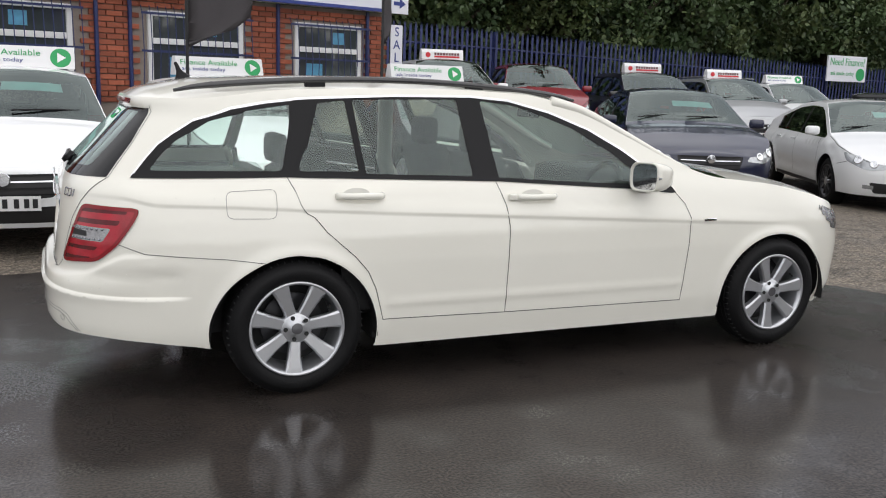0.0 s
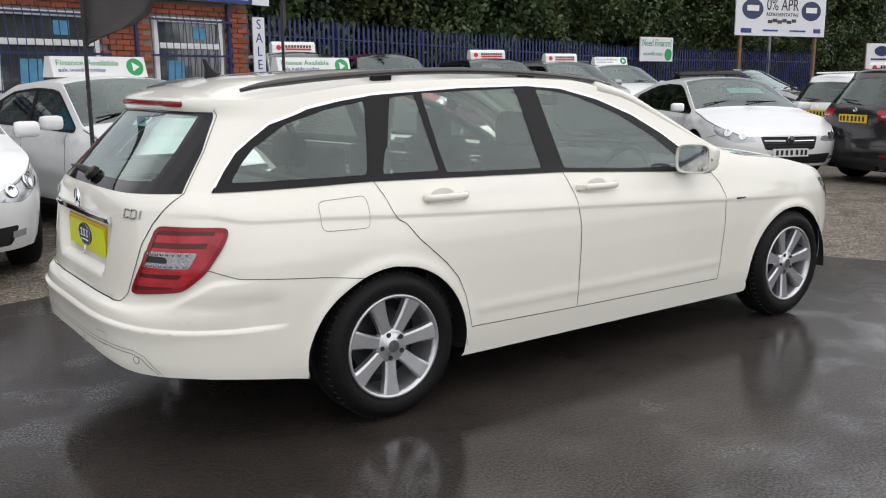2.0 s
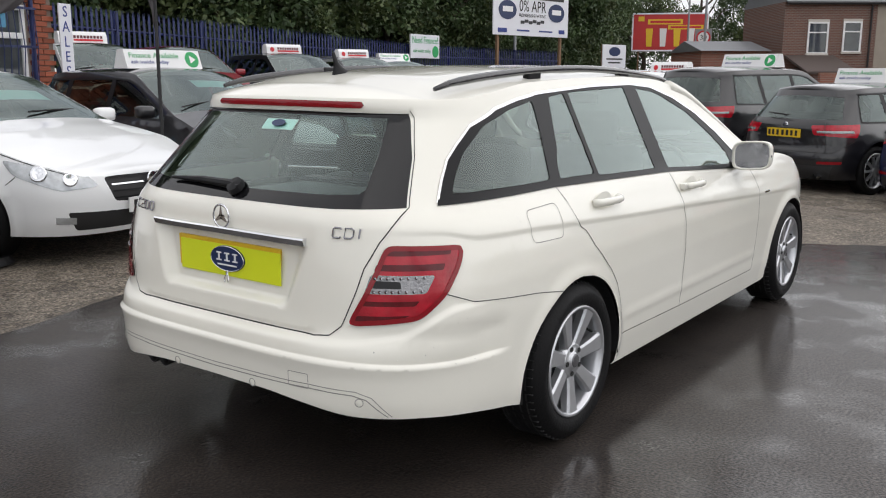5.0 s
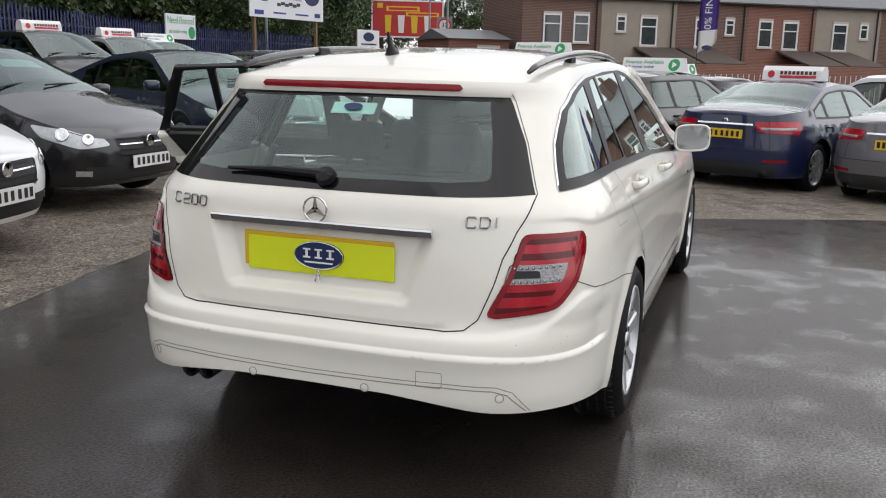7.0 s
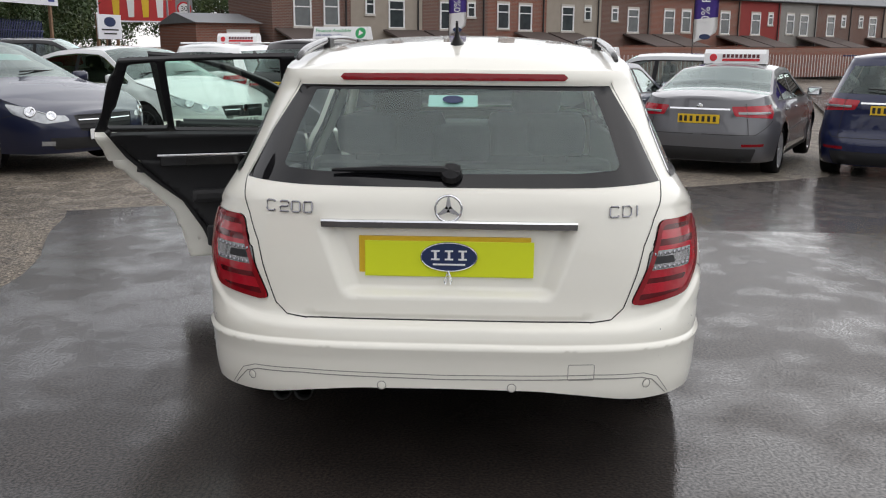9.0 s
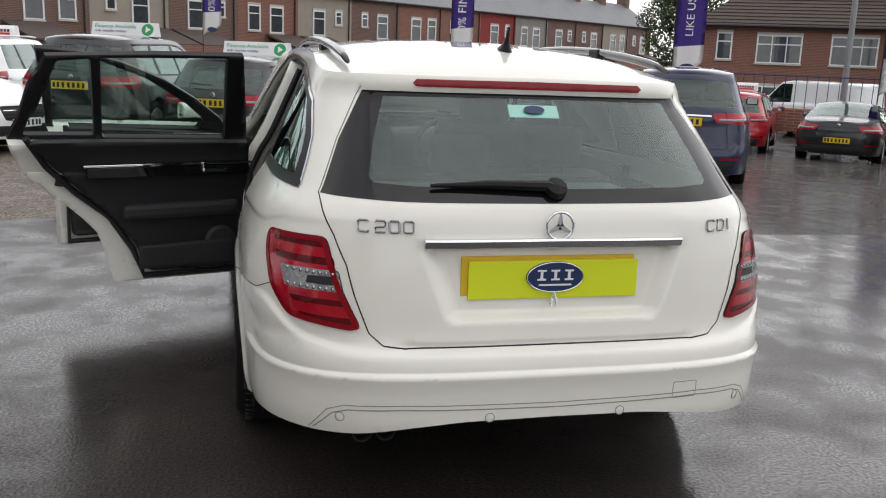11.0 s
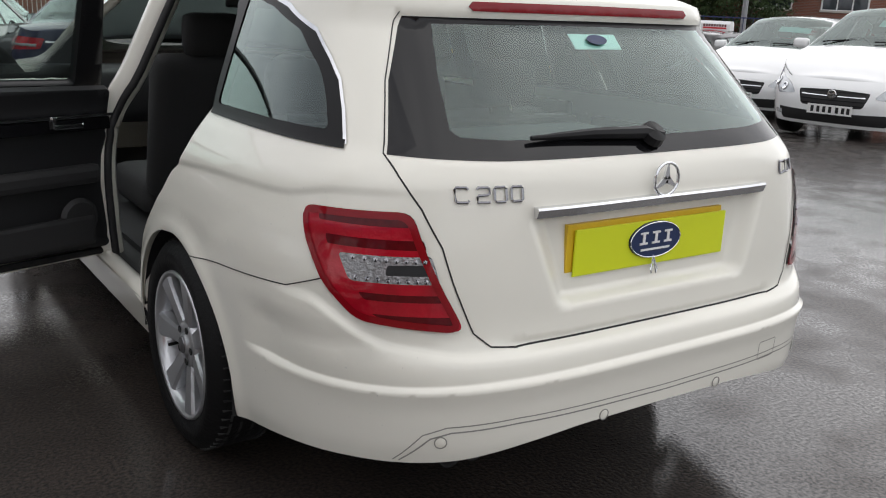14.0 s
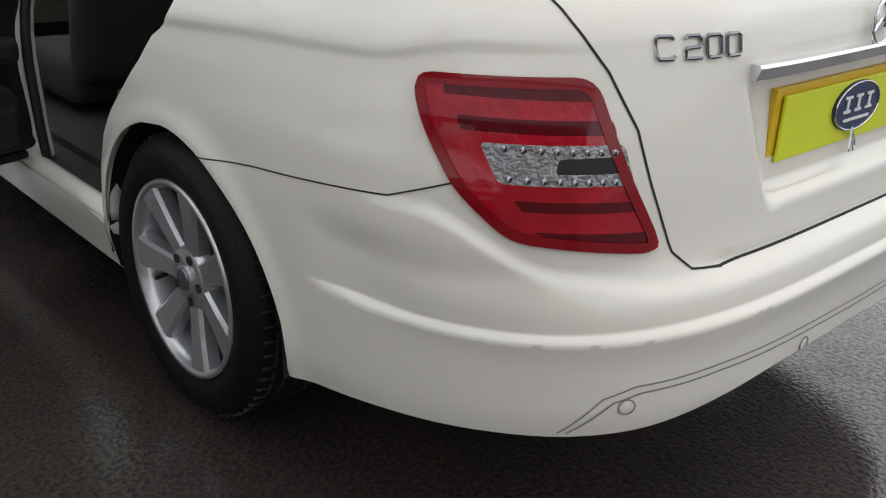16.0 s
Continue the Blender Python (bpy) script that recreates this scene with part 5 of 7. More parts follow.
def parked_car(label, colour, style, x, y, heading, end, dark_wheels=False, plates=True, rails=False):
    """end: whether (x, y) is the middle of the nose (F), of the tail (R) or of the car (C)."""
    q = STYLES[style]
    L, W, H, belt = q["L"], q["W"] / 2, q["H"], q["belt"]
    P = BG_PAINT[colour]
    h = L / 2
    off = {"F": -h, "R": h, "C": 0}[end]
    a = radians(heading)
    cx, cy = x + off * math.cos(a), y + off * math.sin(a)
    car = thing("car", label, "car", "parked cars", pose(cx, cy, fall(cx, cy), 0, 0, heading))
    deck = style in ("saloon", "fastback", "roadster")
    sides = [(0.15, 0.92 * W), (0.3, 0.965 * W), (0.55, W), (0.72, 0.99 * W), (belt - 0.08, 0.955 * W), (belt, 0.90 * W), (H - 0.10, (0.86 if style == "van" else 0.70) * W), (H, (0.82 if style == "van" else 0.62) * W)]
    if deck:
        tail = [(0.15, -h + 0.14), (0.30, -h + 0.02), (0.55, -h), (0.85, -h + 0.04), (1.05, -h + 0.08), (H, -h + 0.2)]
        dk = 1.04 if style != "roadster" else 0.92
        top = [(-h - 1, dk - 0.06), (-h, dk - 0.04), (-h + 0.3, dk), (-h + (0.75 if style == "saloon" else 0.45), dk + 0.02), (-h + q["end"], H - 0.09), (-0.2 if style != "roadster" else -0.6, H - 0.05)]
    else:
        tail = [(0.15, -h + 0.14), (0.30, -h + 0.02), (0.52, -h), (0.62, -h + 0.05), (belt - 0.05, -h + 0.07), (belt + 0.02, -h + 0.10), (H - 0.16, -h + 0.10 + q["rake"]), (H - 0.12, -h + 0.07 + q["rake"]), (H, -h + 0.2 + q["rake"])]
        top = [(-h - 1, H - 0.10), (-h, H - 0.10), (-h + q["end"], H - 0.07), (-0.2, H - 0.05)]
    hood = belt + 0.01
    top += [(q["roof"], H - 0.07), (q["cowl"], hood + 0.02), (h - 0.55, hood - 0.11), (h - 0.2, hood - 0.22), (h, hood - 0.30), (h + 1.2, hood - 0.32)]
    nose = [(0.15, h - 0.12), (0.3, h - 0.02), (0.5, h), (0.68, h - 0.05), (0.8, h - 0.2), (H, h - 0.6)]
    tc = smooth_curve(top, -h - 1.2, h + 1.4, 0.05)
    wb = q["wb"] / 2
    r = 0.325 if style != "suv" else 0.35

    def relief(xx, w, z, u):
        d = 0.008 * np.exp(-((z - (belt - 0.10)) / 0.03) ** 2)
        for c in (-wb, wb):
            d = d + 0.018 * np.exp(-((np.hypot(xx - c, z - r) - r - 0.06) / 0.05) ** 2)
        return d - 0.015 * np.exp(-((z - 0.45) / 0.05) ** 2) * (np.abs(xx) < wb - 0.4)

    s = Shell(sides, tail, nose, lambda u: float(tc(u)), lambda u: 0.22, -h + 1.0, h - 0.95, 0.02, 4.0, 3.0, relief)
    xc = -h + (0.55 if not deck else q["end"] * 0.62)
    if style == "van":
        xc = 0.35
    xa = q["cowl"] - 0.12
    xs = np.linspace(xc, xa, 16)
    up = [(s.ux(v, belt + 0.2), max(float(tc(v)) - 0.075, belt + 0.012)) for v in xs]
    dlo = up + [(s.ux(xa, belt), belt - 0.015), (s.ux(xc, belt), belt + 0.02)]
    pil = lambda c: [(c - 0.04, belt), (c + 0.04, belt), (c + 0.0, H), (c - 0.08, H)]
    posts = [pil(-0.15)] + ([pil(-0.98)] if style not in ("roadster", "van") else [])
    arcs = [[(c + (r + 0.055) * math.cos(t), r + (r + 0.055) * math.sin(t)) for t in np.linspace(-0.5, math.pi + 0.5, 22)] for c in (-wb, wb)]
    tl = rounded([(s.u0 + 0.42, belt - 0.02), (s.u0 + 1.12, belt - 0.0), (s.u0 + 1.02, belt - 0.17), (s.u0 + 0.45, belt - 0.14)], 0.03)
    hl = rounded([(s.u1 - 0.46, 0.58), (s.u1 - 0.56, 0.69), (s.u1 - 1.12, hood - 0.17), (s.u1 - 1.06, hood - 0.28), (s.u1 - 0.74, 0.555)], 0.04)
    gr = rounded([(s.u1 + 0.05, 0.66), (s.u1 - 0.42, 0.64), (s.u1 - 0.36, 0.46), (s.u1 + 0.05, 0.43)], 0.03)
    low = rounded([(s.u1 + 0.05, 0.38), (s.u1 - 0.72, 0.40), (s.u1 - 0.66, 0.26), (s.u1 + 0.05, 0.26)], 0.03)
    fog = rounded([(s.u0 - 0.05, 0.40), (s.u0 + 0.75, 0.40), (s.u0 + 0.70, 0.23), (s.u0 - 0.05, 0.23)], 0.02)
    rw = [(s.u0 - 0.05, belt + 0.05), (s.uw(0.76 * W, belt + 0.06), belt + 0.06), (s.uw(0.60 * W, H - 0.19), H - 0.19), (s.u0 - 0.05, H - 0.17)]
    lines = [dlo, tl, hl, gr, low, fog] + posts + arcs + ([] if deck or style == "van" else [rw])
    pc = s.cut(0.075, lines, [
        ("hole", lambda u, z: inside(arcs[0], u, z) | inside(arcs[1], u, z)),
        *[("post" + str(i), (lambda p: lambda u, z: inside(dlo, u, z) & inside(p, u, z))(p)) for i, p in enumerate(posts)],
        ("glass", poly(dlo)), ("tl", poly(tl)), ("hl", poly(hl)), ("gr", poly(gr)), ("low", poly(low)), ("fog", poly(fog)),
        ("rw", (lambda u, z: np.zeros(len(u), bool)) if deck or style == "van" else poly(rw)),
    ])
    s.mesh("body", pc["rest"], (-1, 1), 0, P, car)
    for sd in (-1, 1):
        s.mesh("side_window", pc["glass"], (sd,), -0.004, BGGLASS, car)
        for i in range(len(posts)):
            s.mesh("window_post", pc["post" + str(i)], (sd,), 0.0, TRIM, car)
        s.mesh("tail_light", pc["tl"], (sd,), 0.004, RED_LENS, car)
        s.mesh("headlight", pc["hl"], (sd,), 0.004, LAMP_GLASS, car)
        lamp_ob = [o for o in car.children if o.name.startswith("headlight")][-1]
        for du, rad in ((0.66, 0.052), (0.86, 0.060)):
            u = s.u1 - du
            z = 0.625 + (du - 0.6) * 0.22 * (hood / 0.94)
            p, nn = s.place([u], [z], 0.002)[0], s.normals(np.array([u]), np.array([z]))[0]
            q_ = Vector((nn[0], nn[1] * sd, nn[2])).to_track_quat("Z", "Y").to_matrix().to_4x4()
            part("reflector", lathe([(rad, 0.0), (rad, 0.008), (rad * 0.8, 0.010), (rad * 0.55, 0.004), (0.0, 0.002)], 16, Matrix.Translation((p[0], p[1] * sd, p[2])) @ q_), CHROME, lamp_ob, smooth=True)
        s.mesh("window_surround", s.strip(dlo, 0.022, 0, closed=True), (sd,), 0.003, CHROME if rails or style == "fastback" else TRIM, car)
        s.mesh("bonnet_gap", s.strip([(u, float(tc(u)) - 0.014) for u in np.linspace(q["cowl"] + 0.05, s.u1 - 0.62, 12)], 0.008, 0), (sd,), 0.002, GAP, car)
        s.mesh("bumper_gap", s.strip([(s.u1 - 1.04, hood - 0.29), (wb + r + 0.06, 0.60)], 0.006, 0), (sd,), 0.002, GAP, car)
        s.mesh("bumper_gap", s.strip([(s.u0 + 0.05, 0.57), (s.u0 + 0.70, 0.57), (s.u0 + 1.02, belt - 0.19)], 0.007, 0), (sd,), 0.002, GAP, car)
        s.mesh("boot_gap", s.strip([(s.u0 + 0.62, 0.58), (s.u0 + 0.60, belt - 0.15), (s.u0 + 0.62, belt + 0.02)], 0.007, 0), (sd,), 0.006, GAP, car)
        s.mesh("lamp_band", s.strip([(s.u0 + 0.50, belt - 0.10), (s.u0 + 0.98, belt - 0.095)], 0.030, 0), (sd,), 0.007, CLEAR_LENS, [o for o in car.children if o.name.startswith("tail_light")][-1])
        s.mesh("sill_trim", s.strip([(-wb + r + 0.10, 0.25), (wb - r - 0.10, 0.25)], 0.055, 0), (sd,), 0.004, BLACK_PLASTIC, car)
        s.mesh("fog_light", s.strip([(s.u1 - 0.80, 0.34), (s.u1 - 0.66, 0.335)], 0.05, 0), (sd,), 0.004, LAMP_GLASS, car)
        s.mesh("rear_reflector", s.strip([(s.u0 + 0.55, 0.44), (s.u0 + 0.85, 0.445)], 0.035, 0), (sd,), 0.005, RED_EDGE, car)
    s.mesh("plate_bar", s.strip([(s.u0, belt - 0.055), (s.u0 + 0.40, belt - 0.055)], 0.022, 0), (-1, 1), 0.012, CHROME if colour in ("grey", "silver", "blue", "navy") else P, car)
    s.mesh("grille", pc["gr"], (-1, 1), -0.006, BLACK_PLASTIC, car)
    for z in (0.48, 0.53, 0.58, 0.63):
        s.mesh("grille_bar", s.strip([(s.u1, z), (s.u1 - 0.37, z + 0.004)], 0.012, 0), (-1, 1), 0.006, CHROME if z == 0.58 else TRIM, car)
    s.mesh("air_intake", pc["low"], (-1, 1), -0.006, BLACK_PLASTIC, car)
    s.mesh("lower_trim", pc["fog"], (-1, 1), -0.004, BLACK_PLASTIC, car)
    if not deck and style != "van":
        s.mesh("rear_window", pc["rw"], (-1, 1), 0.002, BGGLASS, car)
        part("rear_wiper", tube([(-h + 0.10, -0.02, belt + 0.10), (-h + 0.14, 0.32, belt + 0.12)], 0.010, 6), TRIM, car)
    # roof, screens, bonnet
    n = 10
    rows = []
    us = np.arange(s.u0, s.u1 + 0.0375, 0.075)
    us[-1] = s.u1
    for u in us:
        e = s.place([u], [float(tc(u))])[0]
        crown = (0.055 if e[2] > belt + 0.1 else 0.045) * min(1.0, e[1] / (0.5 * W))
        rows.append([(float(e[0]), float(e[1]) * math.sin(math.pi / 2 * k / n), float(e[2]) + crown * (1 - abs(math.sin(math.pi / 2 * k / n)) ** 2.4)) for k in range(-n, n + 1)])
    groups = {"roof": [], "windscreen": [], "rear_window": []}
    for i in range(len(rows) - 1):
        xm = (rows[i][0][0] + rows[i + 1][0][0]) / 2
        for k in range(2 * n):
            g = "roof"
            if q["roof"] + 0.02 < xm < q["cowl"] - 0.03 and 1 <= k < 2 * n - 1:
                g = "windscreen"
            if deck and -h + (0.80 if style == "saloon" else 0.55) < xm < -h + q["end"] - 0.05 and 2 <= k < 2 * n - 2:
                g = "rear_window"
            groups[g].append((i, k))
    for g, cells in groups.items():
        if cells:
            bm = bmesh.new()
            vs = {}
            for i, k in cells:
                quad = []
                for c in ((i, k), (i + 1, k), (i + 1, k + 1), (i, k + 1)):
                    if c not in vs:
                        vs[c] = bm.verts.new(rows[c[0]][c[1]])
                    quad.append(vs[c])
                bm.faces.new(quad)
            bmesh.ops.remove_doubles(bm, verts=bm.verts, dist=0.0005)
            bmesh.ops.recalc_face_normals(bm, faces=bm.faces)
            if sum(f.normal.z for f in bm.faces) < 0:
                bmesh.ops.reverse_faces(bm, faces=bm.faces)
            part("bonnet_and_roof" if g == "roof" else g, bm, P if g == "roof" else BGGLASS, car, smooth=True)
    fit_cabin(car, q, rows, h, belt, H, W, style, end)
    for c in (-wb, wb):
        for sd in (-1, 1):
            car_wheel(car, c, (W - 0.125) * sd, r, dark_wheels)
    part("underbody", boxes(((0, 0, 0.30), (L - 0.7, 2 * W - 0.55, 0.18)), ((0, 0, 0.5), (2 * wb - 0.8, 2 * W - 0.3, 0.5))), BLACK_PLASTIC, car)
    for sd in (-1, 1):
        mh = part("door_mirror", boxes(((xa - 0.12, (W + 0.07) * sd, belt + 0.07), (0.12, 0.20, 0.13), 0, 0.045)), P, car, smooth=True)
        part("mirror_glass", boxes(((xa - 0.184, (W + 0.07) * sd, belt + 0.07), (0.004, 0.15, 0.09))), CHROME, mh)
        for hx in (-0.05, -0.85):
            part("door_handle", boxes(((hx - 0.22, (float(s.b(belt - 0.1)) + 0.016) * sd, belt - 0.10), (0.18, 0.025, 0.025), 0, 0.008)), P, car)
        for gx in (q["cowl"] - 0.2, -0.14):
            s.mesh("shut_line", s.strip([(gx - 0.05, belt - 0.02), (gx, 0.75), (gx, 0.35)], 0.008, 0), (sd,), 0.0015, GAP, car)
        if rails:
            part("roof_rail", tube([(v, 0.66 * W * sd, float(tc(v)) + 0.05) for v in np.linspace(-h + 0.7, q["roof"] - 0.1, 10)], 0.018, 6), ALLOY, car)
    if plates:
        fp = part("front_plate", boxes(((h + 0.012, 0, 0.42), (0.012, 0.52, 0.111))), PLATE_W, car, "white number plate")
        plate_marks(fp, h + 0.0205, 0.42)
        zr = {"hatch": 0.80, "suv": 0.92}.get(style, 0.76 if style != "roadster" else 0.52)
        xr = float(s.t(zr)) - 0.014
        rp = part("rear_plate", boxes(((xr, 0, zr), (0.012, 0.52, 0.111))), PLATE_Y, car, "yellow number plate")
        plate_marks(rp, xr - 0.008, zr)
        part("front_badge", lathe([(0.0, 0.01), (0.05, 0.008), (0.055, 0.0)], 20, pose(h + 0.004, 0, 0.60, 0, 90, 0)), CHROME, car)
        part("rear_badge", lathe([(0.0, 0.008), (0.035, 0.006), (0.04, 0.0)], 16, pose(float(s.t(belt - 0.02)) - 0.002, 0, belt - 0.03, 0, -90, 0)), CHROME, car)
        for sd in (-1, 1):
            part("exhaust", lathe([(0.035, 0), (0.035, 0.1), (0.025, 0.1)], 14, pose(-h + 0.02, 0.55 * sd, 0.27, 0, 90, 0)), CHROME, car)
    return car, (cx, cy, fall(cx, cy) + H, heading)


def roof_sign(spot, kind, ahead=-0.25, away=1):
    """A lit-box style board that stands on a car's roof; its faces look along the car."""
    x, y, z, hd = spot
    a = radians(hd)
    ob = thing("roof_sign", "white roof board with green finance lettering" if kind == "green" else "white roof board with red warranty lettering", "sign", "roof boards on the parked cars", pose(x + ahead * math.cos(a), y + ahead * math.sin(a), z - 0.015, 0, 0, hd + 90))
    wide = 1.02 if kind == "green" else 0.86
    prof = [(-0.13, 0.0), (0.13, 0.0), (0.055, 0.21), (-0.055, 0.21)] if kind == "green" else [(-0.12, 0.0), (0.12, 0.0), (0.10, 0.14), (0.05, 0.20), (-0.05, 0.20), (-0.10, 0.14)]
    bd = part("board", prism(prof, wide, Matrix.Translation((-wide / 2, 0, 0)) @ pose(0, 0, 0, 90, 0, 90)), WHITE_PRINT, ob)
    part("feet", boxes(((-wide * 0.35, 0, -0.01), (0.08, 0.2, 0.03), 0, 0.01), ((wide * 0.35, 0, -0.01), (0.08, 0.2, 0.03), 0, 0.01)), BLACK_PLASTIC, ob)
    for sd in (-1, 1):
        lean = 19.6 if kind == "green" else 9
        face = pose(0, 0, 0, 0, 0, 0 if sd < 0 else 180) @ pose(0, -0.093 if kind == "green" else -0.112, 0.105 if kind == "green" else 0.085, -lean, 0, 0)
        if kind == "green":
            lettering("wording", "Finance Available", 0.085, GREEN_PRINT, ob, face @ pose(-0.13, -0.003, 0.04), 0.001, width=0.66)
            lettering("wording", "ask inside today", 0.06, BLUE_PRINT, ob, face @ pose(-0.20, -0.003, -0.035), 0.001, width=0.50)
            part("green_disc", lathe([(0.0, 0.004), (0.095, 0.003), (0.096, 0.0)], 24, face @ pose(0.385, 0, 0.0, 90)), GREEN_PRINT, ob)
            part("arrow", prism([(-0.03, -0.05), (0.05, 0.0), (-0.03, 0.05)], 0.002, face @ pose(0.385, -0.004, 0.0, 90)), WHITE_PRINT, ob)
        else:
            part("red_emblem", lathe([(0.0, 0.004), (0.05, 0.003), (0.052, 0.0)], 20, face @ pose(-0.30, 0, 0.0, 90)), RED_PRINT, ob)
            part("word_bar", boxes(*[((-0.15 + 0.059 * k, -0.003, 0.022), (0.040, 0.003, 0.048), 0, 0, face) for k in range(9)]), DARK_PRINT, ob)
            part("red_bar", boxes(((0.09, -0.003, -0.033), (0.52, 0.003, 0.034), 0, 0, face)), RED_PRINT, ob)
    return ob


CARS = [
    ("white hatchback facing the asphalt, wet bonnet", "white", "hatch", -2.72, 2.75, -92, "F", "green", {}),
    ("white saloon facing the asphalt beside a grey flag", "white", "saloon", -0.13, 3.50, -80, "F", "green", {}),
    ("black hatchback with wet bonnet", "black", "hatch", 2.18, 4.10, -90, "F", "green", {}),
    ("dark navy fastback with papers behind its windscreen", "navy", "fastback", 5.15, 4.25, -114, "F", "", {}),
    ("white fastback with dark alloy wheels", "white", "fastback", 7.95, 3.40, -118, "F", "", dict(dark_wheels=True)),
    ("white tall car near the blue fence", "white", "suv", 4.9, 12.2, -100, "C", "red", {}),
    ("dark red crossover near the blue fence", "maroon", "suv", 7.4, 13.0, -108, "C", "", {}),
    ("black car near the blue fence", "black", "suv", 9.9, 12.4, -105, "C", "red", {}),
    ("grey estate car near the blue fence", "silver", "suv", 12.3, 12.5, -105, "C", "red", dict(rails=True)),
    ("white car near the blue fence", "white", "suv", 15.2, 13.6, -105, "C", "green", {}),
    ("black off-roader under the sign board", "black", "suv", 16.6, 10.4, -80, "C", "", {}),
    ("white off-roader seen from behind", "white", "suv", 11.5, 5.3, -10, "R", "red", dict(rails=True)),
    ("black off-roader with yellow plate", "black", "suv", 8.7, 3.0, -18, "R", "green", {}),
    ("black hatchback with red tail lights", "black", "hatch", 7.95, 1.1, -22, "R", "green", {}),
    ("dark blue saloon with yellow plate", "blue", "saloon", 7.25, -0.80, -24, "R", "red", {}),
    ("grey metallic saloon with twin exhausts", "grey", "saloon", 6.6, -2.76, -26, "R", "red", {}),
    ("blue hatchback seen from behind", "blue", "suv", 6.35, -5.05, -30, "R", "", {}),
    ("white off-roader behind the saloons", "silver", "suv", 12.5, -3.2, 70, "C", "", {}),
    ("dark hatchback in the second row", "black", "hatch", 13.2, 0.6, 60, "C", "green", {}),
    ("bright red hatchback by the railings", "red", "hatch", 14.1, -10.4, -37, "R", "red", {}),
    ("black soft-top roadster by the railings", "black", "roadster", 11.8, -11.6, -43, "R", "", {}),
    ("white delivery van by the railings", "white", "van", 21.4, -17.9, 20, "C", "", {}),
    ("black hatchback with red warranty board", "black", "hatch", 9.0, -12.6, -72, "R", "red", {}),
    ("silver hatchback with red warranty board", "silver", "hatch", 8.0, -14.6, -72, "R", "red", {}),
    ("white off-roader with black lower trim", "white", "suv", 5.4, -10.1, 104, "F", "", {}),
    ("white crossover with silver wheels", "white", "suv", 2.5, -8.15, 103, "F", "", {}),
]
for label, colour, style, x, y, hd, end, board, kw in CARS:
    _, spot = parked_car(label, colour, style, x, y, hd, end, **kw)
    if board:
        roof_sign(spot, board)

# ---- sales building ----
def brick_mat(name, c1, c2, mortar, sc):
    m = mat(name, c1, 0.85, vary=0.2, scale=6, bump=0.3, bump_scale=70)
    n, l = m.node_tree.nodes, m.node_tree.links
    b = n.new("ShaderNodeTexBrick")
    b.inputs["Color1"].default_value, b.inputs["Color2"].default_value, b.inputs["Mortar"].default_value = (*c1, 1), (*c2, 1), (*mortar, 1)
    b.inputs["Scale"].default_value = sc
    b.inputs["Mortar Size"].default_value, b.inputs["Brick Width"].default_value, b.inputs["Row Height"].default_value = 0.012, 0.225, 0.075
    co = n.new("ShaderNodeTexCoord")
    mp = n.new("ShaderNodeMapping")
    mp.inputs["Rotation"].default_value = (radians(90), 0, 0)
    l.new(co.outputs["Object"], mp.inputs["Vector"])
    l.new(mp.outputs[0], b.inputs["Vector"])
    l.new(b.outputs["Color"], n["Principled BSDF"].inputs["Base Color"])
    return m


BRICK = mat("red_brick", (0.30, 0.085, 0.045), 0.85, vary=0.3, scale=9, bump=0.4, bump_scale=80, per=0.28)
MORTAR = mat("mortar", (0.26, 0.22, 0.19), 0.95, vary=0.15, scale=30)
UPVC = mat("white_window_plastic", (0.78, 0.78, 0.78), 0.35, vary=0.04, scale=6)
ROOM = mat("dim_window_pane", (0.05, 0.06, 0.065), 0.05, vary=0.5, scale=3.0, coat=1.0)
BARS = mat("blue_painted_steel", (0.012, 0.022, 0.10), 0.45, vary=0.2, scale=12)
BOARD_W = mat("white_sign_board", (0.74, 0.75, 0.80), 0.4, vary=0.04, scale=2)
hall = pose(2.75, 9.62, 0, 0, 0, 17)  # local x runs along the front towards the corner at 0, local -y faces the yard
bld = thing("sales_building", "red brick sales building with white windows and a white sign band", "building", m=hall)
part("wall", boxes(((-8, 0.16, 1.25), (16, 0.30, 2.5)), ((-0.15, 4.0, 1.25), (0.30, 7.4, 2.5))), MORTAR, bld, "red brick wall")
wall_ob = bld.children[-1]
part("roof", boxes(((-8, 4.0, 3.72), (16.4, 8.4, 0.12), 0, 0.02)), BLACK_PLASTIC, bld, "flat grey roof")
band = part("sign_band", boxes(((-8.15, -0.10, 3.08), (16.1, 0.22, 1.14), 0, 0.01)), BOARD_W, bld, "white sign band with blue edges")
part("band_edge", boxes(((-8.15, -0.225, 2.53), (16.1, 0.03, 0.05)), ((-0.115, -0.225, 3.08), (0.05, 0.03, 1.14))), BLUE_PRINT, bld)
for k in range(7):
    part("mark", boxes(((-1.25 - 0.16 * k, -0.216, 2.74), (0.10, 0.004, 0.17))), BLACK_PRINT, band)
WINDOWS = [(-1.75, -0.53), (-4.05, -2.62), (-6.75, -5.05), (-9.4, -7.7)]
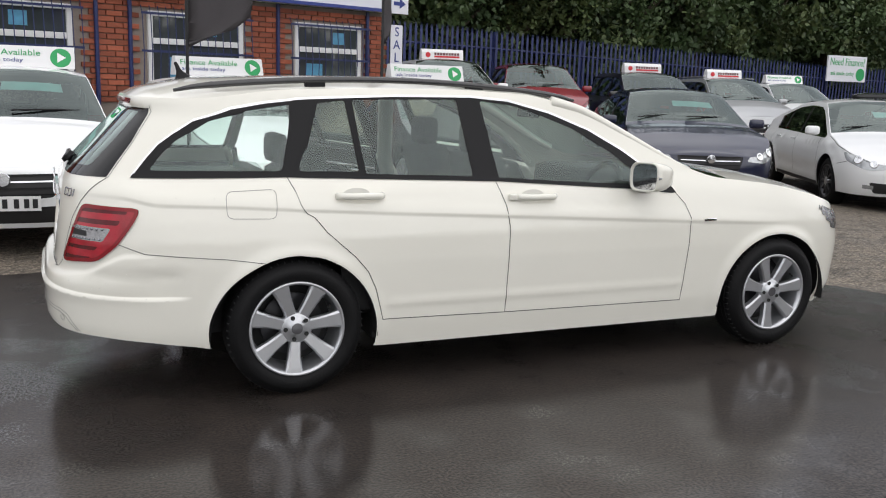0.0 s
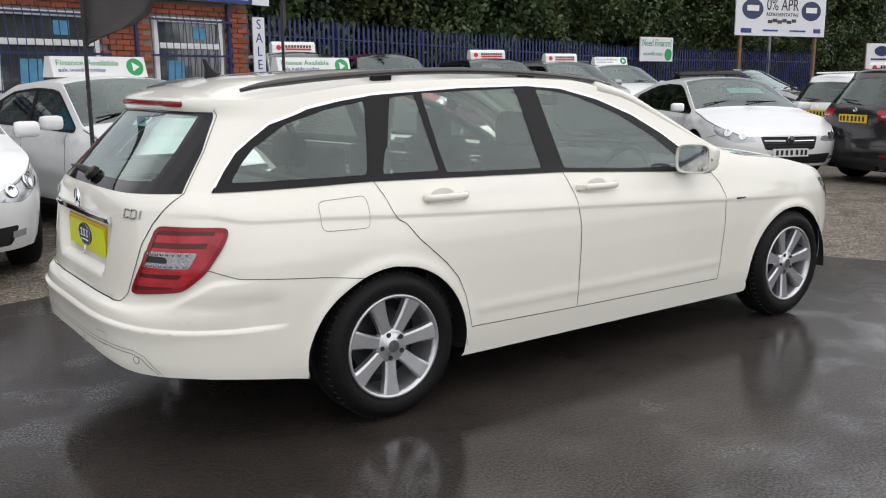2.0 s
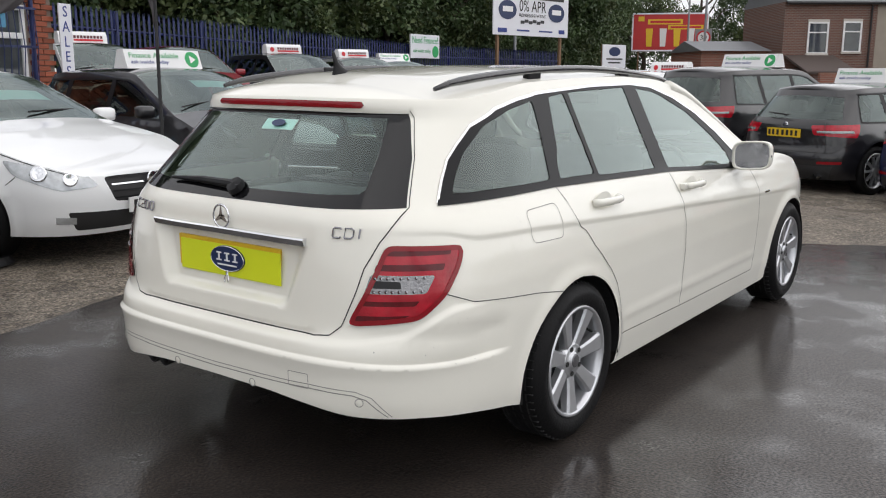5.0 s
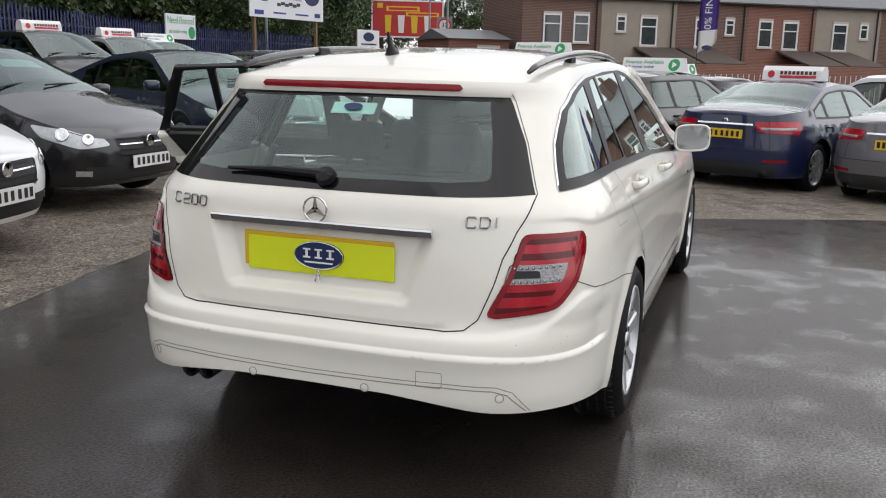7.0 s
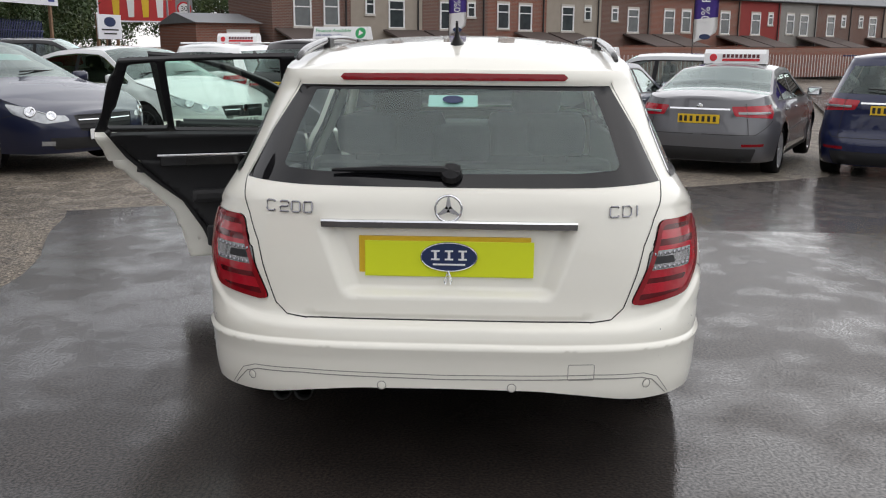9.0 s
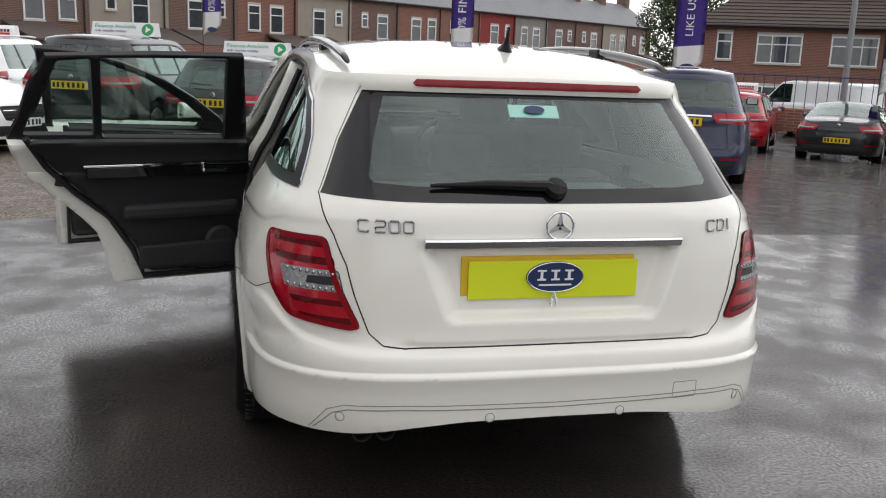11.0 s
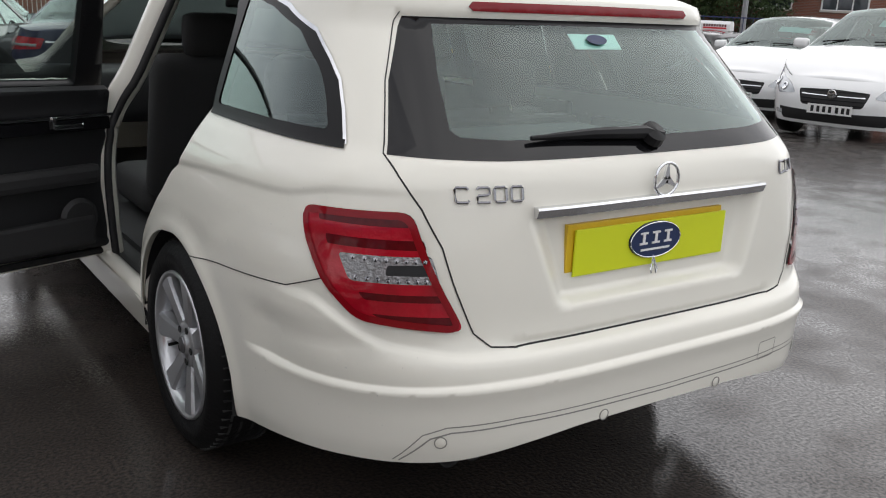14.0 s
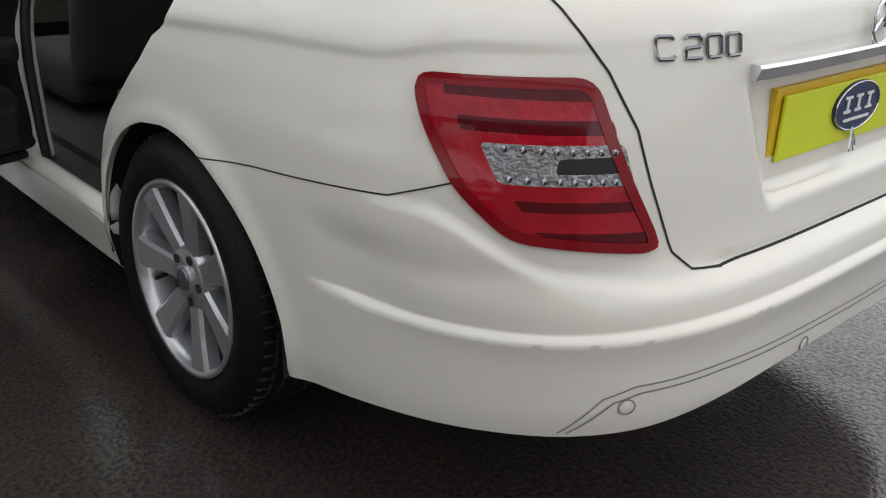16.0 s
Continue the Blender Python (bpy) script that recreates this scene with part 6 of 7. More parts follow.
for x0, x1 in WINDOWS:
    w = part("window", boxes((((x0 + x1) / 2, -0.01, 1.12), (x1 - x0 + 0.06, 0.10, 0.06), 0, 0.01)), UPVC, bld, "white framed window behind blue bars")
    fr = boxes(((x0 + 0.035, 0, 1.68), (0.07, 0.08, 1.16), 0, 0.008), ((x1 - 0.035, 0, 1.68), (0.07, 0.08, 1.16), 0, 0.008), (((x0 + x1) / 2, 0, 2.225), (x1 - x0 - 0.142, 0.078, 0.07), 0, 0.008), (((x0 + x1) / 2, 0, 1.86), (x1 - x0 - 0.142, 0.078, 0.08), 0, 0.008), (((x0 + x1) / 2, 0, 1.16), (x1 - x0 - 0.142, 0.078, 0.06), 0, 0.008))
    part("frame", fr, UPVC, w)
    part("pane", boxes((((x0 + x1) / 2, 0.005, 1.68), (x1 - x0 - 0.1, 0.02, 1.06))), ROOM, w)
    POSTER = mat("blue_poster", (0.10, 0.32, 0.50), 0.6, vary=0.4, scale=12)
    part("poster", boxes((((x0 + x1) / 2 + 0.2, -0.008, 2.05), (0.22, 0.004, 0.18))), POSTER, w)
    part("poster", boxes((((x0 + x1) / 2 - 0.25, -0.008, 1.45), (0.30, 0.004, 0.40))), POSTER, w)
    g = thing("window_grille", "blue steel window bars on the brick front", "grille", "window bars", hall)
    n = int((x1 - x0 + 0.2) / 0.115)
    for k in range(n + 1):
        bx = x0 - 0.1 + k * (x1 - x0 + 0.2) / n
        part("bar", tube([(bx, -0.05, 2.32), (bx, -0.10, 2.20), (bx, -0.14, 1.7), (bx, -0.10, 1.2), (bx, -0.05, 1.08)], 0.007, 5), BARS, g)
    for zz in (1.25, 1.72, 2.22):
        part("rail", boxes((((x0 + x1) / 2, -0.115, zz), (x1 - x0 + 0.24, 0.012, 0.03))), BARS, g)
for px in (-0.42, -2.05, -4.3, -4.75, -7.1):
    part("downpipe", tube([(px, -0.05, 2.5), (px, -0.05, 0.1)], 0.03, 8), BARS, bld)
sal = thing("sales_sign", "white upright sign with blue lettering", "sign", m=hall)
part("panel", boxes(((0.10, -0.14, 1.80), (0.24, 0.02, 1.05), 0, 0.004)), BOARD_W, sal)
for k, ch in enumerate("SALES"):
    lettering("letter", ch, 0.21, BLUE_PRINT, sal, pose(0.10, -0.152, 2.21 - 0.205 * k))
sal2 = thing("arrow_sign", "white corner sign with blue arrow", "sign", m=hall)
part("panel", boxes(((0.10, -0.20, 2.95), (0.36, 0.02, 0.90), 0, 0.004)), BOARD_W, sal2)
part("arrow", prism([(-0.12, 0.03), (0.0, 0.03), (0.0, 0.08), (0.12, 0.0), (0.0, -0.08), (0.0, -0.03), (-0.12, -0.03)], 0.004, pose(0.10, -0.211, 2.66, 90)), BLUE_PRINT, sal2)

# ---- palisade fence, trees ----
FENCE = [(2.9, 13.6), (7.5, 15.1), (20.4, 17.3), (33.0, 18.6)]


def along(pts, step):
    out = []
    for (x0, y0), (x1, y1) in zip(pts, pts[1:]):
        d = math.hypot(x1 - x0, y1 - y0)
        for k in range(int(d / step)):
            t = k * step / d
            out.append((x0 + (x1 - x0) * t, y0 + (y1 - y0) * t, math.degrees(math.atan2(y1 - y0, x1 - x0))))
    return out


fence = thing("palisade_fence", "dark blue steel palisade fence in front of trees", "fence")
pale = shared("pale_mesh", lambda: prism([(-0.033, 0), (0.033, 0), (0.033, 2.28), (0.018, 2.42), (0.0, 2.30), (-0.018, 2.42), (-0.033, 2.28)], 0.012, pose(0, 0.006, 0, 90)), BARS)
for x, y, a in along(FENCE, 0.155)[:215]:
    place_shared("pale", pale, fence, pose(x, y, fall(x, y), 0, 0, a))
for (x0, y0), (x1, y1) in zip(FENCE, FENCE[1:]):
    for zz in (0.5, 2.0):
        part("fence_rail", tube([(x0, y0 + 0.05, zz + fall(x0, y0)), (x1, y1 + 0.05, zz + fall(x1, y1))], 0.03, 4), BARS, fence)
post_mesh = shared("post_mesh", lambda: boxes(((0, 0.09, 1.2), (0.08, 0.08, 2.4))), BARS)
for x, y, a in along(FENCE, 2.75):
    place_shared("post", post_mesh, fence, pose(x, y, fall(x, y), 0, 0, a))

BARK = mat("tree_bark", (0.07, 0.055, 0.04), 0.95, vary=0.4, scale=14, bump=0.6, bump_scale=30)


def leaf_mat(name, c):
    m = mat(name, c, 0.6, vary=0.45, scale=0.9)
    return m


LEAVES = [leaf_mat("deep_green_leaves", (0.035, 0.065, 0.020)), leaf_mat("mid_green_leaves", (0.050, 0.085, 0.026)), leaf_mat("yellow_green_leaves", (0.080, 0.11, 0.035))]


def tree_meshes(seed, height, spread, base):
    rng = np.random.RandomState(seed)
    bm = tube([(0, 0, 0), (0.1, 0.05, height * 0.25), (0.0, 0.15, height * 0.5), (0.1, 0.1, height * 0.85)], 0.22, 8, taper=[1.2, 0.9, 0.6, 0.15])
    me_list = []
    for k in range(7):
        a, z0 = rng.uniform(0, 6.28), height * rng.uniform(0.2, 0.6)
        tip = (spread * 0.7 * math.cos(a), spread * 0.7 * math.sin(a), z0 + height * 0.25)
        t = tube([(0, 0, z0), (tip[0] * 0.5, tip[1] * 0.5, z0 + height * 0.10), tip], 0.10, 6, taper=[1, 0.6, 0.2])
        me = bpy.data.meshes.new("tmp")
        t.to_mesh(me)
        t.free()
        bm.from_mesh(me)
        bpy.data.meshes.remove(me)
    trunk = part("trunk_mesh", bm, BARK)
    verts, faces, mats = [], [], []
    clumps = []
    for _ in range(70):
        d = rng.normal(size=3)
        d /= np.linalg.norm(d)
        r = rng.uniform(0.35, 1.0) ** 0.6
        clumps.append((d * np.array([spread, spread, (height - base) / 2]) * r + np.array([0, 0, (height + base) / 2]), rng.uniform(0.5, 1.0), rng.randint(3)))
    for c, cr, mi in clumps:
        for _ in range(230):
            d = rng.normal(size=3)
            d *= cr * rng.uniform(0.4, 1.0) / np.linalg.norm(d)
            p = c + d
            ax, bx = rng.normal(size=3), rng.normal(size=3)
            ax /= np.linalg.norm(ax)
            bx -= ax * ax.dot(bx)
            bx /= np.linalg.norm(bx)
            sz = rng.uniform(0.06, 0.125)
            k = len(verts)
            verts += [tuple(p - ax * sz), tuple(p + bx * sz * 0.6), tuple(p + ax * sz), tuple(p - bx * sz * 0.6)]
            faces.append((k, k + 1, k + 2, k + 3))
            mats.append(mi if rng.rand() > 0.2 else rng.randint(3))
    me = bpy.data.meshes.new("crown_mesh")
    me.from_pydata(verts, [], faces)
    for m in LEAVES:
        me.materials.append(m)
    me.polygons.foreach_set("material_index", mats)
    td = trunk.data
    bpy.data.objects.remove(trunk)
    return td, me


TREES = [tree_meshes(3, 9.0, 3.0, 1.2), tree_meshes(8, 11.0, 3.4, 2.0), tree_meshes(15, 8.0, 2.6, 0.8)]


def tree(x, y, kind, turn, k=1.0, label="leafy green tree behind the fence"):
    t = thing("tree", label, "tree", "trees behind the yard", pose(x, y, fall(x, y) - 0.2, 0, 0, turn) @ Matrix.Scale(k, 4))
    place_shared("trunk", TREES[kind][0], t, Matrix())
    place_shared("crown", TREES[kind][1], t, Matrix())


rng = np.random.RandomState(5)
for k in range(20):
    x = 1.0 + 2.4 * k
    tree(x + rng.uniform(-0.6, 0.6), 18.0 + 0.16 * x + rng.uniform(0, 3.0), k % 3, rng.uniform(0, 360), rng.uniform(0.9, 1.25))
for k in range(12):
    x = 2.0 + 4.0 * k
    tree(x, 25.0 + 0.15 * x + rng.uniform(-1, 2), (k + 1) % 3, rng.uniform(0, 360), rng.uniform(1.2, 1.6))
for k, (x, y) in enumerate(((44, 25), (49, 27.5), (55, 30), (61, 33), (68, 36), (76, 38), (83, 37), (88, 33), (92, 28), (96, 23), (86, 42), (78, 44))):
    tree(x, y, k % 3, 47 * k, 1.15 + 0.1 * (k % 3))
bank = boxes(*[((3.0 + 5 * k, 29 + 0.7 * k, 3.0), (7, 1.0, 7.0), 8, 0.3) for k in range(13)])
tagged(part("backdrop", bank, LEAVES[0]), "dark green wood behind the trees", "woods", kind="structure")

# ---- boards and flags ----
def post_sign(name, label, x, y, yaw, wide, z0, z1, face, legs=True):
    s = thing(name, label, "sign", m=pose(x, y, fall(x, y), 0, 0, yaw))
    part("panel", boxes(((0, 0, (z0 + z1) / 2), (wide, 0.05, z1 - z0), 0, 0.006)), face, s)
    if legs:
        for sd in (-0.42, 0.42):
            part("leg", boxes(((wide * sd, 0.09, z1 / 2), (0.12, 0.10, z1), 0, 0.01)), mat_timber, s)
    return s


mat_timber = mat("weathered_timber", (0.20, 0.12, 0.07), 0.85, vary=0.3, scale=12, bump=0.3, bump_scale=40)
nf = post_sign("finance_banner", "white banner with green lettering on the blue fence", 21.0, 17.15, 3, 1.75, 1.95, 2.75, BOARD_W, False)
lettering("wording", "Need Finance?", 0.33, GREEN_PRINT, nf, pose(0, -0.03, 2.55), width=1.55)
lettering("wording", "ask inside today", 0.18, GREEN_PRINT, nf, pose(-0.2, -0.03, 2.20), width=1.05)
part("arrow_disc", lathe([(0.0, 0.004), (0.2, 0.003), (0.2, 0.0)], 20, pose(0.62, -0.026, 2.18, 90)), GREEN_PRINT, nf)
aw = post_sign("dealer_board", "white dealership board with a blue top strip on timber legs", 27.4, 16.7, -6, 4.9, 2.90, 5.0, BOARD_W)
part("top_strip", boxes(((0, -0.03, 4.80), (4.9, 0.02, 0.40))), BLUE_PRINT, aw)
lettering("wording", "Award Winning Car Dealership", 0.34, WHITE_PRINT, aw, pose(0, -0.045, 4.80), width=4.5)
part("name_bar", boxes(((0, -0.03, 4.42), (4.2, 0.01, 0.20))), BLACK_PRINT, aw)
lettering("wording", "0% APR", 0.62, BLACK_PRINT, aw, pose(0, -0.035, 4.02), width=1.75)
lettering("wording", "REPRESENTATIVE", 0.18, BLACK_PRINT, aw, pose(0, -0.035, 3.68), width=1.75)
for sd in (-1, 1):
    part("oval", prism([(0.55 * math.cos(a), 0.36 * math.sin(a)) for a in np.linspace(0, 2 * math.pi, 29)[:-1]], 0.01, pose(1.6 * sd, -0.028, 3.85, 90)), NAVY, aw)
    part("oval_print", boxes(((1.6 * sd, -0.045, 3.88), (0.62, 0.006, 0.20))), WHITE_PRINT, aw)
part("row_of_shapes", boxes(*[((-0.65 + 0.26 * k, -0.032, 3.42 + 0.05 * (k % 2)), (0.24, 0.01, 0.12), 0, 0.004) for k in range(6)]), ALLOY_DARK, aw)
for c, d in (((-1.9, -0.032, 3.08), (0.55, 0.01, 0.16)), ((-0.6, -0.032, 3.1), (0.8, 0.01, 0.06)), ((0.9, -0.032, 3.1), (0.9, 0.01, 0.06)), ((2.0, -0.032, 3.12), (0.4, 0.01, 0.16))):
    part("small_print", boxes((c, d)), BLUE_PRINT, aw)
sm = post_sign("small_board", "small white dealership board by the fence", 33.0, 15.8, -10, 1.7, 1.7, 2.7, BOARD_W)
part("oval", prism([(0.42 * math.cos(a), 0.2 * math.sin(a)) for a in np.linspace(0, 2 * math.pi, 25)[:-1]], 0.01, pose(0, -0.028, 2.40, 90)), NAVY, sm)
part("print_bars", boxes(((0, -0.03, 2.08), (1.2, 0.01, 0.06)), ((0, -0.03, 1.92), (0.9, 0.01, 0.06))), BLACK_PRINT, sm)
rb = post_sign("billboard", "red roadside billboard with yellow wording strips", 70.5, 29.0, -65, 6.1, 3.4, 6.4, mat("billboard_red", (0.48, 0.03, 0.03), 0.5, vary=0.3, scale=0.8))
part("frame", boxes(((0, -0.03, 6.43), (6.3, 0.08, 0.12)), ((0, -0.03, 3.36), (6.3, 0.08, 0.12)), ((-3.1, -0.03, 4.9), (0.12, 0.08, 3.0)), ((3.1, -0.03, 4.9), (0.12, 0.08, 3.0))), BOARD_W, rb)
part("yellow_strip", boxes(((-0.4, -0.04, 5.75), (2.9, 0.02, 0.42)), ((1.3, -0.045, 5.30), (2.9, 0.02, 0.36)), ((-2.4, -0.04, 6.0), (0.5, 0.02, 0.4))), PLATE_Y, rb)
part("strip_print", boxes(((-0.4, -0.055, 5.75), (2.5, 0.01, 0.2)), ((1.3, -0.06, 5.30), (2.5, 0.01, 0.16))), RED_PRINT, rb)
for k in range(4):
    part("pale_shape", prism([(-0.30, 0.75), (0.30, 0.75), (0.22, -0.75), (-0.22, -0.75)], 0.02, pose(-1.7 + 1.15 * k, -0.04, 4.45, 90)), PLATE_W if k % 2 else PLATE_Y, rb)
rs = thing("speed_sign", "round speed limit sign on a grey pole", "sign", m=pose(51.0, 18.6, -0.45, 0, 0, -75))
GALV = mat("galvanised_steel", (0.28, 0.29, 0.30), 0.5, 0.6, vary=0.15, scale=10)
part("pole", tube([(0, 0, 0), (0, 0, 4.2)], 0.05, 8), GALV, rs)
part("back_plate", boxes(((0, -0.06, 4.0), (1.0, 0.02, 1.05), 0, 0.005)), mat("grey_sign_plate", (0.25, 0.25, 0.25), 0.6), rs)
part("red_ring", lathe([(0.0, 0.012), (0.43, 0.012), (0.43, 0.0)], 28, pose(0, -0.07, 4.0, 90)), RED_PRINT, rs)
part("disc", lathe([(0.0, 0.02), (0.33, 0.02), (0.33, 0.0)], 28, pose(0, -0.07, 4.0, 90)), WHITE_PRINT, rs)
lettering("numerals", "30", 0.42, BLACK_PRINT, rs, pose(0, -0.095, 4.0), 0.004)


def feather_flag(x, y, yaw, cloth, label, z0, z1, wide, words=(), white_foot=False):
    f = thing("feather_flag", label, "flag", "feather flags", pose(x, y, fall(x, y), 0, 0, yaw))
    part("pole", tube([(0, 0, 0), (0, 0, z0), (0.0, 0, z1 - 0.5), (0.10, 0, z1 - 0.1), (0.35, 0, z1)], 0.016, 6, taper=[1.3, 1, 0.8, 0.6, 0.5]), BLACK_PLASTIC, f)
    part("foot", lathe([(0.0, 0.05), (0.20, 0.05), (0.24, 0.0)], 20), BLACK_PLASTIC, f)
    bm = bmesh.new()
    n, k = 22, 6
    grid = []
    for i in range(n + 1):
        t = i / n
        w = wide * min(1.0, (t / 0.10) ** 0.5 if t < 0.10 else 1.0) * (1 - max(0, (t - 0.85) / 0.15) ** 2 * 0.6)
        grid.append([bm.verts.new((0.012 + w * j / k, 0.045 * math.sin(t * 7 + j * 0.9) * j / k, z0 + (z1 - z0) * t + 0.10 * (j / k) * (1 - t))) for j in range(k + 1)])
    for i in range(n):
        for j in range(k):
            bm.faces.new((grid[i][j], grid[i][j + 1], grid[i + 1][j + 1], grid[i + 1][j])).material_index = 1 if white_foot and i < 5 else 0
    bmesh.ops.solidify(bm, geom=bm.faces[:], thickness=0.004)
    part("cloth", bm, [cloth, WHITE_PRINT], f, smooth=True)
    for j, (txt, size, width) in enumerate(words):
        for sd in (0, 180):
            lettering("wording", txt, size, WHITE_PRINT, f, pose(wide * 0.5 + (j - (len(words) - 1) / 2) * size * 1.1 * (1 if sd == 0 else 1), 0, (z0 + z1) / 2 + 0.1) @ pose(0, 0, 0, 0, 0, sd) @ pose(0, -0.06, 0, 0, -90, 0), 0.001, width=width)
    if white_foot:
        for sd in (0, 180):
            part("oval", prism([(0.20 * math.cos(a), 0.10 * math.sin(a)) for a in np.linspace(0, 2 * math.pi, 21)[:-1]], 0.004, pose(wide * 0.5, 0, z0 + 0.30, 0, 0, sd) @ pose(0, -0.05, 0, 90)), NAVY, f)
    return f


feather_flag(-1.16, 4.21, 5, GREY_FLAG, "grey feather flag beside a white car", 1.62, 4.6, 0.62)
feather_flag(1.04, 4.94, 62, GREY_FLAG, "grey feather flag turned edge on", 1.75, 4.6, 0.55)
feather_flag(35.4, 1.7, -88, PURPLE, "purple feather flag in front of the terrace", 2.2, 6.5, 0.75, (("0% FINANCE", 0.4, 2.4),), True)
feather_flag(30.1, -7.7, -104, PURPLE, "purple feather flag with finance offer", 2.1, 6.2, 0.85, (("0% FINANCE", 0.45, 2.6),), True)
feather_flag(18.6, -11.2, -118, PURPLE, "purple feather flag with white wording", 1.7, 5.4, 0.80, (("LIKE US ON", 0.30, 1.6),), True)
feather_flag(13.2, -13.6, -130, PURPLE, "purple feather flag with credit offer", 1.4, 5.2, 0.80, (("POOR CREDIT", 0.28, 1.9), ("Accepted", 0.24, 1.1)), True)
for x, y, hh in ((16.5, -15.2, 9.0), (33, 21, 8.0), (45, 5.0, 9.0), (14.0, -21.0, 9.0), (47, 17, 9), (52, 20, 7)):
    lp = thing("street_lamp", "grey steel street lamp post", "street lamp", "lamp posts", pose(x, y, fall(x, y)))
    part("pole", tube([(0, 0, 0), (0, 0, 1.2), (0, 0, hh), (-0.4, 0, hh + 0.35), (-1.2, 0, hh + 0.4)], 0.07, 8, taper=[1.4, 1.2, 0.8, 0.7, 0.6]), GALV, lp)
    part("lantern", boxes(((-1.4, 0, hh + 0.38), (0.55, 0.22, 0.12), 0, 0.03)), GALV, lp)

# ---- terrace houses ----
SLATE = mat("grey_roof_slate", (0.16, 0.165, 0.175), 0.55, vary=0.25, scale=3, bump=0.3, bump_scale=14)
TILE = mat("brown_roof_tile", (0.075, 0.055, 0.048), 0.75, vary=0.3, scale=4, bump=0.4, bump_scale=16)
WALLS = [brick_mat("brown_brick", (0.17, 0.075, 0.05), (0.13, 0.06, 0.045), (0.20, 0.17, 0.15), 1.0), brick_mat("red_brick_face", (0.27, 0.085, 0.05), (0.21, 0.07, 0.045), (0.24, 0.19, 0.16), 1.0), mat("beige_render", (0.33, 0.29, 0.24), 0.9, vary=0.15, scale=2), mat("brick_red_paint", (0.26, 0.035, 0.03), 0.8, vary=0.15, scale=2), mat("grey_render", (0.26, 0.25, 0.23), 0.9, vary=0.15, scale=2)]


def house_window(parent, x, z, w, h, y=-0.02, mull=1):
    f = part("window", boxes(((x, y, z - h / 2 - 0.05), (w + 0.16, 0.14, 0.09))), STONE, parent)
    part("lintel", boxes(((x, y, z + h / 2 + 0.08), (w + 0.1, 0.06, 0.15))), STONE, f)
    bars = [((x - w / 2, y, z), (0.08, 0.08, h + 0.08)), ((x + w / 2, y, z), (0.08, 0.08, h + 0.08)), ((x, y, z + h / 2), (w - 0.08, 0.078, 0.08)), ((x, y, z - h / 2), (w - 0.08, 0.078, 0.08)), ((x, y - 0.002, z + h * 0.18), (w - 0.08, 0.076, 0.06))]
    for k in range(1, mull):
        bars.append(((x - w / 2 + w * k / mull, y - 0.003, z), (0.06, 0.076, h - 0.08)))
    part("frame", boxes(*bars), UPVC, f)
    part("pane", boxes(((x, y + 0.015, z), (w - 0.06, 0.02, h - 0.06))), ROOM, f)


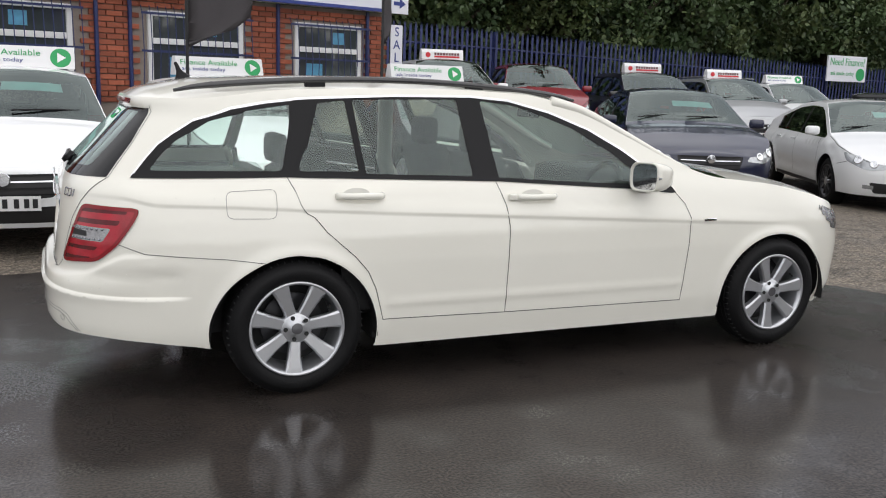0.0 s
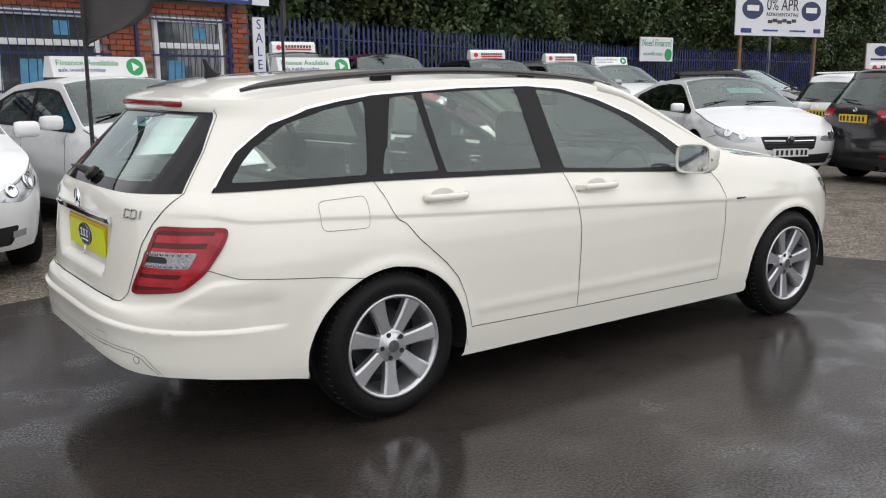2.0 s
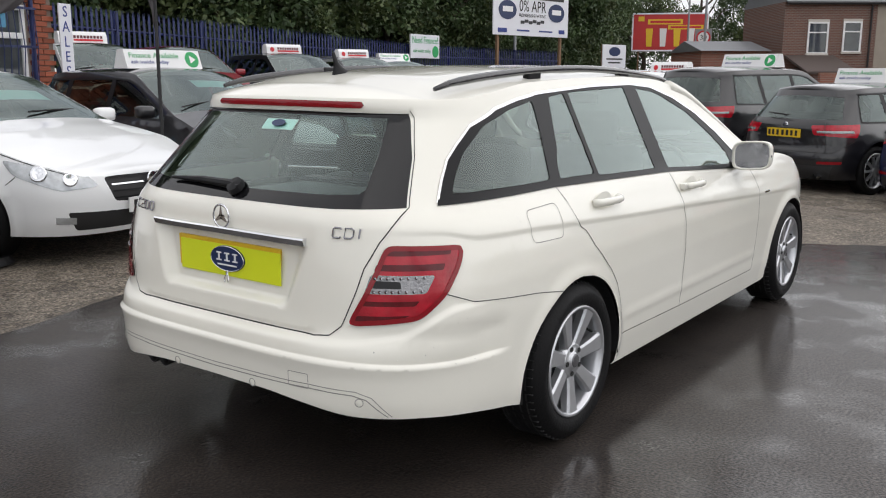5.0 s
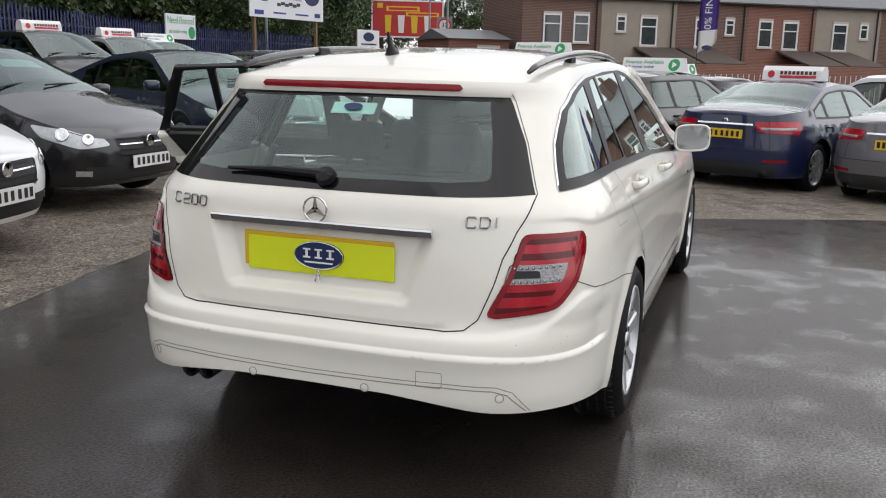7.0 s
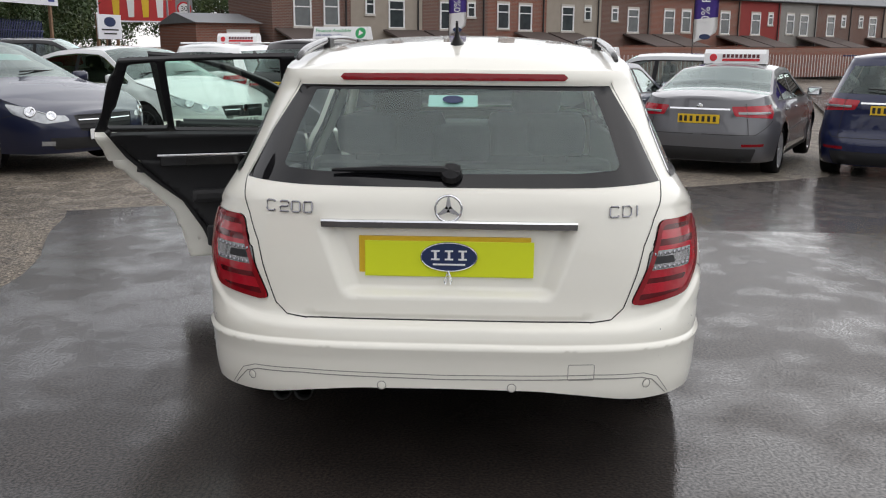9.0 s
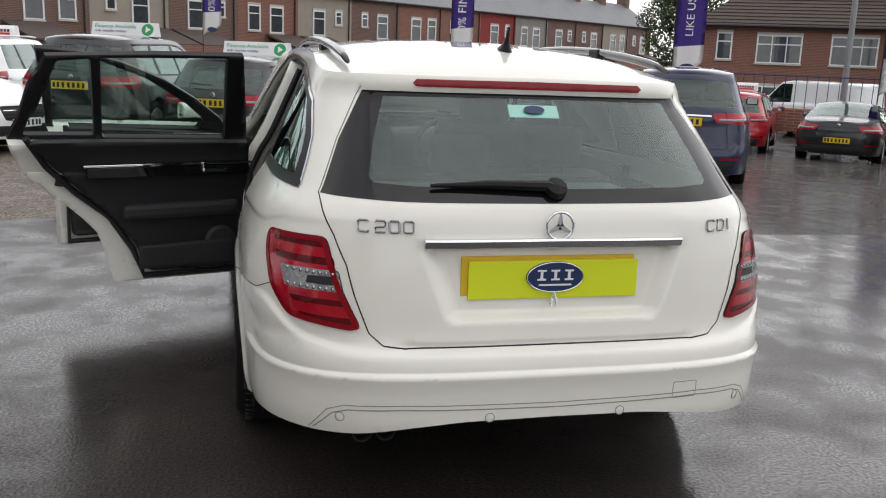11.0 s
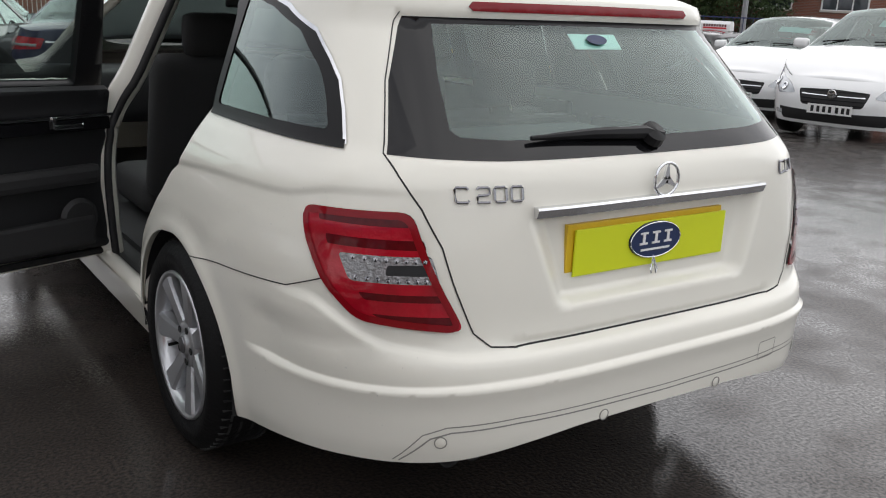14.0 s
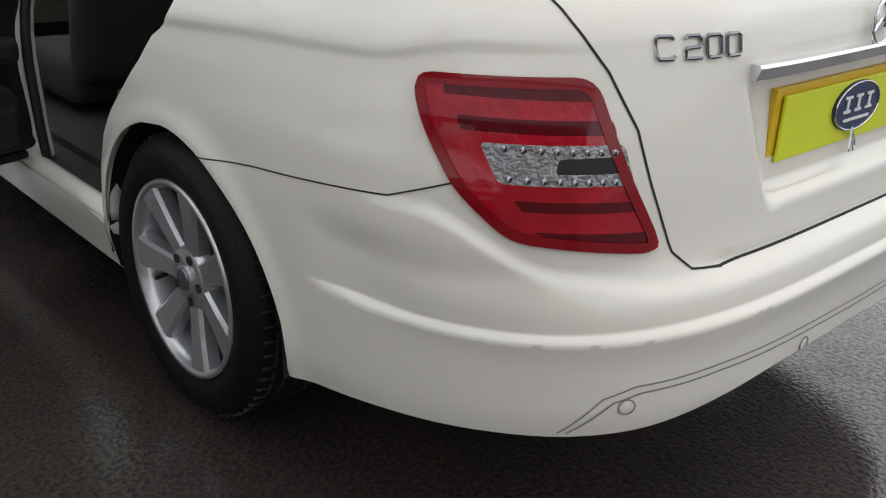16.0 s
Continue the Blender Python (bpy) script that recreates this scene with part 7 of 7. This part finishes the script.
STONE = mat("painted_stone_lintel", (0.50, 0.47, 0.42), 0.8, vary=0.15, scale=5)
T0, T1 = Vector((40.1, 10.6)), Vector((75.8, -38.5))
NH = 14
td = (T1 - T0) / NH
tyaw = math.degrees(math.atan2(td.y, td.x))  # local x runs to the viewer's right
wid = td.length
for k in range(NH):
    p = T0 + td * (k + 0.5)
    hz = -0.45
    ho = thing("terrace_house", ("brown brick", "red brick", "beige rendered", "red painted", "grey rendered")[(0, 2, 0, 1, 2, 0, 1, 1, 3, 4, 0, 0, 2, 0)[k]] + " terrace house with slate roof", "house", "terrace houses", pose(p.x, p.y, hz, 0, 0, tyaw))
    wm = WALLS[(0, 2, 0, 1, 2, 0, 1, 1, 3, 4, 0, 0, 2, 0)[k]]
    part("wall", boxes(((0, 3.0, 2.6), (wid - 0.01, 6.0, 5.2))), wm, ho)
    part("roof", prism([(-0.25, 5.15), (3.0, 7.3), (6.2, 5.15)], wid - 0.012, Matrix.Translation((-wid / 2, 0, 0)) @ pose(0, 0, 0, 90, 0, 90)), SLATE, ho, "wet grey slate roof")
    part("gutter", tube([(-wid / 2 + 0.02, -0.22, 5.08), (wid / 2 - 0.02, -0.22, 5.08)], 0.06, 6), BLACK_PLASTIC, ho)
    part("drainpipe", tube([(wid / 2 - 0.3, -0.08, 5.0), (wid / 2 - 0.3, -0.08, 0.2)], 0.045, 6), BLACK_PLASTIC, ho)
    flip = 1 if k % 2 else -1
    house_window(ho, 0.55 * flip, 3.5, 0.90, 1.40)
    house_window(ho, -1.05 * flip, (3.85, 3.55)[k % 3 == 0], (0.48, 0.80)[k % 3 == 0], (0.75, 1.35)[k % 3 == 0])
    house_window(ho, -0.9 * flip, 1.2, 0.9, 1.1)
    an = part("lean_to", boxes(((0.9 * flip, -1.4, 1.0), (wid * 0.5, 2.76, 2.0))), WALLS[k % 2], ho)
    part("lean_to_roof", prism([(-2.95, 1.95), (-0.02, 2.72), (-0.02, 2.62), (-2.95, 1.85)], wid * 0.53, Matrix.Translation((0.9 * flip - wid * 0.265, 0, 0)) @ pose(0, 0, 0, 90, 0, 90)), TILE, an)
    ch = part("chimney", boxes(((wid / 2 - 0.4, 3.0, 7.6), (0.7, 1.0, 1.3), 0, 0.02)), WALLS[0], ho)
    part("pot", tube([(wid / 2 - 0.4, 3.0, 8.2), (wid / 2 - 0.4, 3.0, 8.7)], 0.13, 8), WALLS[1], ch)
    yw = part("yard_wall", boxes(((0, -4.6, 0.95), (wid - 0.01, 0.22, 1.9))), WALLS[1], ho, "red brick yard wall")
    for j in range(14):
        part("railing", tube([(-wid / 2 + 0.15 + j * wid / 14, -5.2, 0.0), (-wid / 2 + 0.15 + j * wid / 14, -5.2, 1.45)], 0.022, 4), UPVC, yw)
corner = thing("corner_house", "brown brick end house by the billboard", "house", m=pose(39.4, 12.6, -0.9, 0, 0, tyaw))
part("wall", boxes(((0, 3, 1.7), (3.2, 6, 3.4))), WALLS[1], corner)
part("roof", prism([(-0.3, 3.35), (3.0, 3.9), (6.2, 3.35)], 3.4, Matrix.Translation((-1.7, 0, 0)) @ pose(0, 0, 0, 90, 0, 90)), SLATE, corner)
house_window(corner, 0.5, 2.3, 1.1, 1.2)


# ---- semi-detached houses ----
def semi(x, y, yaw, label):
    s = thing("semi_detached_house", label, "house", "semi-detached houses", pose(x, y, -1.6, 0, 0, yaw))
    part("wall", boxes(((0, 4, 2.6), (11.6, 8, 5.2))), WALLS[1], s, "red brick wall")
    bm = bmesh.new()
    v = [bm.verts.new(p) for p in ((-6.2, -0.45, 5.1), (6.2, -0.45, 5.1), (6.2, 8.45, 5.1), (-6.2, 8.45, 5.1), (-2.6, 4, 7.7), (2.6, 4, 7.7))]
    for f in ((0, 1, 5, 4), (1, 2, 5), (2, 3, 4, 5), (3, 0, 4), (3, 2, 1, 0)):
        bm.faces.new([v[i] for i in f])
    rf = part("roof", bm, TILE, s, "hipped brown tile roof")
    for k in range(14):
        t = (k + 0.5) / 14
        part("tile_course", tube([(-6.2 + 3.6 * t, -0.47 + 4.45 * t, 5.115 + 2.6 * t), (6.2 - 3.6 * t, -0.47 + 4.45 * t, 5.115 + 2.6 * t)], 0.03, 4), TILE, rf)
    part("gutter", tube([(-6.2, -0.5, 5.05), (6.2, -0.5, 5.05)], 0.07, 6), BLACK_PLASTIC, s)
    for sd in (-1, 1):
        house_window(s, 1.75 * sd, 3.95, 2.1, 1.35, mull=3)
        house_window(s, 4.4 * sd, 4.05, 0.7, 1.3)
        house_window(s, 2.0 * sd, 1.4, 2.1, 1.4, mull=3)
        d = part("door", boxes(((4.6 * sd, -0.03, 1.05), (0.95, 0.08, 2.1), 0, 0.01)), UPVC, s)
        part("door_pane", boxes(((4.6 * sd, -0.075, 1.55), (0.55, 0.02, 0.7))), ROOM, d)
    part("chimney", boxes(((0, 4, 8.0), (1.3, 0.8, 1.5), 0, 0.02)), WALLS[1], s)


semi(35.65, -27.85, -121, "red brick semi-detached house with hipped tile roof")
semi(24.5, -39.0, -150, "red brick semi-detached house beside trees")
for x, y, k in ((45.5, -26.5, 0), (27.0, -33, 1), (30.0, -36, 2), (33.5, -38, 1), (25, -35.5, 0), (27, -46, 1), (40, -40, 1), (21, -48, 1), (38, -32, 2)):
    tree(x, y, k, 40 * k + x, 1.0, "leafy green tree between the houses")
wallr = thing("low_railing", "low dark railings on a brick plinth", "fence")
part("plinth", boxes(((14.5, -15.5, 0.1), (16, 0.25, 0.6), 52, 0.02)), WALLS[1], wallr)
for k in range(60):
    x, y = 14.5 + (k - 30) * 0.26 * math.cos(radians(52)), -15.5 + (k - 30) * 0.26 * math.sin(radians(52))
    part("upright", tube([(x, y, 0.3), (x, y, 1.25)], 0.012, 4), BARS, wallr)
part("top_rail", boxes(((14.5, -15.5, 1.22), (15.8, 0.04, 0.03), 52)), BARS, wallr)

# ---- bricks of the sales building, the nearest to the corner last ----
brick = shared("brick_mesh", lambda: boxes(((0, 0, 0), (0.213, 0.05, 0.063), 0, 0.004)), BRICK)
rest = bmesh.new()
near = 0
for row in range(19):
    z = 1.06 + 0.075 * row
    for col in range(72):
        x = -0.11 - 0.225 * col - (0.1125 if row % 2 else 0)
        if any(a - 0.13 < x < b + 0.13 and 1.05 < z < 2.30 for a, b in WINDOWS):
            continue
        if near < 300 and x > -5.3:
            place_shared("brick", brick, wall_ob, Matrix.Translation((x, -0.004 + 0.003 * noise.noise((x * 9, z * 9, 0)), z)))
            near += 1
        else:
            k = [rest.verts.new((x + a, -0.03, z + b)) for a, b in ((-0.1065, -0.0315), (0.1065, -0.0315), (0.1065, 0.0315), (-0.1065, 0.0315))]
            j = [rest.verts.new((v.co.x, 0.02, v.co.z)) for v in k]
            rest.faces.new(k)
            for i in range(4):
                rest.faces.new((k[i], j[i], j[(i + 1) % 4], k[(i + 1) % 4]))
tagged(part("far_bricks", rest, BRICK, wall_ob), kind="stuff")
